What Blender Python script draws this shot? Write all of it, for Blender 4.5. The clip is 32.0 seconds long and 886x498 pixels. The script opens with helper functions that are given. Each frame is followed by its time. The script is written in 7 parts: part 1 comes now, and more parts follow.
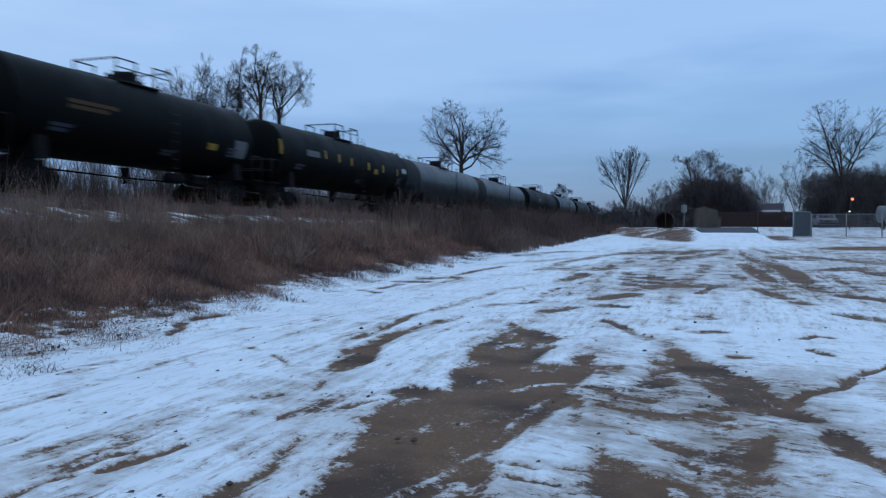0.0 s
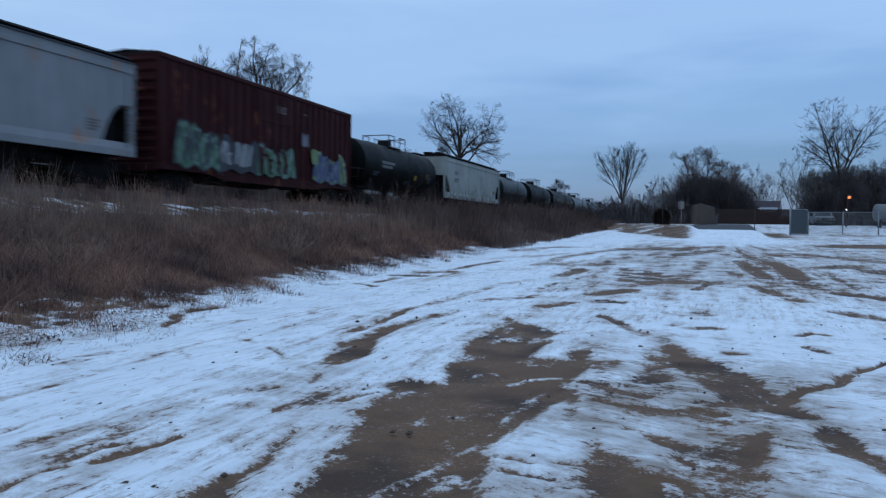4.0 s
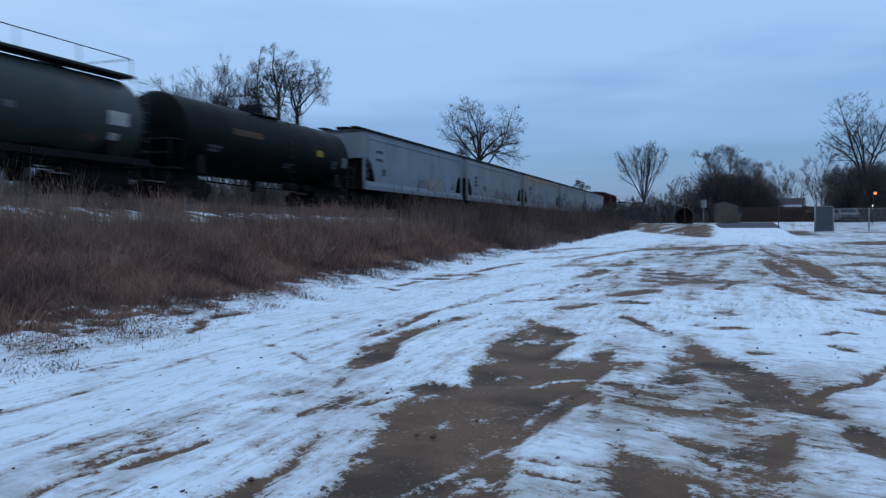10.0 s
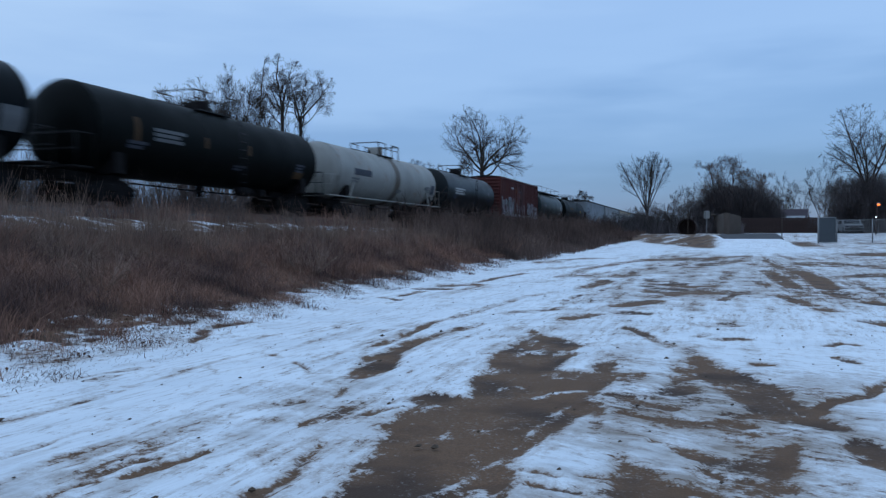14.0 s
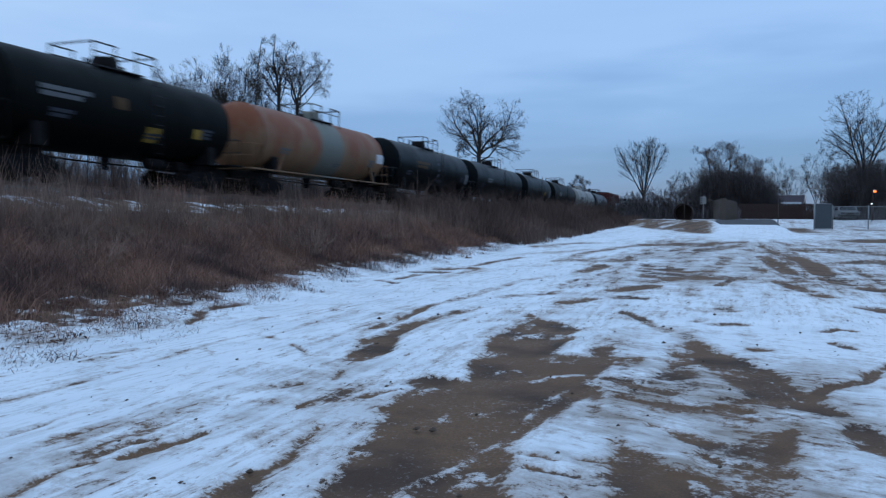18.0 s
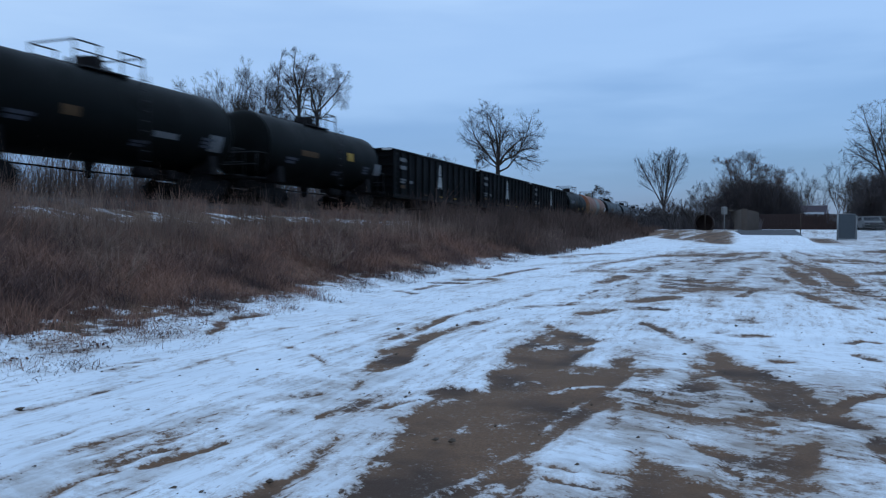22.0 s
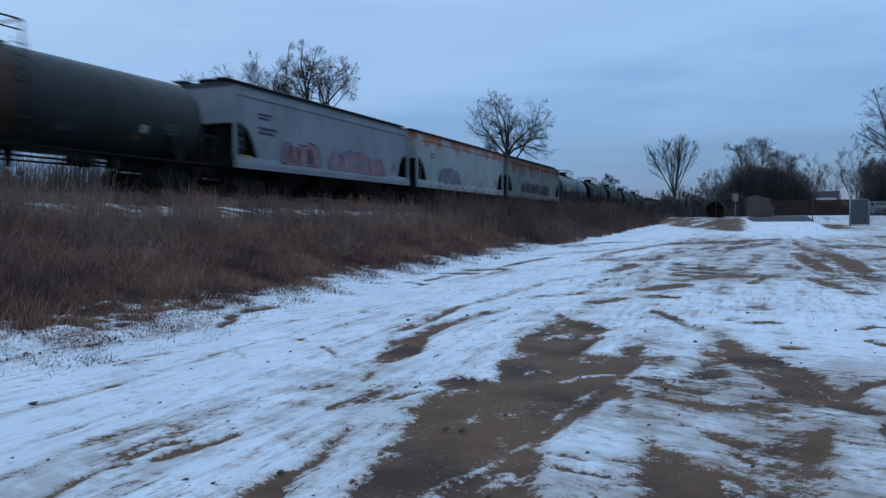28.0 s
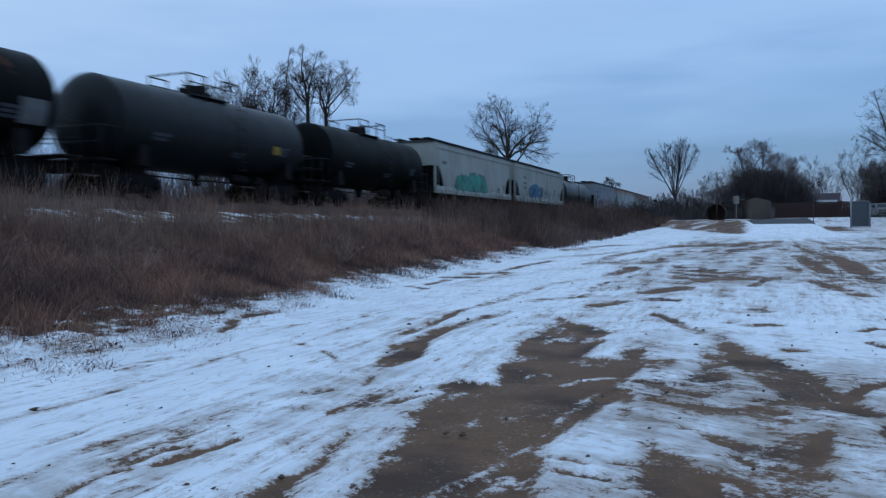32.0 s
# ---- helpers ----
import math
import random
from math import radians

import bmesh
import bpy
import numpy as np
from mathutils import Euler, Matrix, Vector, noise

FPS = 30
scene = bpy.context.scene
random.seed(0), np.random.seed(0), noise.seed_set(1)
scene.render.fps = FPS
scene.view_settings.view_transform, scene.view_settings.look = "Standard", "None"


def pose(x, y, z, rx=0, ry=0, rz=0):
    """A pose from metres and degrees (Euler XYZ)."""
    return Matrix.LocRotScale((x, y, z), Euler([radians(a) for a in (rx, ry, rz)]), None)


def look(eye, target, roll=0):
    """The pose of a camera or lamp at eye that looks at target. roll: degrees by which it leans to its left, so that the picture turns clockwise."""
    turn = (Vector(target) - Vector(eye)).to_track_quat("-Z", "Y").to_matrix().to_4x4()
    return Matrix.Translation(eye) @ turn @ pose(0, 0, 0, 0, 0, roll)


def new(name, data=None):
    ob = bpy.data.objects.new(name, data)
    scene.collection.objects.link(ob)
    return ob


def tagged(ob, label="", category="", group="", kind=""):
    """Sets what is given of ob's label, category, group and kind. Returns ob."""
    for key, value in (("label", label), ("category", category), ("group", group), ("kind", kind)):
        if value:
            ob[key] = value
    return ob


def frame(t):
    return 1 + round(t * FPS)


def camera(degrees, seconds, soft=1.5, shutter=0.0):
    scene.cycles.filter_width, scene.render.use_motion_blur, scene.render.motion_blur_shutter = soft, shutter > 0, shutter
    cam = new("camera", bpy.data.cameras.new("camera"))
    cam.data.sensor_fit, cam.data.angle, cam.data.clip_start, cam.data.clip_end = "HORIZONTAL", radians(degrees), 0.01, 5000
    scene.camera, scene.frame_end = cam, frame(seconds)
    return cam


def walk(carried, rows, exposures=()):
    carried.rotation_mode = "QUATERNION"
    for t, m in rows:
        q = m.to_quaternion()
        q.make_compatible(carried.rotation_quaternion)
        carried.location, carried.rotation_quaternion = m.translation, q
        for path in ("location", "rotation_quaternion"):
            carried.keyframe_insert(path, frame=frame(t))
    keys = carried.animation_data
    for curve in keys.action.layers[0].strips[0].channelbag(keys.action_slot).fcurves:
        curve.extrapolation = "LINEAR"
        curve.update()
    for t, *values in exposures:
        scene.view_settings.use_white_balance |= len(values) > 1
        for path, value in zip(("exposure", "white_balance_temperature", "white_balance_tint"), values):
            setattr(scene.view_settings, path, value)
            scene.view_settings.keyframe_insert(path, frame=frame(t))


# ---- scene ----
EYE = 1.6            # the camera's height over the lot
RAIL = 2.74          # top of the rails
TX = -20.05          # centre line of the track, which runs along y
SIDE = 18.5          # from the camera to the near sides of the cars
SPEED = 18.47        # metres a second, along +y
random.seed(5)

cam = camera(58, 32.0, soft=1.3, shutter=0.6)
walk(cam, [
    (0, pose(-0.004, 0.001, EYE + 0.002, 88.831, -0.132, 17.921)), (0.5, pose(-0.006, -0.005, EYE, 88.842, -0.332, 17.939)),
    (1, pose(-0.009, -0.002, EYE, 88.706, -0.384, 18.272)), (1.5, pose(-0.004, 0.006, EYE - 0.004, 88.652, -0.243, 18.605)),
    (2, pose(-0.003, -0.005, EYE - 0.004, 88.680, -0.223, 18.621)), (2.5, pose(-0.006, -0, EYE - 0.003, 88.672, -0.421, 18.332)),
    (3, pose(-0.007, 0.002, EYE - 0.003, 88.623, -0.622, 17.999)), (3.5, pose(-0.01, 0.007, EYE - 0.006, 88.527, -0.721, 17.756)),
    (5.5, pose(0.021, 0.016, EYE - 0.003, 88.292, -0.331, 17.724)), (6, pose(0.025, 0.009, EYE - 0.002, 88.413, -0.088, 17.711)),
    (6.5, pose(0.02, 0.005, EYE - 0.001, 88.518, -0.074, 17.591)), (7, pose(0.014, 0, EYE, 88.466, -0.166, 17.601)),
    (7.5, pose(0.015, 0.011, EYE - 0.001, 88.532, -0.068, 17.860)), (8, pose(0.001, -0.002, EYE + 0.001, 88.683, -0.264, 18.127)),
    (8.5, pose(0.004, -0.007, EYE + 0.002, 88.754, -0.300, 18.322)), (9, pose(-0, 0, EYE, 88.754, -0.264, 18.499)),
    (9.5, pose(-0.002, 0.001, EYE + 0.002, 88.725, -0.156, 18.833)), (10, pose(0.001, -0.015, EYE + 0.003, 88.625, 0.228, 19.209)),
    (10.5, pose(0.005, -0.003, EYE, 88.507, 0.451, 19.511)), (11, pose(0, -0.005, EYE + 0.001, 88.622, 0.426, 19.483)),
    (11.5, pose(0.005, -0.005, EYE, 88.588, 0.502, 19.031)), (12, pose(0.008, -0.001, EYE + 0.001, 88.646, 0.324, 18.631)),
    (12.5, pose(0.011, 0.004, EYE, 88.936, 0.303, 18.571)), (13, pose(0.011, -0.005, EYE, 89.152, 0.247, 18.754)),
    (13.5, pose(0.009, -0.001, EYE + 0.004, 89.209, 0.030, 19.128)), (14, pose(0.009, -0.016, EYE + 0.004, 89.347, 0.065, 19.417)),
    (14.5, pose(0.01, -0.009, EYE, 89.410, 0.114, 19.761)), (16.5, pose(-0.024, 0, EYE - 0.002, 88.416, -0.711, 20.047)),
    (17, pose(-0.031, 0.007, EYE - 0.003, 88.178, -0.422, 19.483)), (17.5, pose(-0.024, 0.016, EYE - 0.006, 88.049, -0.207, 19.038)),
    (18, pose(-0.029, 0.011, EYE - 0.004, 88.170, -0.372, 19.139)), (18.5, pose(-0.037, 0.018, EYE, 88.508, -0.601, 19.384)),
    (19, pose(-0.021, 0.003, EYE, 88.758, -0.441, 19.540)), (19.5, pose(-0.021, -0.006, EYE - 0.002, 88.700, -0.553, 19.609)),
    (20, pose(-0.021, 0.006, EYE - 0.002, 88.718, -0.472, 19.750)), (20.5, pose(-0.021, 0, EYE - 0.006, 88.666, -0.308, 19.902)),
    (21, pose(-0.018, 0.002, EYE - 0.003, 88.463, -0.229, 20.243)), (21.5, pose(-0.021, 0.009, EYE - 0.001, 88.603, -0.191, 20.453)),
    (22, pose(-0.023, -0.003, EYE - 0.003, 88.929, -0.325, 20.506)), (22.5, pose(-0.025, -0.013, EYE - 0.002, 88.889, -0.215, 20.672)),
    (23, pose(-0.022, -0.011, EYE - 0.006, 88.626, 0.085, 20.713)), (23.5, pose(-0.019, -0.005, EYE - 0.008, 88.452, 0.085, 20.770)),
    (24, pose(-0.016, -0.01, EYE - 0.007, 88.607, 0.104, 21.112)), (24.5, pose(-0.007, -0.016, EYE - 0.008, 88.584, 0.104, 21.066)),
    (25, pose(-0.008, -0.005, EYE - 0.01, 88.484, -0.011, 20.834)), (25.5, pose(-0.019, -0.012, EYE - 0.007, 88.353, -0.182, 20.714)),
    (27.5, pose(-0.016, 0.006, EYE - 0.007, 87.917, 0.433, 21.433)), (28, pose(-0.008, 0.009, EYE - 0.009, 88.278, 0.439, 21.222)),
    (28.5, pose(-0, -0.006, EYE - 0.009, 88.642, 0.410, 21.163)), (29, pose(0.005, -0.017, EYE - 0.007, 88.587, 0.259, 21.189)),
    (29.5, pose(0.003, -0.014, EYE - 0.009, 88.275, 0.196, 21.337)), (30, pose(0.005, -0.008, EYE - 0.006, 88.140, 0.231, 21.448)),
    (30.5, pose(0.005, 0.007, EYE - 0.011, 88.309, 0.533, 21.438)), (31, pose(0.01, -0.006, EYE - 0.008, 88.379, 0.642, 21.351)),
    (31.5, pose(0.003, -0.011, EYE - 0.005, 88.304, 0.533, 21.288)), (32, pose(0.005, 0.006, EYE - 0.008, 88.558, 0.709, 21.295)),
], exposures=((0, 0.02), (3, 0.0), (6, -0.04), (9, -0.02), (10, 0.04), (12, 0.08), (13, -0.03), (15, 0.01), (17, 0.05), (20, 0.05), (24, 0.05), (26, 0.0), (28, -0.05), (30, -0.03), (32, -0.05)))

# ---- world and light: an overcast sky at dusk ----
world = bpy.data.worlds.new("dusk_sky")
scene.world = world
world.use_nodes = True
wn, wl = world.node_tree.nodes, world.node_tree.links
wn.clear()
w_out = wn.new("ShaderNodeOutputWorld")
w_sky = wn.new("ShaderNodeTexSky")
w_sky.sky_type, w_sky.sun_disc = "NISHITA", False
w_sky.sun_elevation, w_sky.sun_rotation = radians(4), radians(200)
w_sky.ozone_density, w_sky.dust_density = 2.6, 0.5
w_bg1 = wn.new("ShaderNodeBackground")
w_bg1.inputs["Strength"].default_value = 0.05
wl.new(w_sky.outputs[0], w_bg1.inputs["Color"])
w_tc = wn.new("ShaderNodeTexCoord")
w_sep = wn.new("ShaderNodeSeparateXYZ")
wl.new(w_tc.outputs["Generated"], w_sep.inputs[0])
w_ramp = wn.new("ShaderNodeValToRGB")
w_ramp.color_ramp.interpolation = "EASE"
SKY_STEPS = ((0.0, (0.106, 0.203, 0.425)), (0.06, (0.124, 0.238, 0.50)), (0.13, (0.188, 0.323, 0.63)),
             (0.22, (0.305, 0.462, 0.79)), (0.34, (0.415, 0.58, 0.89)), (1.0, (0.425, 0.635, 1.0)))
for i, (at, rgb) in enumerate(SKY_STEPS):
    e = w_ramp.color_ramp.elements[i] if i < 2 else w_ramp.color_ramp.elements.new(at)
    e.position, e.color = at, (0.975 * rgb[0], rgb[1], 0.97 * rgb[2], 1)
# long, soft cloud streaks
w_map = wn.new("ShaderNodeMapping")
w_map.inputs["Scale"].default_value = (1.6, 1.6, 9.0)
wl.new(w_tc.outputs["Generated"], w_map.inputs["Vector"])
w_noise = wn.new("ShaderNodeTexNoise")
w_noise.inputs["Scale"].default_value, w_noise.inputs["Detail"].default_value = 1.5, 4.0
w_noise.inputs["Roughness"].default_value = 0.5
wl.new(w_map.outputs[0], w_noise.inputs["Vector"])
w_add = wn.new("ShaderNodeMath")
w_add.operation = "MULTIPLY_ADD"
w_add.inputs[1].default_value, w_add.inputs[2].default_value = 0.22, -0.118
wl.new(w_noise.outputs[0], w_add.inputs[0])
w_sum = wn.new("ShaderNodeMath")
w_sum.operation = "ADD"
wl.new(w_sep.outputs["Z"], w_sum.inputs[0])
wl.new(w_add.outputs[0], w_sum.inputs[1])
# the sky is lighter towards the west, on the far side of the track
w_west = wn.new("ShaderNodeMath")
w_west.operation = "MULTIPLY_ADD"
w_west.inputs[1].default_value = -0.085
wl.new(w_sep.outputs["X"], w_west.inputs[0])
wl.new(w_sum.outputs[0], w_west.inputs[2])
wl.new(w_west.outputs[0], w_ramp.inputs[0])
w_bg2 = wn.new("ShaderNodeBackground")
w_bg2.inputs["Strength"].default_value = 1.0
wl.new(w_ramp.outputs[0], w_bg2.inputs["Color"])
w_mix = wn.new("ShaderNodeAddShader")
wl.new(w_bg1.outputs[0], w_mix.inputs[0])
wl.new(w_bg2.outputs[0], w_mix.inputs[1])
wl.new(w_mix.outputs[0], w_out.inputs["Surface"])

sun = new("sun", bpy.data.lights.new("sun", "SUN"))
sun.data.energy, sun.data.angle, sun.data.color = 0.25, radians(70), (0.86, 0.93, 1.0)
sun.matrix_world = look((-6, -16, 60), (0, 10, 0))

# ---- materials ----
def rgb(c, k=1.0):
    return (c[0] * k, c[1] * k, c[2] * k, 1)


def shader(name):
    m = bpy.data.materials.new(name)
    m.use_nodes = True
    return m, m.node_tree.nodes, m.node_tree.links, m.node_tree.nodes["Principled BSDF"]


def noise_node(n, l, vec, scale, detail=4.0, rough=0.55):
    t = n.new("ShaderNodeTexNoise")
    t.inputs["Scale"].default_value, t.inputs["Detail"].default_value = scale, detail
    t.inputs["Roughness"].default_value = rough
    if vec is not None:
        l.new(vec, t.inputs["Vector"])
    return t.outputs[0]


def ramp_node(n, l, fac, a, b, ca=(0, 0, 0, 1), cb=(1, 1, 1, 1)):
    r = n.new("ShaderNodeValToRGB")
    r.color_ramp.elements[0].position, r.color_ramp.elements[0].color = a, ca
    r.color_ramp.elements[1].position, r.color_ramp.elements[1].color = b, cb
    l.new(fac, r.inputs[0])
    return r.outputs[0]


def mix_node(n, l, fac, a, b):
    x = n.new("ShaderNodeMix")
    x.data_type = "RGBA"
    for sock, v in ((x.inputs[0], fac), (x.inputs[6], a), (x.inputs[7], b)):
        if isinstance(v, (tuple, float, int)):
            sock.default_value = v
        else:
            l.new(v, sock)
    return x.outputs[2]


def math_node(n, l, op, a, b=0.0, c=0.0):
    x = n.new("ShaderNodeMath")
    x.operation = op
    for sock, v in zip(x.inputs, (a, b, c)):
        if isinstance(v, (float, int)):
            sock.default_value = v
        else:
            l.new(v, sock)
    return x.outputs[0]


def mapped(n, l, scale, kind="Object"):
    tc, mp = n.new("ShaderNodeTexCoord"), n.new("ShaderNodeMapping")
    mp.inputs["Scale"].default_value = scale
    l.new(tc.outputs[kind], mp.inputs["Vector"])
    return mp.outputs[0]


def bump_node(n, l, bsdf, height, strength, distance=0.02):
    b = n.new("ShaderNodeBump")
    b.inputs["Strength"].default_value, b.inputs["Distance"].default_value = strength, distance
    l.new(height, b.inputs["Height"])
    l.new(b.outputs[0], bsdf.inputs["Normal"])


def surface(name, col, roughness=0.8, vary=0.3, scale=2.0, fine=45.0, bump=0.25, metal=0.0, spec=0.25):
    m, n, l, b = shader(name)
    v = mapped(n, l, (1, 1, 1))
    big, small = noise_node(n, l, v, scale), noise_node(n, l, v, fine, 3)
    both = math_node(n, l, "MULTIPLY_ADD", small, 0.5, math_node(n, l, "MULTIPLY", big, 0.5))
    l.new(ramp_node(n, l, both, 0.3, 0.7, rgb(col, 1 - vary), rgb(col, 1 + vary)), b.inputs["Base Color"])
    b.inputs["Roughness"].default_value, b.inputs["Metallic"].default_value = roughness, metal
    b.inputs["Specular IOR Level"].default_value = spec
    bump_node(n, l, b, small, bump)
    return m


def island(name, col, col2, roughness=0.9, other=None, patch=0.35):
    """Colours that vary from blade to blade or twig to twig."""
    m, n, l, b = shader(name)
    g = n.new("ShaderNodeNewGeometry")
    c = ramp_node(n, l, g.outputs["Random Per Island"], 0.0, 1.0, rgb(col), rgb(col2))
    v = mapped(n, l, (1, 1, 1))
    k = noise_node(n, l, v, patch, 4)
    l.new(mix_node(n, l, ramp_node(n, l, k, 0.38, 0.62), c, rgb(other) if other else rgb(col, 0.7)), b.inputs["Base Color"])
    b.inputs["Roughness"].default_value = roughness
    b.inputs["Specular IOR Level"].default_value = 0.1
    return m


def paint(name, col, grime=0.35, rust=0.0, gloss=0.5, band=None, high_rust=0.0, rust_col=(0.20, 0.075, 0.03), spec=None, fade=0.12):
    """Weathered car paint: dust clouds, vertical dirt streaks, rust blooms; band: (y, half width, colour) of a spill."""
    m, n, l, b = shader(name)
    v = mapped(n, l, (1, 1, 1))
    streaks = noise_node(n, l, mapped(n, l, (1.0, 3.2, 0.22)), 1.6, 5)
    clouds = noise_node(n, l, v, 0.55, 4)
    fine = noise_node(n, l, v, 30.0, 3)
    c = mix_node(n, l, ramp_node(n, l, clouds, 0.3, 0.75), rgb(col), rgb(col, 0.72))
    d = min(1.0, 4 * max(col))
    dirt = tuple(0.45 * x + 0.55 * d * y for x, y in zip(col, (0.07, 0.06, 0.05)))
    s = math_node(n, l, "MULTIPLY", ramp_node(n, l, streaks, 0.42, 0.72), grime)
    c = mix_node(n, l, s, c, rgb(dirt))
    if rust or high_rust:
        blooms = noise_node(n, l, mapped(n, l, (1.0, 1.0, 0.55)), 1.1, 6, 0.62)
        mask = blooms
        if high_rust:
            tc, sep = n.new("ShaderNodeTexCoord"), n.new("ShaderNodeSeparateXYZ")
            l.new(tc.outputs["Object"], sep.inputs[0])
            up = math_node(n, l, "MULTIPLY_ADD", sep.outputs["Z"], 0.42 * high_rust, -1.42 * high_rust)
            mask = math_node(n, l, "ADD", blooms, up)
        r = ramp_node(n, l, mask, 0.68 - 0.3 * rust - fade / 2, 0.68 - 0.3 * rust + fade / 2)
        c = mix_node(n, l, r, c, mix_node(n, l, fine, rgb(rust_col, 0.6), rgb(rust_col, 1.5)))
    if band:
        tc, sep = n.new("ShaderNodeTexCoord"), n.new("ShaderNodeSeparateXYZ")
        l.new(tc.outputs["Object"], sep.inputs[0])
        wob = math_node(n, l, "MULTIPLY_ADD", streaks, 0.5, sep.outputs["Y"])
        off = math_node(n, l, "ABSOLUTE", math_node(n, l, "SUBTRACT", wob, band[0] + 0.25))
        c = mix_node(n, l, ramp_node(n, l, math_node(n, l, "DIVIDE", off, band[1]), 0.7, 1.1, (1, 1, 1, 1), (0, 0, 0, 1)), c, rgb(band[2]))
    l.new(c, b.inputs["Base Color"])
    l.new(ramp_node(n, l, clouds, 0.2, 0.8, rgb((gloss,) * 3, 0.8), rgb((gloss,) * 3, 1.3)), b.inputs["Roughness"])
    b.inputs["Specular IOR Level"].default_value = spec if spec is not None else 0.22 if max(col) > 0.06 else 0.06
    bump_node(n, l, b, fine, 0.08)
    return m


def spray(name, *cols):
    """Layered spray paint: soft fields of several colours with dark outlines."""
    m, n, l, b = shader(name)
    v = mapped(n, l, (1, 1.35, 0.75))
    c = rgb(cols[0])
    for i, col in enumerate(cols[1:]):
        t = n.new("ShaderNodeTexNoise")
        t.noise_dimensions = "4D"
        t.inputs["W"].default_value, t.inputs["Scale"].default_value, t.inputs["Detail"].default_value = 3.1 * i + 1, 2.0 + 0.8 * i, 4
        l.new(v, t.inputs["Vector"])
        c = mix_node(n, l, ramp_node(n, l, t.outputs[0], 0.5, 0.57), c, rgb(col))
    l.new(c, b.inputs["Base Color"])
    b.inputs["Roughness"].default_value = 0.6
    return m


def glowing(name, col, strength):
    m, n, l, b = shader(name)
    b.inputs["Base Color"].default_value = rgb(col)
    b.inputs["Emission Color"].default_value, b.inputs["Emission Strength"].default_value = rgb(col), strength
    return m


M_IRON = surface("dark_iron", (0.0128, 0.0117, 0.012), 0.8, 0.4, 3.0, 60, 0.3, spec=0.06)
M_WHEEL = surface("wheel_steel", (0.013, 0.0105, 0.0095), 0.75, 0.35, 4.0, 60, 0.2, spec=0.08)
M_RAILSTEEL = surface("rail_steel", (0.12, 0.085, 0.07), 0.5, 0.3, 5.0, 60, 0.2, 0.6)
M_TIE = surface("creosoted_tie", (0.05, 0.038, 0.03), 0.9, 0.35, 3.0, 50, 0.5)
M_RAILING = surface("black_railing", (0.02, 0.02, 0.022), 0.6, 0.2)
M_YELLOW = surface("yellow_marking", (0.29, 0.18, 0.03), 0.7, 0.35, 3.0)
M_ORANGE = surface("orange_marking", (0.066, 0.034, 0.012), 0.7, 0.35, 3.0)
M_WHITE = surface("white_marking", (0.34, 0.34, 0.33), 0.7, 0.35, 4.0)
M_GREYMARK = surface("grey_marking", (0.12, 0.125, 0.13), 0.7, 0.3, 4.0)
M_PALEMARK = surface("pale_marking", (0.13, 0.135, 0.14), 0.7, 0.35, 4.0)
M_DARKMARK = surface("dark_marking", (0.045, 0.05, 0.065), 0.7, 0.3, 4.0)
M_GALV = surface("galvanised_steel", (0.22, 0.225, 0.23), 0.45, 0.2, 3.0, 60, 0.1, 0.5)
M_CONC = surface("grey_concrete", (0.10, 0.08, 0.068), 0.9, 0.3, 0.7, 25, 0.4)
M_BARK = surface("grey_brown_bark", (0.042, 0.034, 0.029), 0.95, 0.35, 5.0, 40, 0.6)
M_TWIG = island("dry_twigs", (0.034, 0.027, 0.024), (0.058, 0.046, 0.04))
M_THICKET = island("thicket_twigs", (0.08, 0.070, 0.072), (0.155, 0.132, 0.132))
M_WEED = island("dark_weeds", (0.105, 0.071, 0.060), (0.21, 0.138, 0.113))
M_TWIGD = island("dark_twigs", (0.125, 0.097, 0.092), (0.23, 0.175, 0.16))
M_GRASS = island("dead_grass", (0.22, 0.122, 0.090), (0.45, 0.252, 0.182), other=(0.096, 0.064, 0.060), patch=0.9)
M_TUFT = island("snow_bound_tufts", (0.11, 0.066, 0.055), (0.28, 0.16, 0.12))
M_STALK = island("pale_dry_stalks", (0.22, 0.15, 0.118), (0.42, 0.29, 0.225))
M_VAN = surface("grey_van_paint", (0.13, 0.135, 0.14), 0.5, 0.15, 1.0)
M_WOOD = surface("brown_boards", (0.036, 0.022, 0.02), 0.85, 0.35, 1.5, 40, 0.4)
M_BRICKRED = surface("red_brick_wall", (0.09, 0.04, 0.034), 0.9, 0.3, 3.0, 40, 0.4)
M_SNOWROOF = surface("roof_snow", (0.27, 0.28, 0.295), 0.8, 0.15, 1.0, 25, 0.3)
M_ROOFTILE = surface("purple_brown_shingles", (0.055, 0.042, 0.05), 0.9, 0.3, 3.0, 30, 0.4)
M_WHITEPAINT = surface("white_paint", (0.62, 0.63, 0.64), 0.5, 0.1, 1.0)
M_GLASS = surface("dark_glass", (0.02, 0.024, 0.03), 0.08, 0.2, 1.0, 20, 0.0)
M_RUBBER = surface("black_rubber", (0.02, 0.02, 0.02), 0.85, 0.2)
M_ASPHALT = surface("worn_asphalt", (0.075, 0.075, 0.08), 0.9, 0.3, 0.8, 40, 0.4)
# dark brown with the shade inside the culvert put into the colour
M_VOID = surface("shade_dark_pipe", (0.04, 0.028, 0.026), 0.95, 0.2)
M_SODIUM = glowing("sodium_lens", (1.0, 0.20, 0.03), 2.6)
M_COOL = glowing("cool_lens", (0.9, 0.95, 1.0), 1.6)
M_SIGN = surface("white_sign_sheet", (0.19, 0.19, 0.18), 0.5, 0.1)


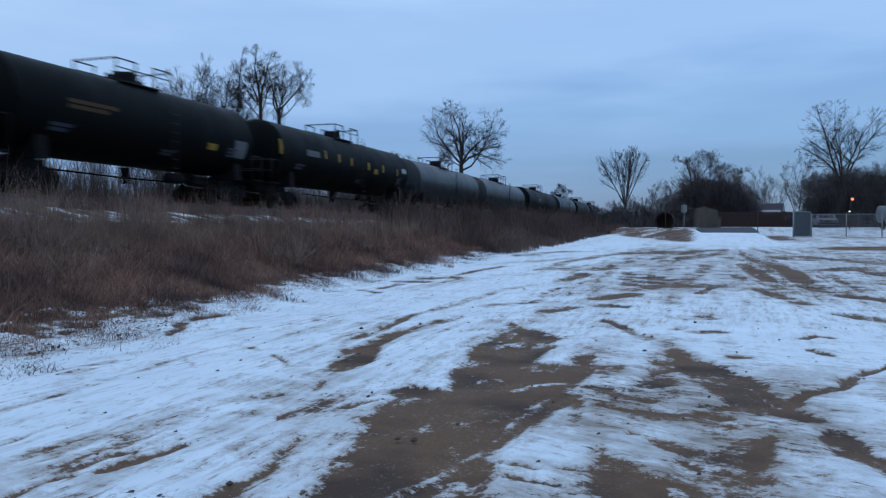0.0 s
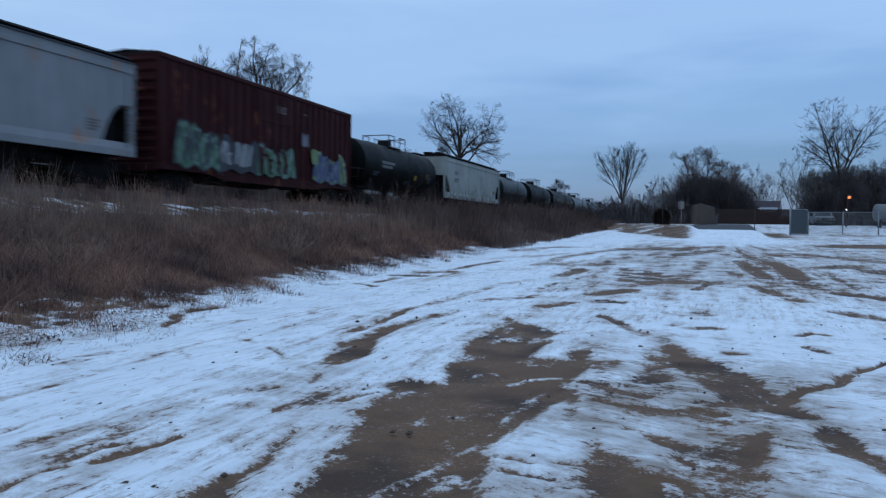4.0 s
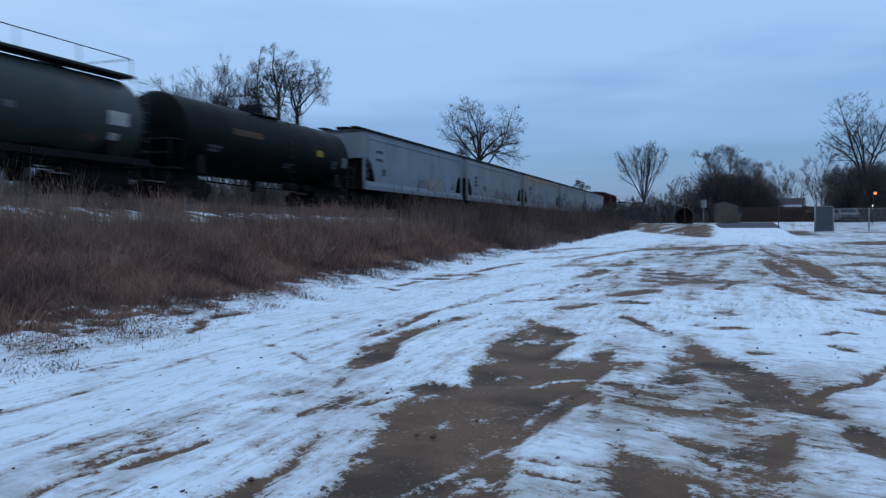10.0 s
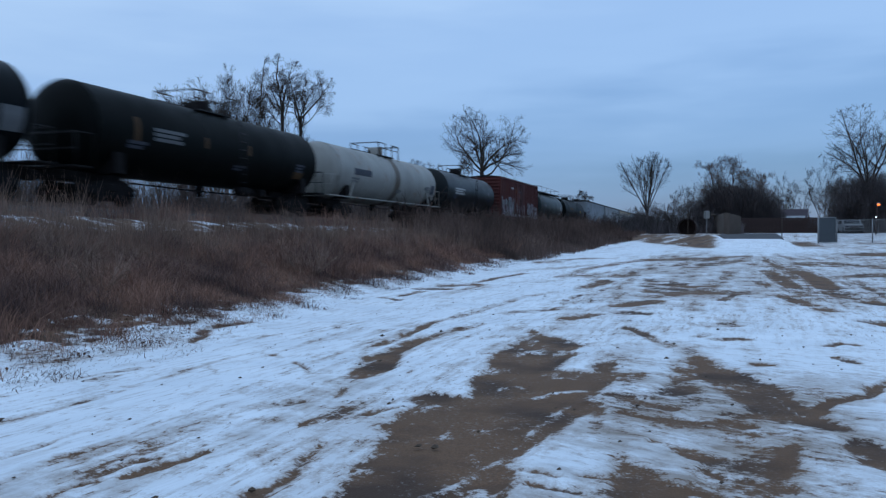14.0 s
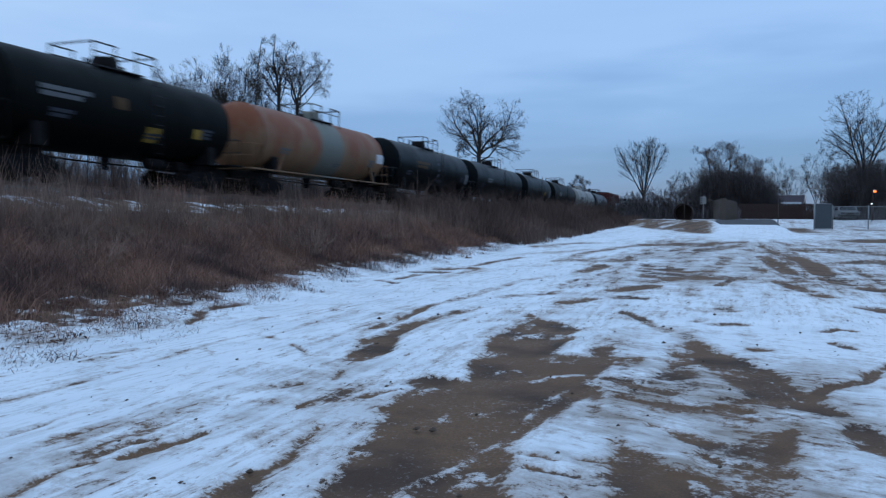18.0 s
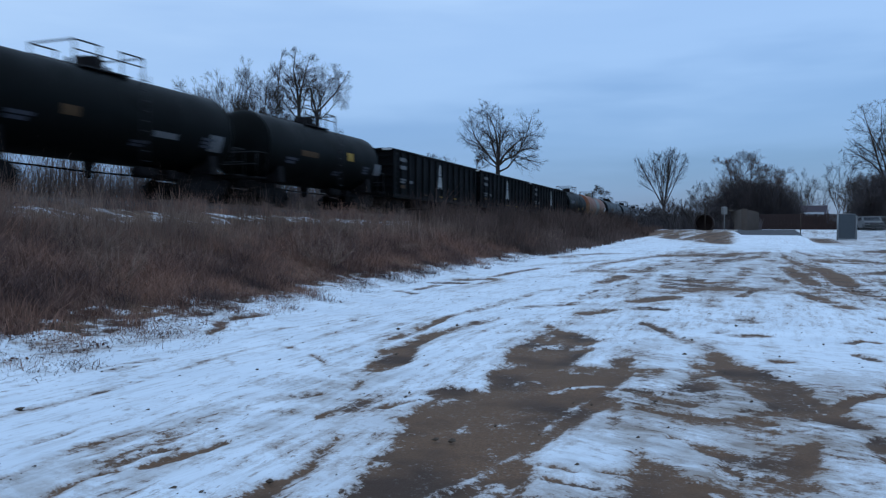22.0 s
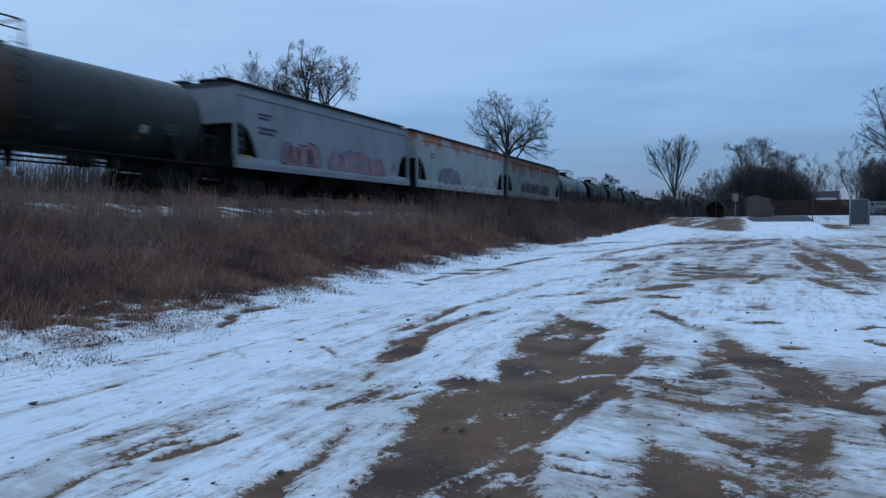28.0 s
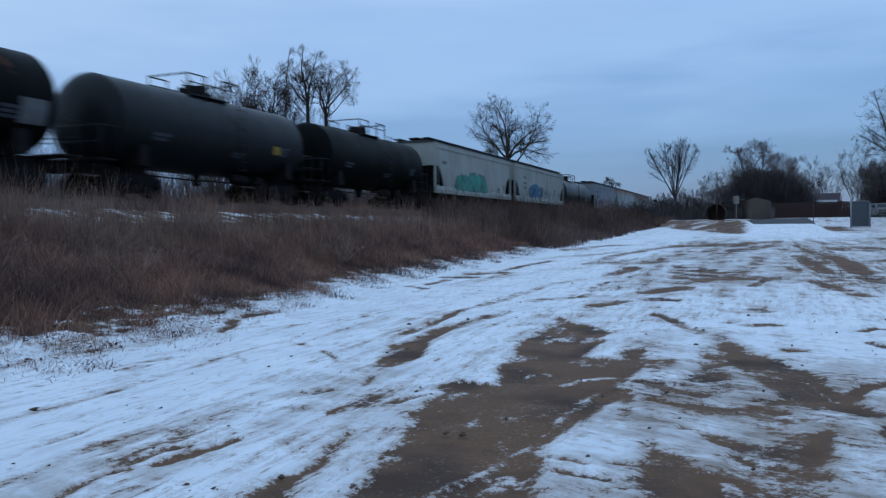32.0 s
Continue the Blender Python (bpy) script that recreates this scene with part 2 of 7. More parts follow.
def ground_material():
    m, n, l, b = shader("snow_and_mud")
    at = n.new("ShaderNodeAttribute")
    at.attribute_name = "mud"
    v = mapped(n, l, (1, 1, 1))
    fine = noise_node(n, l, v, 14.0, 6, 0.65)
    turn = n.new("ShaderNodeAttribute")
    turn.attribute_name = "turning"
    warp = noise_node(n, l, v, 0.8, 3)
    def streaks(scale, size, turned=0.0):
        mp = n.new("ShaderNodeMapping")
        mp.inputs["Scale"].default_value = scale
        spun = n.new("ShaderNodeMapping")
        spun.inputs["Rotation"].default_value = (0, 0, radians(turned))
        l.new(v, spun.inputs["Vector"])
        l.new(spun.outputs[0], mp.inputs["Vector"])
        mp = mp.outputs[0]
        add = n.new("ShaderNodeVectorMath")
        add.operation = "MULTIPLY_ADD"
        l.new(warp, add.inputs[0])
        add.inputs[1].default_value = (1.4, 1.4, 0)
        l.new(mp, add.inputs[2])
        return noise_node(n, l, add.outputs[0], size, 7, 0.66)
    drag, across = streaks((5.5, 0.8, 1), 1.5), streaks((1.7, 5.4, 1), 1.5, 24)
    lines = mix_node(n, l, turn.outputs["Fac"], drag, across)
    sharp = ramp_node(n, l, lines, 0.36, 0.68)
    blots = ramp_node(n, l, noise_node(n, l, v, 1.3, 9, 0.7), 0.36, 0.66)
    crumbs = noise_node(n, l, v, 55.0, 4, 0.6)
    soft = noise_node(n, l, v, 0.9, 5)
    grain = ramp_node(n, l, fine, 0.3, 0.7)
    dashes = ramp_node(n, l, mix_node(n, l, turn.outputs["Fac"], streaks((7.5, 1.6, 1), 2.4), streaks((2.0, 8.5, 1), 2.2, 20)), 0.57, 0.66)
    mixn = math_node(n, l, "MULTIPLY_ADD", sharp, 0.25, math_node(n, l, "MULTIPLY_ADD", grain, 0.36, -0.71))
    mixn = math_node(n, l, "MULTIPLY_ADD", blots, 0.49, mixn)
    mixn = math_node(n, l, "MULTIPLY_ADD", dashes, 0.32, math_node(n, l, "MULTIPLY_ADD", crumbs, 0.5, math_node(n, l, "ADD", mixn, -0.12)))
    mask = math_node(n, l, "ADD", at.outputs["Fac"], mixn)
    f = ramp_node(n, l, mask, 0.43, 0.58)
    snow = mix_node(n, l, ramp_node(n, l, soft, 0.35, 0.7), rgb((0.83, 0.868, 0.905)), rgb((0.71, 0.75, 0.79)))
    film = math_node(n, l, "MULTIPLY", ramp_node(n, l, noise_node(n, l, v, 0.6, 5, 0.6), 0.44, 0.66), ramp_node(n, l, at.outputs["Fac"], 0.10, 0.26))
    snow = mix_node(n, l, math_node(n, l, "MULTIPLY", film, 0.55), snow, rgb((0.47, 0.445, 0.435)))
    tracks = math_node(n, l, "MULTIPLY", ramp_node(n, l, lines, 0.5, 0.60), 0.5)
    snow = mix_node(n, l, tracks, snow, rgb((0.56, 0.555, 0.555)))
    snow = mix_node(n, l, math_node(n, l, "MULTIPLY", dashes, 0.55), snow, rgb((0.40, 0.385, 0.38)))
    dusty = ramp_node(n, l, mask, 0.1, 0.46)
    snow = mix_node(n, l, math_node(n, l, "MULTIPLY", dusty, 0.62), snow, rgb((0.31, 0.225, 0.17)))
    slush = n.new("ShaderNodeAttribute")
    slush.attribute_name = "slush"
    grey = math_node(n, l, "MULTIPLY", slush.outputs["Fac"], ramp_node(n, l, streaks((1.6, 3.0, 1), 0.9, 24), 0.36, 0.58))
    snow = mix_node(n, l, grey, snow, mix_node(n, l, sharp, rgb((0.40, 0.35, 0.31)), rgb((0.20, 0.15, 0.115))))
    mud = mix_node(n, l, ramp_node(n, l, crumbs, 0.3, 0.7), rgb((0.094, 0.051, 0.029)), rgb((0.215, 0.119, 0.067)))
    mud = mix_node(n, l, ramp_node(n, l, soft, 0.3, 0.7), mud, rgb((0.135, 0.077, 0.045)))
    mud = mix_node(n, l, ramp_node(n, l, warp, 0.46, 0.62), mud, rgb((0.066, 0.038, 0.025)))
    frost = noise_node(n, l, v, 24.0, 5, 0.7)
    frost = math_node(n, l, "MULTIPLY", ramp_node(n, l, frost, 0.56, 0.70), ramp_node(n, l, noise_node(n, l, v, 1.7, 3), 0.42, 0.64))
    mud = mix_node(n, l, math_node(n, l, "MULTIPLY", frost, 0.7), mud, rgb((0.42, 0.40, 0.39)))
    l.new(mix_node(n, l, f, snow, mud), b.inputs["Base Color"])
    l.new(ramp_node(n, l, f, 0, 1, rgb((0.75,) * 3), rgb((0.88,) * 3)), b.inputs["Roughness"])
    b.inputs["Specular IOR Level"].default_value = 0.25
    h = math_node(n, l, "MULTIPLY_ADD", crumbs, 0.35, math_node(n, l, "MULTIPLY", fine, 0.45))
    h = math_node(n, l, "MULTIPLY_ADD", drag, 0.8, h)
    bump_node(n, l, b, h, 0.4, 0.03)
    return m


def ballast_material():
    m, n, l, b = shader("grey_ballast")
    v = mapped(n, l, (1, 1, 1))
    cells = n.new("ShaderNodeTexVoronoi")
    cells.inputs["Scale"].default_value = 16.0
    l.new(v, cells.inputs["Vector"])
    k = noise_node(n, l, v, 1.2, 5)
    c = mix_node(n, l, cells.outputs["Color"], rgb((0.055, 0.055, 0.058)), rgb((0.14, 0.135, 0.13)))
    c = mix_node(n, l, ramp_node(n, l, k, 0.58, 0.66), c, rgb((0.5, 0.52, 0.56)))
    l.new(c, b.inputs["Base Color"])
    b.inputs["Roughness"].default_value = 0.9
    bump_node(n, l, b, cells.outputs["Distance"], 0.8, 0.05)
    return m


M_GROUND, M_BALLAST = ground_material(), ballast_material()

# ---- mesh helpers ----
class Shape:
    """Gathers vertices and faces of one mesh."""

    def __init__(self):
        self.v, self.f, self.s = [], [], []

    def add(self, verts, faces, smooth=False):
        k = len(self.v)
        self.v += [tuple(p) for p in verts]
        self.f += [tuple(i + k for i in q) for q in faces]
        self.s += [smooth] * len(faces)
        return self

    def box(self, x0, x1, y0, y1, z0, z1, b=0.0):
        if b <= 0:
            vs = [(x, y, z) for x in (x0, x1) for y in (y0, y1) for z in (z0, z1)]
            return self.add(vs, [(0, 1, 3, 2), (4, 6, 7, 5), (0, 4, 5, 1), (2, 3, 7, 6), (0, 2, 6, 4), (1, 5, 7, 3)])
        b = min(b, 0.45 * (x1 - x0), 0.45 * (y1 - y0), 0.45 * (z1 - z0))
        c, h = ((x0 + x1) / 2, (y0 + y1) / 2, (z0 + z1) / 2), ((x1 - x0) / 2, (y1 - y0) / 2, (z1 - z0) / 2)
        bm = bmesh.new()
        for sx in (-1, 1):
            for sy in (-1, 1):
                for sz in (-1, 1):
                    for a in range(3):
                        d = [b, b, b]
                        d[a] = 0
                        bm.verts.new((c[0] + sx * (h[0] - d[0]), c[1] + sy * (h[1] - d[1]), c[2] + sz * (h[2] - d[2])))
        hull = bmesh.ops.convex_hull(bm, input=bm.verts)
        bm.verts.index_update()
        self.add([p.co[:] for p in bm.verts], [[p.index for p in q.verts] for q in bm.faces])
        bm.free()
        return self

    def tube(self, pts, r, sides=6, caps=True, smooth=True, r1=None):
        """A round bar along a line of points; r may taper to r1."""
        n = len(pts)
        ps = [Vector(p) for p in pts]
        rings = []
        for i, p in enumerate(ps):
            d = (ps[min(i + 1, n - 1)] - ps[max(i - 1, 0)]).normalized()
            a = d.cross(Vector((0, 0, 1)) if abs(d.z) < 0.9 else Vector((1, 0, 0))).normalized()
            c = d.cross(a)
            k = r if r1 is None else r + (r1 - r) * i / (n - 1)
            rings.append([p + (a * math.cos(t) + c * math.sin(t)) * k for t in (2 * math.pi * j / sides for j in range(sides))])
        vs = [q for ring in rings for q in ring]
        fs = [(i * sides + j, i * sides + (j + 1) % sides, (i + 1) * sides + (j + 1) % sides, (i + 1) * sides + j)
              for i in range(n - 1) for j in range(sides)]
        self.add(vs, fs, smooth)
        if caps:
            k = len(self.v) - len(vs)
            self.f += [tuple(k + j for j in range(sides))[::-1], tuple(k + (n - 1) * sides + j for j in range(sides))]
            self.s += [False, False]
        return self

    def revolve(self, prof, axis="y", centre=(0, 0, 0), sides=32, smooth=True):
        """Turns a profile of (along, radius) about an axis through centre."""
        vs, fs = [], []
        for a, r in prof:
            for j in range(sides):
                t = 2 * math.pi * j / sides
                p, q = r * math.cos(t), r * math.sin(t)
                o = (p, a, q) if axis == "y" else (a, p, q) if axis == "x" else (p, q, a)
                vs.append((o[0] + centre[0], o[1] + centre[1], o[2] + centre[2]))
        for i in range(len(prof) - 1):
            for j in range(sides):
                fs.append((i * sides + j, (i + 1) * sides + j, (i + 1) * sides + (j + 1) % sides, i * sides + (j + 1) % sides))
        return self.add(vs, fs, smooth)

    def prism(self, poly, x0, x1, axis="x"):
        """A polygon swept along an axis: (y, z) along x, (x, z) along y, (x, y) along z."""
        n = len(poly)
        put = {"x": lambda a, p: (a, p[0], p[1]), "y": lambda a, p: (p[0], a, p[1]), "z": lambda a, p: (p[0], p[1], a)}[axis]
        vs = [put(a, p) for a in (x0, x1) for p in poly]
        fs = [tuple(range(n))[::-1], tuple(range(n, 2 * n))] + [(i, (i + 1) % n, n + (i + 1) % n, n + i) for i in range(n)]
        return self.add(vs, fs)

    def mesh(self, name, material):
        me = bpy.data.meshes.new(name)
        me.from_pydata(self.v, [], self.f)
        me.polygons.foreach_set("use_smooth", self.s)
        me.materials.append(material)
        me.update()
        return me


def fixed_normals(me):
    bm = bmesh.new()
    bm.from_mesh(me)
    bmesh.ops.recalc_face_normals(bm, faces=bm.faces)
    bm.to_mesh(me)
    bm.free()
    return me


def part(name, shape, material, parent, label="", at=None):
    """Links a shape (or a mesh that is shared) as one mesh object under a thing or a part."""
    me = shape if isinstance(shape, bpy.types.Mesh) else fixed_normals(shape.mesh(name, material))
    ob = new(name, me)
    ob.parent = parent
    if at is not None:
        ob.matrix_basis = at
    return tagged(ob, label) if label else ob


def thing(name, label, category, m=None, group="", kind="", data=None):
    ob = new(name, data)
    if m is not None:
        ob.matrix_basis = m
    return tagged(ob, label, category, group, kind)


def big_mesh(name, verts, faces, material, smooth=False):
    """A mesh from arrays; faces all triangles or all quads."""
    verts, faces = np.asarray(verts, np.float32), np.asarray(faces, np.int32)
    k = faces.shape[1]
    me = bpy.data.meshes.new(name)
    me.vertices.add(len(verts))
    me.vertices.foreach_set("co", verts.ravel())
    me.loops.add(faces.size)
    me.loops.foreach_set("vertex_index", faces.ravel())
    me.polygons.add(len(faces))
    me.polygons.foreach_set("loop_start", np.arange(0, faces.size, k, dtype=np.int32))
    me.polygons.foreach_set("use_smooth", np.full(len(faces), smooth))
    me.materials.append(material)
    me.update(calc_edges=True)
    return me


def lattice(x, y, seed):
    h = np.sin(x * 127.1 + y * 311.7 + seed * 74.7) * 43758.5453
    return h - np.floor(h)


def value_noise(x, y, seed=0):
    xi, yi = np.floor(x), np.floor(y)
    fx, fy = x - xi, y - yi
    fx, fy = fx * fx * (3 - 2 * fx), fy * fy * (3 - 2 * fy)
    a, b = lattice(xi, yi, seed), lattice(xi + 1, yi, seed)
    c, d = lattice(xi, yi + 1, seed), lattice(xi + 1, yi + 1, seed)
    return (a * (1 - fx) + b * fx) * (1 - fy) + (c * (1 - fx) + d * fx) * fy


def fbm(x, y, seed=0, octaves=4):
    t, amp, total = 0, 1.0, 0.0
    for o in range(octaves):
        t = t + amp * value_noise(x * 2**o, y * 2**o, seed + 7 * o)
        total, amp = total + amp, amp * 0.55
    return t / total


def step(a, b, x):
    t = np.clip((x - a) / (b - a), 0, 1)
    return t * t * (3 - 2 * t)


# ---- the lie of the land ----
def soft_plus(a, k=4.0):
    return k * np.logaddexp(0, a / k)


def edge_x(y):
    """Where the ploughed snow ends and the bank begins."""
    return -7.2 - 1.9 * step(8, 20, y) - 0.6 * step(30, 45, y) + 0.35 * (value_noise(y * 0.35, y * 0 + 3.3, 5) - 0.5)


def foot_y(x):
    """Where the tan bank beyond the lot begins to rise."""
    return 57 - 2.6 * (x + 0.8)


def land(x, y):
    """Height of the ground: a lot that rises gently ahead, the bank to the track, the bench beside the ballast."""
    base = 0.0235 * (soft_plus(y - 15) - soft_plus(y - 100)) * step(-40, 0, y)
    base = base + 0.42 * step(78, 91, y) * step(-10, -6, x)
    e = edge_x(y)
    z = base + (2.25 - base) * np.clip((e + 0.3 - x) / (e + 0.3 + 16.7), 0, 1) ** 1.1
    far = step(-22.6, -27.0, x)
    z = z * (1 - far) + (1.55 + 0.5 * fbm(x * 0.05, y * 0.05, 3)) * far
    # the snowy ramp up to the road
    ramp = np.exp(-(((x - 2.05 - 0.012 * (y - 66)) / (2.4 + 0.03 * np.clip(66 - y, -12, 14))) ** 10)) * step(56, 63, y) * step(80.5, 76, y)
    z = z + ramp * np.maximum(1.64 + 0.05 * (fbm(x * 1.2, y * 0.5, 85) - 0.5) - z, 0)
    # the tan bank beside the ramp
    bank = step(0, 17, y - foot_y(x)) * step(0.5, -0.9, x) * step(-14, -9, x)
    z = z + bank * np.maximum(2.25 - 0.03 * (x + 8) - z, 0)
    return z


# bare patches on the lot: corners (x, y) of an outline and how bare it is
BARE_MAIN = (
    (((-2.08, 3.75), (-2.23, 4.25), (-2.28, 4.54), (-2.35, 4.89), (-2.47, 5.1), (-2.38, 5.28), (-2.51, 5.62), (-2.71, 6.13), (-2.72, 6.58), (-2.83, 7.13), (-3, 7.47), (-2.84, 7.71), (-2.53, 7.58), (-2.37, 7.57), (-2.59, 8.38), (-2.8, 9.29), (-2.91, 10.31), (-2.97, 11.09), (-2.97, 12.13), (-3.08, 13.31), (-2.68, 12.66), (-2.24, 12.25), (-1.97, 11.69), (-1.91, 10.67), (-1.89, 9.62), (-1.56, 9.48), (-1.18, 9.25), (-1.14, 8.38), (-1.3, 7.73), (-1.44, 7.2), (-1.48, 6.57), (-1.5, 5.98), (-1.54, 5.62), (-1.59, 5.23), (-1.63, 4.97), (-1.69, 4.8), (-1.76, 4.54), (-1.8, 4.4), (-1.74, 3.87)), 1.06),
)
BARE_SMALL = (
    (((-4.03, 8.16), (-4.23, 8.79), (-4.51, 9.54), (-4.56, 10.28), (-4.62, 11.27), (-4.65, 12.12), (-4.34, 11.64), (-4.19, 10.53), (-4.17, 10.19), (-3.91, 9.36), (-3.71, 8.55), (-3.84, 8.19)), 1.08),
    (((-2.67, 3.63), (-2.8, 4.05), (-2.85, 4.3), (-2.78, 4.42), (-2.77, 4.68), (-2.91, 5.07), (-2.88, 5.27), (-2.92, 5.48), (-2.79, 5.19), (-2.76, 4.97), (-2.67, 4.65), (-2.68, 4.46), (-2.66, 4.23), (-2.64, 4.1), (-2.47, 3.7)), 1.08),
    (((-1.57, 9.73), (-1.57, 10.69), (-1.57, 11.46), (-1.36, 11.42), (-1.24, 10.55), (-1.24, 9.85), (-1.14, 9.27), (-1.4, 9.29)), 0.78),
)
BARE_RIGHT = (
    (((-0.65, 11.84), (-0.42, 11.93), (0.04, 10.52), (0.28, 9.65), (0.53, 9.31), (0.69, 8.43), (0.83, 8.07), (0.87, 7.61), (1.03, 7.45), (1.05, 7.23), (0.9, 7.14), (0.74, 7.2), (0.63, 7.42), (0.45, 7.46), (0.32, 7.58), (0.23, 7.94), (0.03, 8.49), (-0.17, 9.06), (-0.34, 9.75), (-0.44, 10.59)), 0.93),
    (((0.92, 6.95), (1.05, 6.98), (1.15, 6.85), (1.22, 6.43), (1.41, 6.14), (1.29, 5.6), (1.11, 5.88), (1.01, 6.21), (0.93, 6.41)), 0.9),
)
BARE_FOOT = (
    (((0.47, 6.76), (0.56, 6.79), (0.48, 6.25), (0.41, 5.41), (0.26, 5.29), (0.23, 5.47), (0.31, 5.97)), 0.9),
    (((-0.74, 5.78), (-0.64, 5.74), (-0.46, 5.7), (-0.37, 5.46), (-0.28, 5.23), (-0.18, 4.96), (-0.13, 4.42), (-0.5, 4.3), (-0.58, 4.82), (-0.66, 5.29)), 0.95),
    (((-0.68, 10.5), (-0.52, 10.8), (-0.29, 10.18), (-0.12, 9.63), (-0.14, 9.07), (-0.35, 8.35), (-0.51, 8.29), (-0.7, 8.54), (-0.63, 9.26)), 0.66),
    (((-1.25, 7.6), (-1.07, 7.67), (-0.93, 6.87), (-0.95, 6.51), (-1.07, 6.67)), 0.66),
)
BARE_SLUSH = (
    (((-1.76, 4.52), (-1.69, 4.8), (-1.59, 5.23), (-1.54, 5.79), (-1.48, 6.67), (-1.3, 7.73), (-1.12, 7.46), (-1.21, 6.66), (-1.32, 6.04), (-1.31, 5.47), (-1.25, 4.96), (-1.18, 4.43), (-1.2, 4.14), (-1.43, 4.06), (-1.68, 4.2)), 0.84),
    (((-1.4, 7.12), (-1.05, 8.1), (-0.67, 8.24), (-0.59, 9.66), (-0.11, 9.08), (0.23, 7.86), (0.42, 7.34), (0.31, 6.35), (0.21, 5.34), (-0.01, 5.15), (-0.21, 5.32), (-0.46, 5.74), (-0.75, 5.82), (-0.92, 6.46), (-1.19, 6.67)), 0.34),
    (((-1.41, 9.37), (-1.14, 9.88), (-0.78, 9.59), (-0.89, 8.16), (-1.17, 7.77)), 0.44),
    (((1.18, 8.6), (1.7, 9.08), (1.26, 6.69), (0.97, 7.03), (0.86, 7.5)), 0.3),
)
BARE_FAR = (
    (((-2.69, 27.52), (-2.56, 29.67), (-1.85, 26.69), (-0.94, 25.95), (-0.29, 27.15), (0.16, 30.14), (0.48, 29.62), (0.33, 26.33), (-0.25, 24.14), (-0.23, 22.39), (-0.77, 21.18), (-1.42, 20.48), (-1.75, 21.21), (-2.3, 23.94)), 0.6),
    (((0.95, 32.37), (1.36, 31.8), (1.2, 27.08), (1.39, 25.06), (1.59, 24.09), (1.26, 22.68), (0.79, 22.53), (0.8, 26)), 0.64),
    (((-8.61, 35.61), (-8.56, 38.32), (-7.22, 41.77), (-4.81, 42.41), (-6.81, 39.38), (-7.5, 35.92)), 0.85),
)
# ruts: points (x, y) of a worn line, its half width and how bare it is
RUTS_LEFT = (
    (((-4.79, 10.81), (-4.82, 11.76), (-5.11, 13.86), (-4.96, 15.05)), 0.105, 0.72),
    (((-4.96, 15.05), (-4.87, 17.7), (-4.77, 19.74), (-4.22, 21.33)), 0.186, 0.66),
    (((-4.46, 11.46), (-4.32, 12.24), (-4.28, 13.32), (-4.19, 13.99)), 0.17, 0.72),
    (((-3.69, 7.11), (-3.8, 7.67)), 0.06, 0.74),
    (((-3.03, 6.49), (-2.93, 6.85)), 0.075, 0.72),
    (((-3.38, 5.96), (-3.41, 6.15)), 0.043, 0.7),
    (((-3.86, 3.45), (-3.9, 3.69), (-3.91, 3.95), (-3.87, 4.19)), 0.048, 0.8),
    (((-3.99, 4.15), (-3.96, 4.5), (-3.88, 4.73)), 0.054, 0.66),
    (((-3.77, 4.34), (-3.68, 4.63), (-3.64, 4.97)), 0.05, 0.78),
    (((-4.2, 5.08), (-4.21, 5.5), (-4.17, 5.83), (-4.24, 6.36), (-3.98, 6.83)), 0.137, 0.62),
)
RUTS_FAINT = (
    (((-4.07, 3.97), (-4.11, 4.73), (-4.14, 5.63)), 0.124, 0.5),
    (((-4.93, 4.41), (-4.94, 4.77)), 0.054, 0.66),
    (((-4.56, 4.53), (-4.44, 4.71)), 0.053, 0.62),
    (((-5.17, 9), (-4.64, 8.38)), 0.044, 0.75),
    (((-5.82, 9.39), (-5.55, 9.27)), 0.088, 0.62),
    (((-6.24, 8.43), (-5.55, 7.85)), 0.03, 0.52),
    (((-7.38, 9.88), (-7.76, 10.57), (-7.99, 11.33), (-8.01, 12.46)), 0.09, 0.85),
    (((-6.92, 7.17), (-6.79, 7.83)), 0.101, 0.6),
    (((-6.67, 7.07), (-6.61, 7.43)), 0.098, 0.64),
    (((-2.53, 8.97), (-2.28, 7.67)), 0.03, 0.5),
    (((-4, 3.65), (-4.36, 4.56), (-4.47, 6.08), (-4.52, 8.68), (-5.12, 12.76)), 0.111, 0.46),
)
RUTS_RIGHT = (
    (((-1.59, 14.17), (-1.19, 13.19)), 0.118, 0.84),
    (((-1.19, 13.19), (-0.64, 11.79)), 0.127, 0.58),
    (((0.74, 7.87), (1.02, 8.49), (1.36, 8.95)), 0.074, 0.84),
    (((1.36, 8.95), (1.63, 9.73), (1.95, 10.36), (2.65, 11.4)), 0.064, 0.8),
    (((-0.85, 7.36), (-0.54, 7.27), (-0.24, 7.2)), 0.09, 0.6),
    (((-1.05, 8.1), (-0.74, 7.84), (-0.46, 7.75)), 0.101, 0.62),
    (((-0.52, 6.41), (-0.22, 6.34), (-0.1, 6.12)), 0.082, 0.62),
    (((-0.35, 6.36), (-0.14, 6.04)), 0.077, 0.7),
    (((-0.12, 5.75), (-0.02, 5.62)), 0.044, 0.62),
    (((-0.89, 5.34), (-0.68, 5.33)), 0.05, 0.58),
)
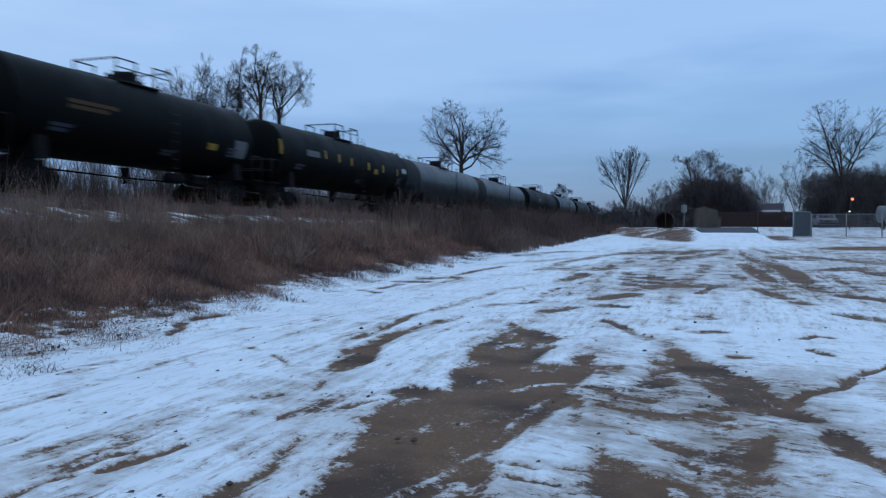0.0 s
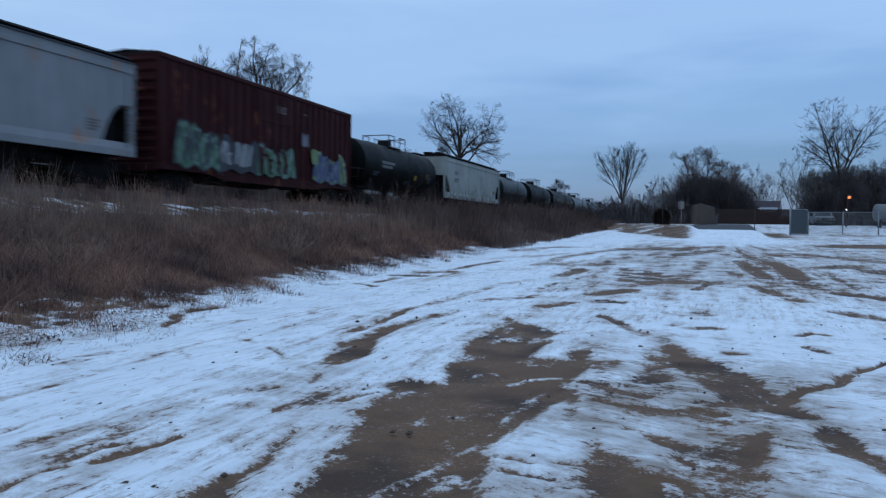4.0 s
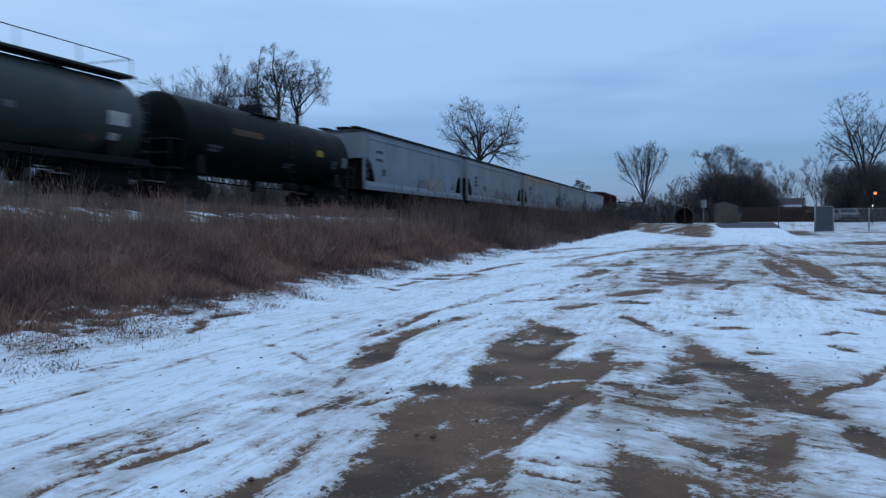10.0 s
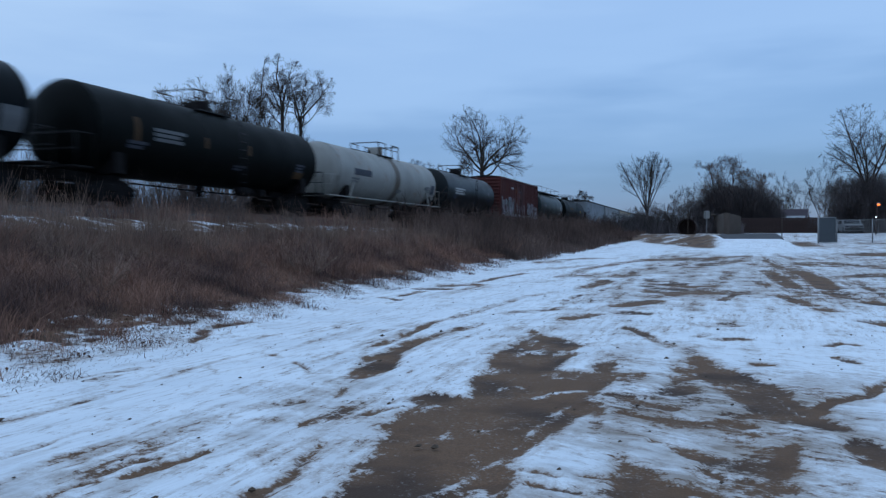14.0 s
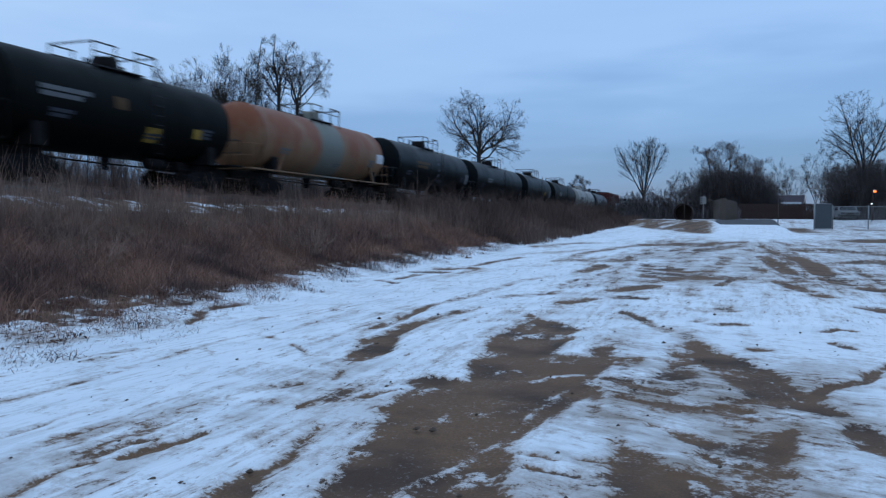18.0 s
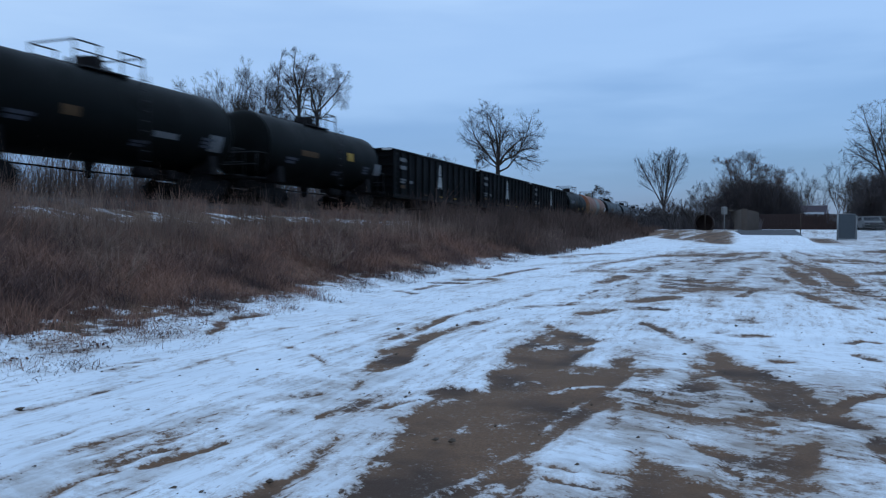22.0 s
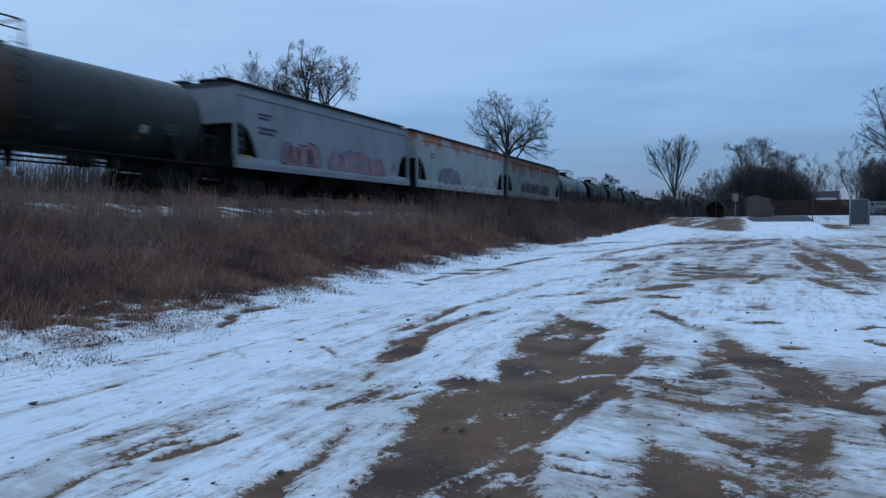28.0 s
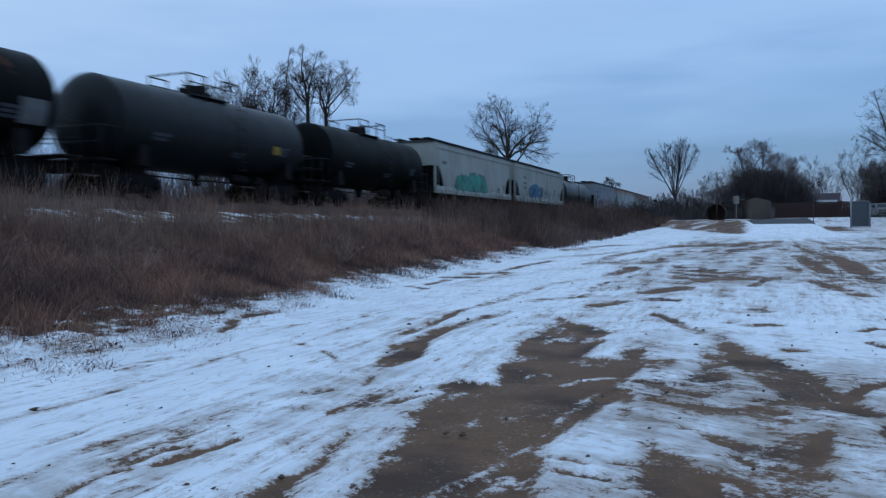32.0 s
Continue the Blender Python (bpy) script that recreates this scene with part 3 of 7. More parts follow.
RUTS_CROSS = (
    (((-1.22, 5.28), (-1.08, 5.26)), 0.048, 0.58),
    (((-1.16, 4.98), (-0.85, 5.01)), 0.046, 0.58),
    (((-0.19, 5.25), (0, 5.14)), 0.05, 0.6),
    (((0.04, 7.57), (0.28, 7.61)), 0.074, 0.62),
    (((0.02, 7.2), (0.22, 7.21)), 0.065, 0.6),
    (((0.12, 5.58), (0.28, 5.49)), 0.059, 0.58),
    (((1.42, 12.63), (1.64, 13.14), (1.85, 12.96)), 0.1, 0.8),
    (((1.39, 11.63), (1.54, 11.15)), 0.092, 0.66),
    (((0.42, 10.8), (0.51, 10.69)), 0.125, 0.66),
    (((-0.4, 13.17), (-0.21, 13.83)), 0.09, 0.6),
    (((2.51, 16.47), (2.73, 16), (3.13, 15.29)), 0.28, 0.66),
    (((-0.34, 14.86), (0.04, 15.08)), 0.31, 0.6),
    (((-0.04, 13.08), (0.22, 13.11)), 0.209, 0.55),
)
RUTS_FAR = (
    (((-0.01, 20.01), (0.26, 21.67), (0.63, 22.84)), 0.137, 0.6),
    (((-0.94, 21.99), (0.05, 22.12), (0.51, 22.44)), 0.527, 0.6),
    (((1.49, 32.53), (1.72, 28.82), (1.84, 24.78)), 0.287, 0.68),
    (((1.31, 21.83), (1.59, 20.67), (1.86, 19.36)), 0.199, 0.62),
    (((0.9, 22.39), (1.31, 21.83)), 0.328, 0.52),
    (((2.67, 32.87), (2.82, 28.07), (2.8, 24.66)), 0.291, 0.74),
    (((2.67, 23.11), (2.82, 21.67), (2.99, 21.41)), 0.246, 0.62),
    (((-0.66, 35.92), (-0.04, 37.98), (0.54, 40.23)), 0.571, 0.62),
    (((-1.07, 39.79), (-0.05, 43.69), (1, 45.32)), 0.483, 0.6),
    (((1.78, 41.13), (2.05, 34.57)), 0.2, 0.56),
    (((1.03, 37.78), (1.57, 35.24)), 0.341, 0.5),
)
RUTS_MID = (
    (((-2.18, 18.18), (-1.87, 18.83), (-1.59, 19.65)), 0.287, 0.75),
    (((-1.95, 16.75), (-1.64, 16.62)), 0.291, 0.66),
    (((-3.81, 22.84), (-3.66, 24.19), (-3.56, 25.66)), 0.294, 0.7),
    (((-4.51, 28.46), (-4.15, 30.21)), 0.44, 0.62),
    (((-5.21, 27.65), (-5.06, 33.37), (-4.42, 37.8), (-3.43, 39.71)), 0.384, 0.68),
    (((-3.43, 39.71), (-1.54, 42.01)), 1.199, 0.62),
    (((-4.25, 15.86), (-4.05, 16.52), (-3.47, 16.96)), 0.179, 0.66),
    (((-2.84, 15.35), (-2.69, 15.72), (-2.52, 16.21)), 0.216, 0.72),
    (((-3.58, 19.01), (-3.53, 20.65)), 0.103, 0.6),
    (((-7.55, 30.3), (-6.56, 32.53), (-5.58, 35.47)), 0.452, 0.62),
    (((-5.47, 29.82), (-3.92, 27.16), (-3.17, 28.86)), 0.436, 0.55),
)
RUTS_EDGE = (
    (((-8.25, 18.79), (-7.51, 18.03)), 0.116, 0.95),
    (((-7.92, 19.24), (-7.93, 20.94)), 0.138, 0.95),
    (((-8.14, 21.71), (-7.59, 21.88)), 0.408, 0.98),
    (((-7.9, 23.13), (-7.19, 23.58)), 0.442, 0.95),
    (((-7.36, 24.52), (-7.36, 27.32), (-7.04, 29.37)), 0.19, 0.98),
    (((-7.06, 21.42), (-6.99, 23.41)), 0.21, 0.7),
    (((3.31, 37.48), (4.08, 35.95)), 0.73, 0.6),
    (((3.92, 39.07), (5.41, 36.74), (6.72, 33)), 0.606, 0.6),
    (((3.97, 29.48), (5.14, 31.28), (5.64, 27.68)), 0.51, 0.66),
    (((7.99, 47.87), (9.99, 49.12)), 2.285, 0.8),
    (((1.95, 18.76), (2.21, 18.13)), 0.181, 0.7),
    (((3.13, 20.58), (3.91, 19.15)), 0.26, 0.62),
)
# strands of snow left lying across the bare soil
SNOW_STRANDS = (
    (((0.05, 9.46), (0.26, 8.84), (0.49, 8.59)), 0.034, 0.2),
    (((0.49, 8.59), (0.64, 7.72)), 0.03, 0.2),
    (((-2.35, 4.94), (-2.24, 5.03)), 0.065, 0.25),
    (((-2.74, 10.48), (-2.62, 10.86), (-2.43, 11.1)), 0.17, 0.3),
    (((-1.76, 7.79), (-1.62, 8.08), (-1.4, 8.26)), 0.075, 0.3),
    (((-2.27, 8.25), (-2.16, 8.43)), 0.075, 0.35),
    (((-2.21, 6.88), (-1.74, 6.17), (-1.52, 5.71)), 0.165, 0.6),
    (((0.95, 7.15), (1.34, 7.1)), 0.081, 0.3),
    (((-3.29, 19.1), (-2.13, 20.75)), 0.42, 0.35),
    (((0.67, 31.59), (0.6, 23.79)), 0.121, 0.3),
)
BARE = BARE_SLUSH + BARE_MAIN + BARE_SMALL + BARE_RIGHT + BARE_FOOT + BARE_FAR
RUTS = RUTS_LEFT + RUTS_FAINT + RUTS_RIGHT + RUTS_CROSS + RUTS_FAR + RUTS_MID + RUTS_EDGE


def near_line(x, y, pts):
    best = np.full(x.shape, 1e9)
    for (ax, ay), (bx, by) in zip(pts, pts[1:]):
        dx, dy = bx - ax, by - ay
        t = np.clip(((x - ax) * dx + (y - ay) * dy) / (dx * dx + dy * dy), 0, 1)
        best = np.minimum(best, np.hypot(x - ax - t * dx, y - ay - t * dy))
    return best


def outside(x, y, pts):
    """Distance from an outline, negative within it."""
    ring = pts + pts[:1]
    within = np.zeros(x.shape, bool)
    for (ax, ay), (bx, by) in zip(ring, ring[1:]):
        if ay != by:
            within ^= ((ay > y) != (by > y)) & (x < ax + (bx - ax) * (y - ay) / (by - ay))
    return np.where(within, -1, 1) * near_line(x, y, ring)


def mud_map(x, y):
    """0 snow, 1 bare soil or litter."""
    streak = fbm(x * 3.2, y * 0.45, 11) - 0.5
    mud = 0.2 + 0.62 * streak + 0.08 * step(16, 22, y)
    wide = step(15, 26, y)
    wx = x + 0.11 * (fbm(x * 4.6, y * 2.3, 21) - 0.5) + 0.35 * wide * (fbm(x * 0.9, y * 0.25, 23) - 0.5)
    wy = y + 0.34 * (fbm(x * 3.1, y * 1.9, 31) - 0.5) + 1.3 * wide * (fbm(x * 0.8, y * 0.25, 33) - 0.5)
    for pts, core in BARE:
        lo, hi = min(p[1] for p in pts) - 2, max(p[1] for p in pts) + 2
        sel = (y > lo) & (y < hi) & (x > -14) & (x < 12)
        soft = 0.05 + 0.006 * (lo + hi)
        worn = core - 0.34 * step(0.50, 0.66, fbm(x[sel] * 2.3, y[sel] * 1.2, 37))
        mud[sel] = np.maximum(mud[sel], worn - (worn - 0.1) * step(-soft, soft, outside(wx[sel], wy[sel], pts)))
    for pts, w, core in RUTS:
        lo, hi = min(p[1] for p in pts) - 2, max(p[1] for p in pts) + 2
        sel = (y > lo) & (y < hi) & (x > -14) & (x < 12)
        d = near_line(wx[sel], wy[sel], pts) / w
        mud[sel] = np.maximum(mud[sel], core - (core - 0.12) * step(0.5, 1.6, d))
    for pts, w, left in SNOW_STRANDS:
        lo, hi = min(p[1] for p in pts) - 1, max(p[1] for p in pts) + 1
        sel = (y > lo) & (y < hi) & (x > -14) & (x < 12)
        d = near_line(wx[sel], wy[sel], pts) / w
        mud[sel] = np.minimum(mud[sel], left + 0.25 + 1.0 * step(0.3, 2.2, d))
    mud -= 0.1 * step(-0.4, 0.4, x + 0.28 * (y - 11)) * step(9.5, 10.5, y) * step(19, 16, y) * (mud < 0.42)
    # a film of dirt where vehicles turn and over the far part of the lot
    film = fbm(x * 0.9, y * 0.6, 25)
    mud += (0.10 + 0.16 * step(0.35, 0.65, film)) * step(-1.5, -0.9, x) * step(10.5, 8.5, y) * step(1.4, 0.6, x) * (1 - 0.7 * step(0.9, 0.5, np.hypot(x + 1.0, (y - 6.2) * 0.8)))
    mud += 0.07 * step(36, 50, y) * step(-6, -3, x) * step(82, 76, y) + 0.09 * step(15, 22, y) * step(-5, -2.5, x) * step(58, 44, y)
    # the left side of the lot keeps its clean snow
    mud -= 0.23 * step(-2.8, -4.4, x)
    # unseen ground round the lot, browned to cut its bounce onto the train
    field = np.maximum(step(11, 15, x) * step(55, 48, y), step(1, -4, y))
    mud = mud * (1 - field) + field * (0.72 + 0.6 * (fbm(x * 0.25, y * 0.25, 65) - 0.5))
    # tyre lines that fan out from the ramp, and long lines down the clean side of the lot
    way, far = np.arctan2(x - 2.0, 66 - y), np.hypot(x - 2.0, 66 - y)
    lines = fbm(way * 46, far * 0.10, 45) - 0.5
    mud += 0.6 * lines * step(8, 4, x) * step(14, 20, y) * step(56, 48, y) * step(-8.5, -7, x)
    drift = x + 0.10 * y - 0.012 * (y - 9) ** 2 * step(9, 14, y)
    mud += (0.22 * step(0.55, 0.66, fbm(drift * 5.5, y * 0.16, 47)) + 0.09 * step(0.5, 0.6, fbm(drift * 13, y * 0.3, 49))) * step(-2.6, -3.2, x) * step(16, 12, y) * step(-7.4, -6.6, x)
    e = edge_x(y)
    bank = step(e + 0.35, e - 1.7, x)
    litter = 0.50 + 2.2 * (fbm(x * 3.6, y * 2.8, 41) - 0.47) + 0.8 * step(e - 0.4, e - 1.8, x + 0.75 * step(13.5, 11.0, y))
    mud = mud * (1 - bank) + np.clip(litter, 0, 1.3) * bank
    bench = np.exp(-(((x + 16.2) / 0.85) ** 4))
    mud = mud * (1 - bench) + bench * (0.42 + 4.2 * (fbm(x * 4.5, y * 3.0, 51) - 0.5) + 2.0 * (fbm(x * 0.6, y * 0.3, 53) - 0.5))
    far = step(-22, -25, x)
    mud = mud * (1 - far) + far * (0.4 + 0.9 * (fbm(x * 0.3, y * 0.3, 61) - 0.45))
    tan = step(-1.5, 1.5, y - foot_y(x)) * step(0.4, -0.6, x) * step(-13, -10, x) * step(92, 88, y)
    mud = mud * (1 - tan) + tan * (0.64 + 1.7 * (fbm(x * 0.5 + y * 0.16, y * 0.3 - x * 0.6, 71) - 0.44))
    side = np.exp(-(((x - 5.7) / 1.5) ** 4)) * np.exp(-(((y - 68) / 7.5) ** 4))
    mud = np.maximum(mud, side * (0.85 + 0.9 * (fbm(x * 0.9, y * 0.5, 73) - 0.5)))
    mud -= 0.22 * step(44, 48, y) * step(60, 55, y) * step(-7, -4, x) * step(9, 5, x)
    ramp = np.exp(-(((x - 2.1) / 2.9) ** 8)) * step(47, 53, y) * step(81, 78, y)
    mud = mud * (1 - ramp) + 0.0 * ramp
    yard = step(8.5, 10.0, x) * step(66, 69, y) * step(72.5, 71, y)
    mud = np.maximum(mud, yard * 0.6)
    return mud


def spaced(a, b, first, growth, most):
    out, s = [a], first
    sign = 1 if b > a else -1
    while (b - out[-1]) * sign > 0:
        out.append(out[-1] + sign * s)
        s = min(s * growth, most)
    out[-1] = b
    return out


def build_ground():
    xs = sorted(set(np.round(spaced(-9.6, -2600, 0.08, 1.06, 300) + list(np.arange(-9.5, 4.0, 0.045)) + spaced(4.0, 2600, 0.08, 1.07, 300), 4)))
    ys = sorted(set(np.round(spaced(3.4, -2600, 0.3, 1.2, 300) + list(np.arange(3.46, 16.0, 0.045)) + spaced(16.0, 3000, 0.07, 1.022, 300), 4)))
    X, Y = np.meshgrid(np.array(xs), np.array(ys))
    mud = mud_map(X, Y)
    Z = land(X, Y)
    nearby = step(80, 30, np.hypot(X, Y))
    Z = Z + nearby * (0.025 * (1 - step(0.3, 0.7, mud)) + 0.05 * (fbm(X * 1.3, Y * 0.35, 81) - 0.5) + 0.022 * (fbm(X * 5, Y * 1.1, 91, 3) - 0.5))
    nx, ny = len(xs), len(ys)
    i = np.arange(ny - 1)[:, None] * nx + np.arange(nx - 1)[None, :]
    faces = np.stack([i, i + 1, i + nx + 1, i + nx], -1).reshape(-1, 4)
    me = big_mesh("ground", np.stack([X, Y, Z], -1).reshape(-1, 3), faces, M_GROUND, True)
    me.attributes.new("mud", "FLOAT", "POINT").data.foreach_set("value", mud.ravel().astype(np.float32))
    turning = step(-2.0, -0.6, X) * step(15, 10, Y) + 0.8 * step(17, 21, Y) * step(-3.5, -1.5, X) * step(1.5, 0.5, X)
    me.attributes.new("turning", "FLOAT", "POINT").data.foreach_set("value", turning.ravel().astype(np.float32))
    slush = 0.9 * step(-1.5, -0.8, X) * step(10.5, 8.5, Y) * step(1.7, 0.8, X) * step(0.25, 0.5, fbm(X * 1.1, Y * 0.7, 27)) + 0.45 * step(17, 24, Y) * step(-4.5, -2, X) * step(58, 44, Y) * step(0.35, 0.6, fbm(X * 0.8, Y * 0.25, 28))
    slush = slush + 0.6 * step(-4.6, -4.3, X) * step(-3.3, -3.7, X) * step(9.5, 7, Y) * step(0.35, 0.6, fbm(X * 1.5, Y * 0.4, 29))
    me.attributes.new("slush", "FLOAT", "POINT").data.foreach_set("value", slush.ravel().astype(np.float32))
    return thing("ground", "rutted snow over brown mud on a lot beside the railway bank", "ground", kind="structure", data=me)


build_ground()

# ---- the track ----
def build_track():
    prof = [(-3.4, -0.62), (-1.75, -0.2), (1.75, -0.2), (2.1, -0.28), (3.3, -0.66)]
    ys = sorted(set(spaced(0, -620, 0.5, 1.05, 30) + list(np.arange(0, 70, 0.5)) + spaced(70, 900, 0.6, 1.05, 30)))
    cross = np.interp(np.linspace(0, 4, 41), range(5), [p[0] for p in prof]), np.interp(np.linspace(0, 4, 41), range(5), [p[1] for p in prof])
    X, Y = np.meshgrid(cross[0] + TX, np.array(ys))
    Z = RAIL + cross[1][None, :] + 0.10 * (fbm(X * 2.0, Y * 1.6, 5) - 0.5)
    nx = X.shape[1]
    i = np.arange(len(ys) - 1)[:, None] * nx + np.arange(nx - 1)[None, :]
    me = big_mesh("ballast", np.stack([X, Y, Z], -1).reshape(-1, 3), np.stack([i, i + 1, i + nx + 1, i + nx], -1).reshape(-1, 4), M_BALLAST, True)
    track = thing("railway_track", "single railway track on grey ballast with patches of snow", "railway track", kind="structure", data=me)
    # rails of a flat-footed section
    sec = [(-0.07, -0.17), (0.07, -0.17), (0.07, -0.155), (0.012, -0.13), (0.012, -0.05), (0.036, -0.035), (0.036, -0.004), (-0.036, -0.004), (-0.036, -0.035), (-0.012, -0.05), (-0.012, -0.13), (-0.07, -0.155)]
    for side in (-0.755, 0.755):
        s = Shape().prism([(TX + side + a, RAIL + b) for a, b in sec], -620, 900, "y")
        part("rail", s, M_RAILSTEEL, track, "rusty steel rail with a worn top")
    tie = fixed_normals(Shape().box(-1.3, 1.3, -0.115, 0.115, -0.18, 0, 0.015).mesh("tie", M_TIE))
    for k in range(290):
        part("tie", tie, None, track, at=pose(TX + random.uniform(-0.03, 0.03), 2 + 0.53 * k, RAIL - 0.165, 0, 0, random.uniform(-0.6, 0.6)))
    # loose stones on the near shoulder
    rng = np.random.default_rng(4)
    n = 9000
    y = 6 + 55 * rng.random(n) ** 1.3
    x = TX + 1.8 + 1.7 * rng.random(n)
    z = RAIL + np.interp(x - TX, [p[0] for p in prof], [p[1] for p in prof]) + 0.01
    base = np.array([(1, 0, 0), (-0.8, 0.5, 0), (-0.7, -0.6, 0.1), (0.1, 0.1, 0.8), (0, 0, -0.6)])
    r = (0.03 + 0.05 * rng.random(n))[:, None, None]
    a = rng.random(n) * 6.28
    rot = np.stack([np.cos(a), -np.sin(a), np.sin(a), np.cos(a)], -1).reshape(n, 2, 2)
    v = base[None] * (0.7 + 0.6 * rng.random((n, 5, 1))) * r
    v[:, :, :2] = np.einsum("nij,nkj->nki", rot, v[:, :, :2])
    v = v + np.stack([x, y, z], -1)[:, None]
    f = np.array([(0, 1, 3), (1, 2, 3), (2, 0, 3), (1, 0, 4), (2, 1, 4), (0, 2, 4)])
    fs = (np.arange(n)[:, None, None] * 5 + f[None]).reshape(-1, 3)
    stones = thing("ballast_stones", "loose grey crushed stones on the ballast shoulder", "gravel", kind="stuff",
                   data=big_mesh("ballast_stones", v.reshape(-1, 3), fs, surface("crushed_stone", (0.12, 0.115, 0.11), 0.9, 0.4, 9.0)))
    return track


build_track()


# ---- dead grass on the bank ----
def blades(n, x, y, height, width, lean, seed, pieces=2):
    """Bent, tapering blades that stand on the land: arrays of vertices and quads."""
    rng = np.random.default_rng(seed)
    z = land(x, y) - 0.03
    a = rng.random(n) * 6.283
    b = rng.random(n) * 6.283
    side = np.stack([np.cos(a), np.sin(a), np.zeros(n)], -1) * (width / 2)[:, None]
    out = np.stack([np.cos(b), np.sin(b), np.zeros(n)], -1)
    vs = []
    for i in range(pieces + 1):
        t = i / pieces
        mid = np.stack([x, y, z], -1) + out * (lean * t**1.8)[:, None] + np.stack([0 * x, 0 * x, height * t * (1 - 0.18 * t)], -1)
        k = 1 - 0.8 * t
        vs += [mid - side * k, mid + side * k]
    v = np.stack(vs, 1).reshape(-1, 3)
    m = 2 * (pieces + 1)
    f = np.array([(2 * i, 2 * i + 1, 2 * i + 3, 2 * i + 2) for i in range(pieces)])
    return v, (np.arange(n)[:, None, None] * m + f[None]).reshape(-1, 4)


def grass_field(name, label, count, y0, y1, x_lo, x_hi, hmin, hmax, width, material, seed, tufts=9, power=1.6, keep=0.0, foot=(0.0, 1.3), crest=0.0, even=False, bend=0.65, strip=None):
    rng = np.random.default_rng(seed)
    k = count // tufts
    y = y0 + (y1 - y0) * rng.random(k) ** power
    e = edge_x(y)
    u = rng.random(k)
    x = x_lo + ((e - 0.1 if x_hi is None else x_hi) - x_lo) * u
    if strip:
        x = e - strip[0] - (strip[1] - strip[0]) * u
    # thinner towards the foot of the bank, and in patches
    inside = (e - x)
    ragged = inside - 0.75 * step(13.5, 11.0, y) + 1.5 * (fbm(x * 0.8, y * 0.5, 29) - 0.5)
    dens = step(*foot, ragged) * (0.35 + 0.9 * fbm(x * 0.5, y * 0.5, 7)) + keep
    if even:
        k = 2.4 if strip else 1.0
        dens = dens * 1.7 * step(0.4 if strip else 0.36, 0.6, fbm(x * 1.4 * k, y * k, 27))
    sel = rng.random(len(x)) < dens
    x, y, inside = x[sel], y[sel], inside[sel]
    n = len(x) * tufts
    tall = np.repeat(0.1 + 2.1 * fbm(x * 0.9, y * 0.9, 17) ** 1.6, tufts) * np.repeat((1.0 if even else 0.35 + 0.65 * step(0.2, 2.4, inside)) * (1 - crest * step(-12.0, -14.6, x)), tufts)
    x = np.repeat(x, tufts) + 0.13 * rng.standard_normal(n)
    y = np.repeat(y, tufts) + 0.13 * rng.standard_normal(n)
    h = (hmin + (hmax - hmin) * rng.random(n) ** 1.5) * tall
    w = width * (0.6 + 0.8 * rng.random(n)) * (1 + y / 35.0)
    v, f = blades(n, x, y, h, w, h * (0.06 + bend * rng.random(n)), seed + 1)
    return thing(name, label, "grass", kind="stuff", data=big_mesh(name, v, f, material))


grass_field("dead_grass", "dense brown dead grass covering the railway bank", 240000, 5.5, 60, -15.2, None, 0.15, 0.8, 0.007, M_GRASS, 1, crest=0.5, bend=1.1)
grass_field("bank_grass", "brown dead grass beside the track", 60000, 50, 190, -15.4, None, 0.35, 0.8, 0.010, M_GRASS, 2, power=1.2, crest=0.3)
grass_field("shoulder_grass", "sparse brown weeds along the ballast shoulder", 30000, 6, 110, -17.7, -16.6, 0.3, 1.0, 0.008, M_GRASS, 5, tufts=8, power=1.4)
grass_field("dry_stalks", "tall pale dry weed stalks on the crest of the bank", 16000, 6, 70, -15.6, -11.5, 0.5, 1.25, 0.007, M_STALK, 3, tufts=7, power=1.4, bend=0.35)
grass_field("tall_stalks", "sparse tall stems standing above the grass", 13000, 8, 44, -15.7, -12.8, 0.5, 1.6, 0.005, M_STALK, 7, tufts=5, power=1.2, bend=0.22)
grass_field("snow_tufts", "short reddish tufts poking through snow at the foot of the bank", 60000, 5.5, 45, -12.5, None, 0.08, 0.34, 0.007, M_GRASS, 4, tufts=26, power=1.5, keep=0.35, foot=(-0.7, 0.8), even=True)
grass_field("foot_tufts", "low dark reddish tufts freckling the snow below the bank", 75000, 5.5, 50, -12.5, None, 0.05, 0.17, 0.012, M_TUFT, 12, tufts=26, power=1.6, keep=0.3, foot=(-0.9, 0.5), bend=1.5, even=True, strip=(-0.3, 2.6))
grass_field("brush_stems", "thin upright brush stems growing behind the track", 31000, 4, 170, -27.5, -23.8, 1.0, 3.6, 0.016, M_TWIGD, 6, tufts=6, power=1.3, keep=0.4)
grass_field("tall_brush", "tall dark brush crowding the far side of the track", 20000, 4, 75, -29.0, -24.3, 2.2, 4.6, 0.02, M_TWIGD, 9, tufts=6, power=1.1, keep=0.3, bend=0.3)

grass_field("tall_weeds", "tall dark brown weeds on the bank where the lot narrows", 70000, 37, 93, -15.6, -8.4, 0.7, 2.3, 0.012, M_WEED, 10, tufts=8, power=1.0, keep=0.1, foot=(-1.6, 0.6), bend=0.4)


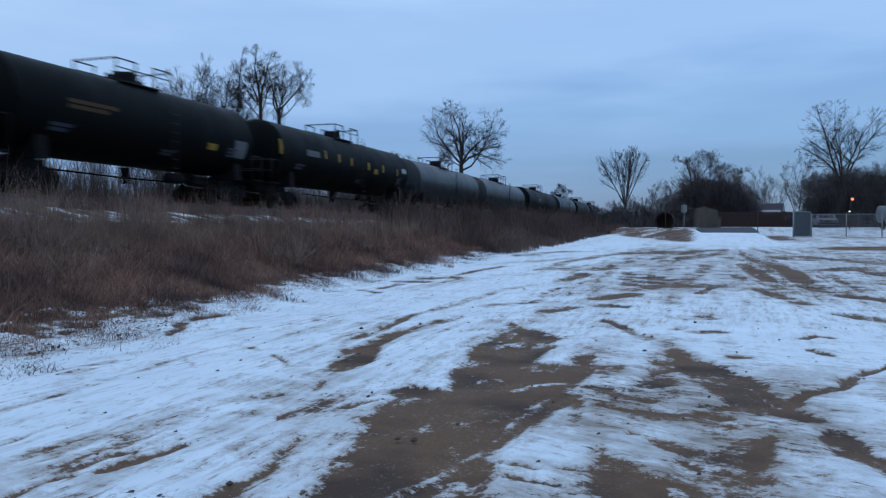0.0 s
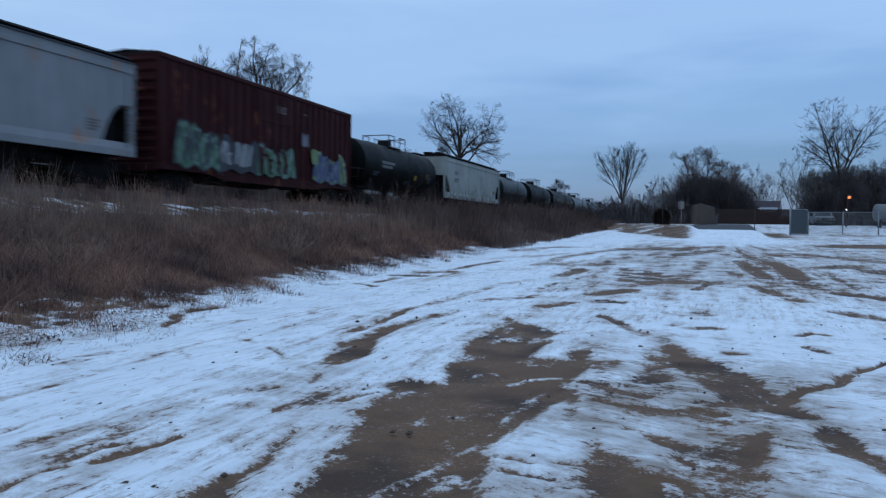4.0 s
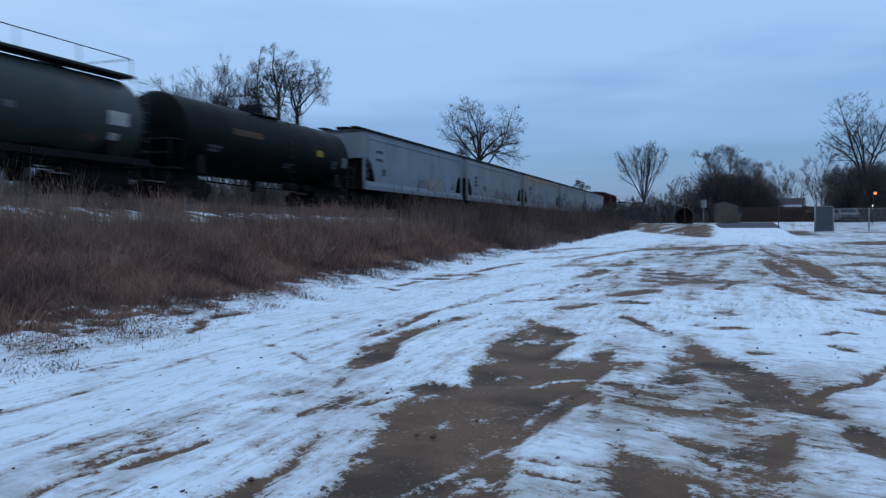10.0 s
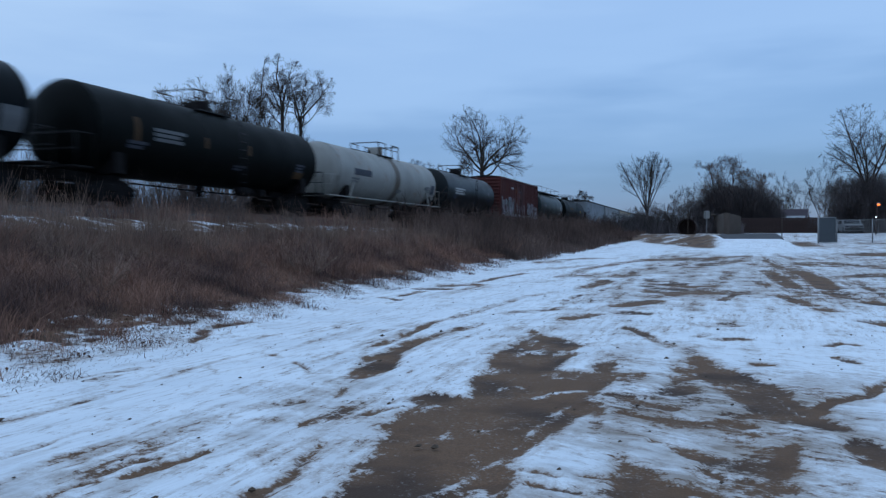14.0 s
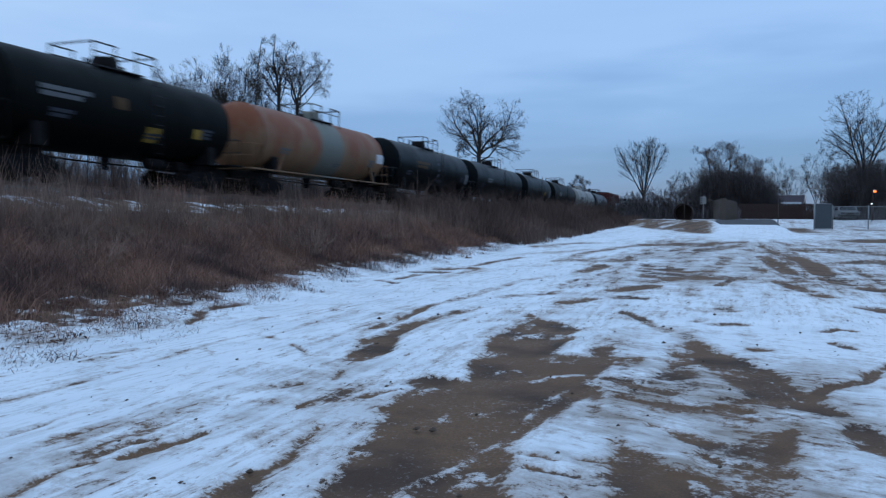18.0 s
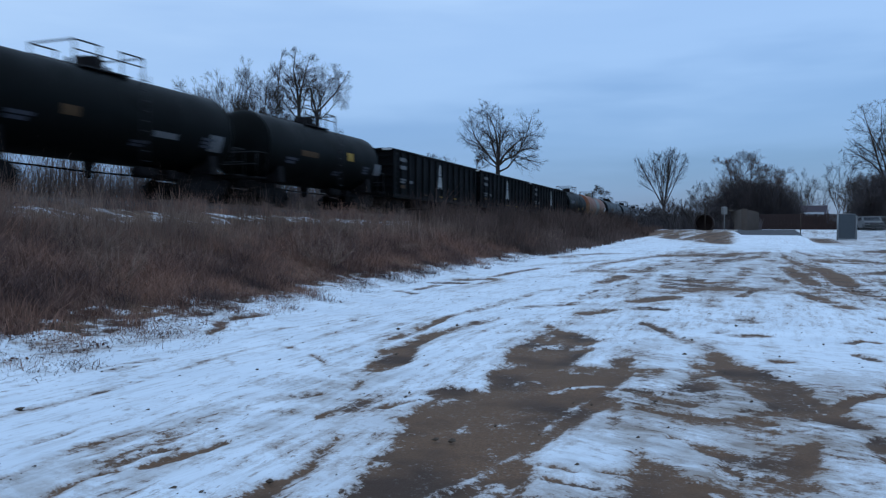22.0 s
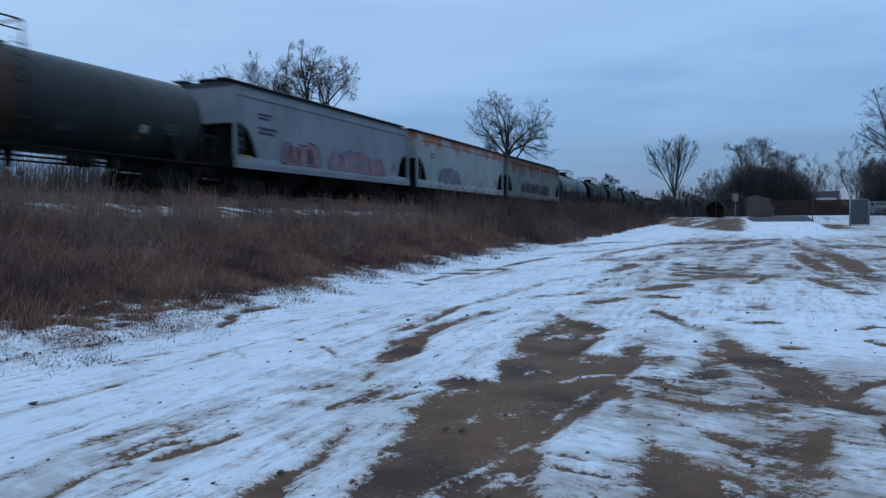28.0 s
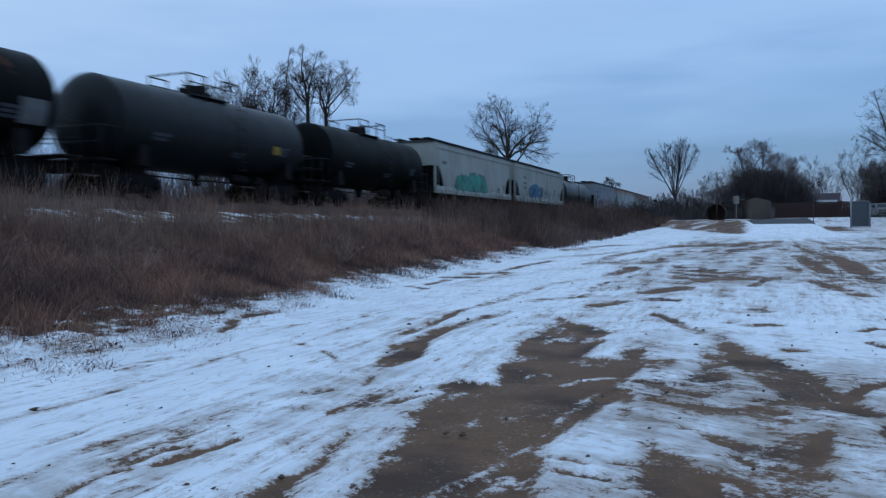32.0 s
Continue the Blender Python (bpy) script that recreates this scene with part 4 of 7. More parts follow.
def clods():
    """Crumbs of mud thrown over the snow by wheels."""
    rng = np.random.default_rng(8)
    n = 420
    y = 3.6 + 26 * rng.random(n) ** 1.5
    x = -6.8 + 10.5 * rng.random(n)
    z = land(x, y) + 0.03
    base = np.array([(1, 0, 0), (-0.6, 0.8, 0), (-0.7, -0.7, 0.1), (0.1, 0.1, 0.7), (0.5, 0.6, 0.3), (0, 0, -0.6)])
    r = (0.008 + 0.03 * rng.random(n) ** 4)[:, None, None]
    v = base[None] * (0.6 + 0.8 * rng.random((n, 6, 1))) * r * np.array([1, 1.5, 0.8]) + np.stack([x, y, z], -1)[:, None]
    f = np.array([(0, 4, 3), (4, 1, 3), (1, 2, 3), (2, 0, 3), (4, 0, 5), (1, 4, 5), (2, 1, 5), (0, 2, 5)])
    thing("mud_clods", "crumbs of frozen mud scattered over the snow", "soil", kind="stuff",
          data=big_mesh("mud_clods", v.reshape(-1, 3), (np.arange(n)[:, None, None] * 6 + f[None]).reshape(-1, 3), surface("frozen_mud", (0.09, 0.065, 0.048), 0.9, 0.3, 8.0)))



def leaf_litter():
    """Dead leaves caught in the snow at the foot of the bank."""
    rng = np.random.default_rng(12)
    n = 9500
    y = 5.5 + 36 * rng.random(n) ** 1.4
    x = edge_x(y) - 0.25 - 2.6 * rng.random(n) ** 1.1
    sel = fbm(x * 1.5, y * 1.5, 43) > 0.42
    x, y = x[sel], y[sel]
    n = len(x)
    z = land(x, y) + 0.035
    a, r = rng.random(n) * 6.283, 0.012 + 0.03 * rng.random(n) ** 2
    base = np.array([(1, 0), (0.2, 0.55), (-1, 0.1), (-0.1, -0.5)])
    c, s_ = np.cos(a)[:, None], np.sin(a)[:, None]
    px, py = base[None, :, 0] * c - base[None, :, 1] * s_, base[None, :, 0] * s_ + base[None, :, 1] * c
    tilt = rng.random((n, 1)) - 0.5
    v = np.stack([x[:, None] + px * r[:, None], y[:, None] + py * r[:, None], z[:, None] + (px * tilt + 0.5 * rng.random((n, 4))) * r[:, None]], -1)
    thing("leaf_litter", "reddish dead leaves caught in snow at the foot of the bank", "leaves", kind="stuff",
          data=big_mesh("leaf_litter", v.reshape(-1, 3), np.arange(4 * n).reshape(n, 4), island("dead_leaves", (0.075, 0.036, 0.027), (0.17, 0.09, 0.06))))


clods()
leaf_litter()

# ---- trees and brush ----
class Twigs:
    """Tapered limbs gathered as arrays: heavy ones for the trunk, thin ones for the crown."""

    def __init__(self, seed):
        self.rng = random.Random(seed)
        self.wood, self.thin = ([], [], []), ([], [], [])

    def limb(self, pts, r0, r1, sides, thin):
        v, f, _ = self.thin if thin else self.wood
        k, n = len(v), len(pts)
        for i, p in enumerate(pts):
            d = (pts[min(i + 1, n - 1)] - pts[max(i - 1, 0)]).normalized()
            a = d.cross(Vector((0.3, 0.2, 1)) if abs(d.z) < 0.85 else Vector((1, 0.2, 0))).normalized()
            c = d.cross(a)
            r = r0 + (r1 - r0) * i / (n - 1)
            for j in range(sides):
                t = 2 * math.pi * j / sides
                v.append((p + a * (r * math.cos(t)) + c * (r * math.sin(t)))[:])
        for i in range(n - 1):
            for j in range(sides):
                f.append((k + i * sides + j, k + i * sides + (j + 1) % sides, k + (i + 1) * sides + (j + 1) % sides, k + (i + 1) * sides + j))

    def grow(self, p, d, length, r, level, spec, curl=0.0):
        rng = self.rng
        steps = max(3, 7 - level)
        pts, q, e = [p], p, d.normalized()
        cz, rx, rz = spec["env"]
        sway = Matrix.Rotation(radians(curl) / steps, 3, "Y")
        for i in range(steps):
            e = sway @ e
            wild = spec["wild"] * (0.75 + 0.12 * level)
            e = (e + Vector((rng.gauss(0, wild), rng.gauss(0, wild), rng.gauss(0, wild * 0.7) + spec["up"]))).normalized()
            q = q + e * (length / steps)
            pts.append(q)
            out = (q.x / rx) ** 2 + (q.y / rx) ** 2 + ((q.z - cz) / rz) ** 2 if q.z > cz else (q.x / rx) ** 2 + (q.y / rx) ** 2
            if level and i and out > rng.uniform(0.75, 1.15):
                break
        n = len(pts) - 1
        end = r * (0.25, spec["taper"], 0.4, 0.45, 0.5)[min(level, 4)]
        self.limb(pts, r, end, (8, 6, 4, 3, 3, 3)[min(level, 5)], level >= 2)
        if level >= spec["levels"]:
            return
        for _ in range(spec["kids"][level]):
            t = rng.uniform(spec["fork"], 1.0) if level == 0 else rng.uniform(0.22, 1.0)
            i = min(int(t * n), n - 1)
            at = pts[i].lerp(pts[i + 1], t * n - i)
            way = (pts[i + 1] - pts[i]).normalized()
            across = Matrix.Rotation(rng.uniform(0, 6.283), 3, way) @ way.orthogonal().normalized()
            ang = math.radians(rng.uniform(*spec["angle"]))
            kid = way * math.cos(ang) + across * math.sin(ang)
            span_ = spec["limb"] * rng.uniform(0.75, 1.15) if level == 0 else length * rng.uniform(*spec["ratio"]) * (1.1 - 0.4 * t)
            self.grow(at, kid, span_, max((r + (end - r) * t) * (0.72 if level == 0 else spec["thin"]), spec["fine"]), level + 1, spec)


def meshes_of(tw, name, bark, twig):
    out = []
    if not bark:
        bark = twig
    for (v, f, _), tag, m in ((tw.wood, "trunk", bark), (tw.thin, "crown", twig)):
        out.append(big_mesh(f"{name}_{tag}", v, f, m, True) if f else None)
    return out


def planted(name, label, category, x, y, meshes, turn=0, size=1.0, sink=0.15, group=""):
    ob = thing(name, label, category, pose(x, y, float(land(np.array([x]), np.array([y]))[0]) - sink, 0, 0, turn), group)
    for me, tag in zip(meshes, ("trunk", "crown")):
        if me:
            p = part(tag, me, None, ob)
            p.scale = (size, size, size)
    return ob


def bare_tree(seed, env, radius, fork=0.45, limb=5.0, stems=1, spread=0.25, kids=(9, 8, 7, 5), angle=(22, 55), ratio=(0.45, 0.7), up=0.04, wild=0.10, fine=0.006, levels=4, twig=None, bole=0.0, thin=0.6, limbs=()):
    """env: (middle height, half width, half height) of the crown; fork: where on the trunk the limbs begin."""
    tw = Twigs(seed)
    spec = dict(kids=kids, angle=angle, ratio=ratio, up=up, wild=wild, fork=fork, levels=levels, fine=fine, env=env, limb=limb, thin=thin, taper=0.14 if limbs else 0.32)
    height = env[0] + 0.75 * env[2]
    if limbs:
        # main limbs: (height on the trunk, lean to the side and back, length, curl, share of the trunk's radius)
        tw.limb([Vector((0, 0, 0)), Vector((0.05, 0, 0.5 * bole)), Vector((0, 0, bole))], radius * 1.5, radius, 9, False)
        for z, side, back, long, curl, share in limbs:
            tw.grow(Vector((0, 0, z)), Vector((math.sin(radians(side)), math.sin(radians(back)), math.cos(radians(side)))), long, radius * share, 1, spec, curl)
        return meshes_of(tw, "bare_tree", M_BARK, twig or M_TWIG)
    if bole:
        # a short trunk that parts into long fanned limbs
        tw.limb([Vector((0, 0, 0)), Vector((0.03, 0, 0.5 * bole)), Vector((0, 0, bole + 0.15))], radius * 1.6, radius * 1.15, 9, False)
        for s in range(stems):
            a, k = 6.283 * s / stems * 2.4, spread * (0.25 + 0.75 * ((s * 0.618) % 1.0))
            tw.grow(Vector((0.1 * math.cos(a), 0.1 * math.sin(a), bole * tw.rng.uniform(0.9, 1.0))), Vector((k * math.cos(a), k * math.sin(a), 1)), limb * tw.rng.uniform(0.88, 1.05), radius * tw.rng.uniform(0.4, 0.6), 1, spec)
        return meshes_of(tw, "bare_tree", M_BARK, twig or M_TWIG)
    for s in range(stems):
        a = 6.283 * s / stems + tw.rng.uniform(-0.4, 0.4)
        d = Vector((spread * math.cos(a), spread * math.sin(a), 1)) if stems > 1 else Vector((0.03, 0.02, 1))
        k = 0.25 * (stems > 1)
        tw.grow(Vector((k * math.cos(a), k * math.sin(a), 0)), d, height * tw.rng.uniform(0.85, 1.0), radius, 0, spec)
    return meshes_of(tw, "bare_tree", M_BARK if radius > 0.02 else None, twig or M_TWIG)


# tall pair and its thinner neighbours behind the track
planted("bare_tree", "tall bare deciduous tree with a rounded crown behind the railway", "tree", -31.25, 52.5,
        bare_tree(11, (11.2, 2.0, 2.6), 0.125, kids=(0, 13, 9, 7), angle=(26, 70), ratio=(0.32, 0.56), up=0.01, wild=0.10, fine=0.005, thin=0.45, bole=9.7, limbs=(
            (9.40, -2, 5, 4.3, 12, 0.8), (9.60, 9, -12, 3.9, -2, 0.62), (9.30, -42, 8, 2.9, 22, 0.5), (9.50, -20, 30, 3.6, 10, 0.5), (9.10, 20, -35, 3.4, -8, 0.5), (8.50, -50, -20, 2.8, 20, 0.4), (8.70, 32, 25, 3.2, -12, 0.45))), 30)
planted("bare_tree", "bare tree with a leaning forked trunk and rounded crown", "tree", -31.0, 54.8,
        bare_tree(12, (11.0, 2.7, 2.6), 0.125, kids=(0, 13, 9, 7), angle=(26, 70), ratio=(0.32, 0.56), up=0.0, wild=0.11, fine=0.005, thin=0.45, bole=9.5, limbs=(
            (9.10, -8, 5, 4.1, 8, 0.75), (9.30, 38, -6, 4.2, -10, 0.6), (8.90, -28, 12, 3.8, 60, 0.6), (9.40, 14, 25, 3.7, 14, 0.55), (8.70, 62, 10, 3.2, -26, 0.42), (8.60, 26, -32, 3.4, -8, 0.5))), 29)
planted("bare_tree", "tall thin bare tree with short side branches behind the railway", "tree", -32.8, 51.0,
        bare_tree(13, (10.7, 0.9, 4.4), 0.09, 0.5, 1.4, kids=(13, 7, 6), angle=(28, 60), up=0.03, wild=0.05, levels=3, fine=0.0045, thin=0.42), 80)
SMALL_A = bare_tree(14, (6.6, 2.0, 4.0), 0.07, 0.25, 3.4, stems=2, spread=0.16, kids=(10, 6, 5, 3), up=0.05, angle=(20, 50), fine=0.007)
SMALL_B = bare_tree(15, (6.2, 2.2, 3.6), 0.06, 0.25, 3.2, stems=3, spread=0.2, kids=(8, 6, 5, 3), up=0.07, angle=(15, 45), fine=0.007)
for x, y, me, turn, k in ((-34.0, 51.0, SMALL_A, 0, 1.22), (-35.2, 51.8, SMALL_B, 40, 1.22), (-36.8, 52.5, SMALL_B, 120, 1.24), (-37.9, 52.0, SMALL_A, 250, 1.18), (-39.0, 52.4, SMALL_A, 200, 1.16), (-40.4, 53.5, SMALL_B, 300, 1.16), (-41.6, 53.0, SMALL_A, 90, 0.98), (-42.8, 54.0, SMALL_B, 170, 0.95), (-33.2, 51.5, SMALL_B, 200, 1.1), (-33.8, 56.0, SMALL_B, 60, 1.12)):
    planted("young_tree", "slender bare young tree with pale twigs behind the railway", "tree", x, y, me, turn, k, group="young trees behind the railway")
# the spreading tree and its low neighbour
planted("bare_tree", "broad bare tree with a wide rounded crown of crooked limbs", "tree", -27.3, 91.4,
        bare_tree(21, (11.1, 6.9, 4.8), 0.24, kids=(0, 15, 10, 7), angle=(26, 66), ratio=(0.28, 0.52), up=0.015, wild=0.17, fine=0.007, thin=0.5, bole=8.4, limbs=(
            (8.20, -50, 4, 6.9, 30, 0.62), (8.30, 3, 0, 6.6, -8, 0.7), (8.40, -24, -10, 6.2, 26, 0.5), (8.10, 40, 6, 7.4, 10, 0.64), (8.40, 18, 14, 6.4, -14, 0.55), (8.30, 30, -18, 6.0, 22, 0.45),
            (7.40, 66, -4, 8.0, -2, 0.5), (7.90, -66, 10, 3.6, 20, 0.34), (8.10, -12, 34, 5.8, 8, 0.5), (7.90, 10, -38, 5.6, 4, 0.5))), 16)
planted("bare_tree", "small bushy bare tree beside a larger tree", "tree", -31.6, 88.0,
        bare_tree(22, (8.2, 2.2, 3.2), 0.11, 0.4, 3.2, stems=2, spread=0.12, kids=(8, 7, 5, 4), angle=(25, 60), fine=0.009), 0)
planted("bare_tree", "small rounded bare tree far beyond the train", "tree", -27.6, 162.7,
        bare_tree(23, (6.2, 2.3, 3.0), 0.13, 0.3, 3.4, stems=2, spread=0.15, kids=(8, 7, 6, 4), angle=(25, 65), fine=0.016), 0)
# vase-shaped elm
planted("bare_tree", "vase-shaped bare elm tree beyond the end of the train", "tree", -10.0, 111.6,
        bare_tree(31, (7.9, 3.6, 3.2), 0.15, 0.42, 7.2, stems=13, spread=0.62, kids=(0, 10, 7, 6), angle=(12, 36), ratio=(0.3, 0.55), up=0.0, wild=0.04, fine=0.0055, thin=0.42, bole=3.6), 0)
planted("bare_tree", "tall bare tree with several crooked stems above a dark thicket", "tree", 15.0, 98.8,
        bare_tree(41, (10.2, 4.8, 4.2), 0.21, kids=(0, 15, 10, 7), angle=(24, 60), ratio=(0.24, 0.44), up=0.0, wild=0.13, fine=0.0065, thin=0.45, bole=4.7, limbs=(
            (4.5, -20, 3, 7.2, -40, 0.62), (4.6, -17, -8, 8.8, -6, 0.55), (4.6, -6, 4, 9.8, -6, 0.66), (4.4, 2, -14, 9.4, 10, 0.5), (4.6, 8, 8, 9.6, 6, 0.6), (4.5, 22, -3, 9.2, 12, 0.62),
            (6.6, -50, 6, 3.8, -20, 0.3), (4.4, 14, 26, 8.0, 6, 0.45), (4.4, -10, -28, 8.0, -4, 0.45))), -8)
MID_A = bare_tree(42, (6.4, 2.8, 4.0), 0.12, 0.2, 4.2, stems=3, spread=0.2, kids=(10, 7, 5, 4), angle=(18, 55), fine=0.01, twig=M_TWIGD)
for x, y, me, turn, k in ((9.1, 139.7, SMALL_B, 30, 0.95), (11.2, 141.0, SMALL_A, 60, 0.85), (12.1, 114.4, SMALL_B, 200, 0.95), (-5.5, 118.0, SMALL_A, 100, 0.7), (-4.0, 125.0, SMALL_B, 10, 0.72),
                         (0.0, 106.0, MID_A, 0, 0.92), (3.0, 107.5, MID_A, 200, 0.78)):
    planted("young_tree", "small bare tree in front of a dusky sky", "tree", x, y, me, turn, k)


def thicket(seed, height, stems, spread, kids=(8, 6, 5), fine=0.014):
    return bare_tree(seed, (height * 0.55, height * 0.45, height * 0.5), 0.035, 0.08, height * 0.45, stems, spread, kids, (20, 60), (0.35, 0.6), 0.03, 0.2, fine, 3, M_THICKET)


BUSH_A, BUSH_B, BUSH_C = thicket(51, 3.2, 12, 0.5, (7, 5, 4), 0.009), thicket(52, 2.6, 13, 0.6, (7, 5, 4), 0.009), thicket(53, 5.5, 12, 0.3, (9, 6, 5), 0.01)
BUSH_D = thicket(54, 7.2, 12, 0.26, (10, 7, 5), 0.011)
# the dark clump behind the concrete wall, highest in its middle
for x, y, me, turn, k in ((-1.4, 105, BUSH_C, 70, 0.95), (0.2, 106, BUSH_D, 20, 0.86), (1.8, 107, BUSH_D, 130, 0.84), (3.2, 106, BUSH_D, 240, 0.74), (4.4, 106, BUSH_C, 200, 0.95), (0.9, 109, BUSH_D, 310, 0.88), (2.8, 110, BUSH_C, 80, 1.05),
                         (12.6, 96, BUSH_C, 150, 1.1), (13.9, 96, BUSH_D, 50, 0.86), (15.4, 97, BUSH_C, 260, 1.12), (17.0, 96, BUSH_D, 190, 0.92), (18.8, 96, BUSH_D, 0, 0.95), (20.6, 97, BUSH_D, 90, 1.0), (13.0, 99, BUSH_D, 210, 0.85), (16.2, 100, BUSH_D, 330, 0.95), (22.5, 97, BUSH_C, 40, 1.1)):
    planted("thicket", "dense dark leafless thicket of thin stems", "shrub", x, y, me, turn, k, group="tall thickets")
for x, y, me, turn, k in ((-7.8, 95, BUSH_A, 0, 1.0), (-6.3, 97, BUSH_B, 50, 1.15), (-4.9, 95, BUSH_A, 110, 1.1), (-3.4, 97, BUSH_A, 200, 1.2), (-9.2, 97, BUSH_B, 300, 1.1), (-2.0, 98, BUSH_B, 20, 1.3), (-10.6, 99, BUSH_A, 80, 1.05), (-5.6, 101, BUSH_A, 150, 1.3), (-8.4, 102, BUSH_A, 240, 1.3)):
    planted("shrub", "low dark leafless shrub behind the culvert", "shrub", x, y, me, turn, k, group="shrubs behind the culvert")
rnd = random.Random(77)
WEED_A = bare_tree(61, (0.6, 0.7, 0.5), 0.008, 0.1, 0.5, 26, 0.7, (5, 3), (12, 40), (0.4, 0.6), -0.02, 0.16, 0.003, 2, M_STALK)
WEED_B = bare_tree(62, (0.75, 0.6, 0.6), 0.008, 0.1, 0.5, 22, 0.5, (6, 3), (12, 40), (0.4, 0.6), 0.0, 0.14, 0.003, 2, M_GRASS)
for k in range(48):
    y = 8 + 46 * rnd.random() ** 1.2
    planted("weed_clump", "arching clump of dead brown weeds on the bank", "weed", rnd.uniform(-15.2, -10.6), y, (WEED_A, WEED_B)[k % 2], rnd.uniform(0, 360), rnd.uniform(0.5, 0.95), 0.03, group="weed clumps on the bank")
for k in range(26):
    x, y = rnd.uniform(-17.2, -9.5), rnd.uniform(88, 150)
    planted("shrub", "low tangled leafless shrub on the railway bank", "shrub", x, y, (BUSH_A, BUSH_B)[k % 2], rnd.uniform(0, 360), rnd.uniform(0.55, 0.95), group="shrubs on the bank")
for k in range(34):
    x, y = rnd.uniform(-30, -25.0), rnd.uniform(14, 150)
    planted("shrub", "leafless brush standing behind the track", "shrub", x, y, (BUSH_A, BUSH_B)[k % 2], rnd.uniform(0, 360), rnd.uniform(0.8, 1.25), group="brush behind the track")
for k in range(14):
    x, y = rnd.uniform(-12, 26), rnd.uniform(112, 132)
    planted("shrub", "leafless brush along a far field edge", "shrub", x, y, (BUSH_A, BUSH_B)[k % 2], rnd.uniform(0, 360), rnd.uniform(0.9, 1.3), group="brush along the field edge")


def brush_mass(name, label, count, outline, y0, y1, seed):
    """Dense leafless stems under an uneven top; outline: (x, height) along the mass."""
    rng = np.random.default_rng(seed)
    x = outline[0][0] + (outline[-1][0] - outline[0][0]) * rng.random(count)
    y = y0 + (y1 - y0) * rng.random(count)
    top = np.interp(x, [q[0] for q in outline], [q[1] for q in outline]) * (0.5 + 0.95 * fbm(x * 1.1, y * 0.4, seed))
    h = top * (0.35 + 0.65 * rng.random(count) ** 0.7)
    v, f = blades(count, x, y, h, 0.02 + 0.05 * rng.random(count), h * (0.05 + 0.4 * rng.random(count)), seed + 1, 3)
    thing(name, label, "brush", kind="stuff", data=big_mesh(name, v, f, M_THICKET))


brush_mass("brush_mass", "dense dark mass of leafless stems behind the concrete wall", 26000, ((-4.0, 1.8), (-2.8, 5.0), (-0.6, 7.4), (2.2, 7.2), (4.2, 6.2), (6.6, 3.2)), 103.5, 110, 91)
brush_mass("brush_mass", "dense dark mass of leafless stems behind the fenced yard", 19000, ((11.3, 2.4), (12.0, 5.4), (14, 6.4), (18, 6.6), (27, 7.0)), 95, 101, 92)
brush_mass("brush_mass", "low dark belt of leafless stems behind the culvert", 9000, ((-13, 1.8), (-8, 2.2), (-4.6, 2.4), (2.0, 1.6)), 94, 103, 93)


def far_woods():
    """An uneven belt of bare woods all round the horizon."""
    rng = np.random.default_rng(9)
    n = 26000
    a = rng.random(n) * 6.283
    ring = 240 + 130 * rng.random(n)
    x, y = ring * np.sin(a), ring * np.cos(a)
    sel = np.abs(x - TX) > 14
    x, y, a, ring = x[sel], y[sel], a[sel], ring[sel]
    n = len(x)
    h = (3.2 + 6.5 * fbm(a * 22, ring * 0.01, 3)) * (0.55 + 0.5 * rng.random(n))
    v, f = blades(n, x, y, h, 0.5 + 0.7 * rng.random(n), 0.8 * rng.random(n), 6)
    thing("far_woods", "low belt of bare winter woods along the horizon", "woods", kind="stuff", data=big_mesh("far_woods", v, f, M_TWIGD))


far_woods()

# ---- freight cars: x across (+x towards the lot), y along the train, z up from the rail ----
SHARED = {}


def shared(key, make, material):
    if key not in SHARED:
        SHARED[key] = fixed_normals(make().mesh(key, material))
    return SHARED[key]


def wheel_shape():
    return Shape().revolve([(-0.07, 0.05), (-0.07, 0.12), (-0.03, 0.16), (-0.03, 0.33), (-0.07, 0.36), (-0.07, 0.457), (-0.04, 0.46), (-0.035, 0.42), (0.065, 0.415), (0.065, 0.36), (0.02, 0.33), (0.02, 0.16), (0.07, 0.12), (0.07, 0.05)], "x", (0, 0, 0), 24)


def side_frame_shape():
    """A cast truck side frame: raised over the bolster, with an opening at each side of the springs."""
    s = Shape()
    s.prism([(-1.15, 0.40), (-0.95, 0.36), (-0.42, 0.13), (0.42, 0.13), (0.95, 0.36), (1.15, 0.40), (1.15, 0.60), (0.85, 0.68), (0.45, 0.80), (-0.45, 0.80), (-0.85, 0.68), (-1.15, 0.60)], -0.055, 0.055)
    s.box(-0.11, 0.11, -1.12, -0.72, 0.33, 0.62, 0.04).box(-0.11, 0.11, 0.72, 1.12, 0.33, 0.62, 0.04)
    s.revolve([(0.11, 0.001), (0.11, 0.12), (0.16, 0.10), (0.16, 0.001)], "x", (0, -0.89, 0.42), 12)
    s.revolve([(0.11, 0.001), (0.11, 0.12), (0.16, 0.10), (0.16, 0.001)], "x", (0, 0.89, 0.42), 12)
    for y in (-0.2, 0.0, 0.2):
        s.tube([(0.09, y, 0.17), (0.09, y, 0.44)], 0.075, 8)
    return s


def bolster_shape():
    return Shape().box(-1.12, 1.12, -0.2, 0.2, 0.45, 0.72, 0.04).revolve([(0.72, 0.001), (0.72, 0.3), (0.86, 0.3), (0.86, 0.001)], "z", (0, 0, 0), 16)


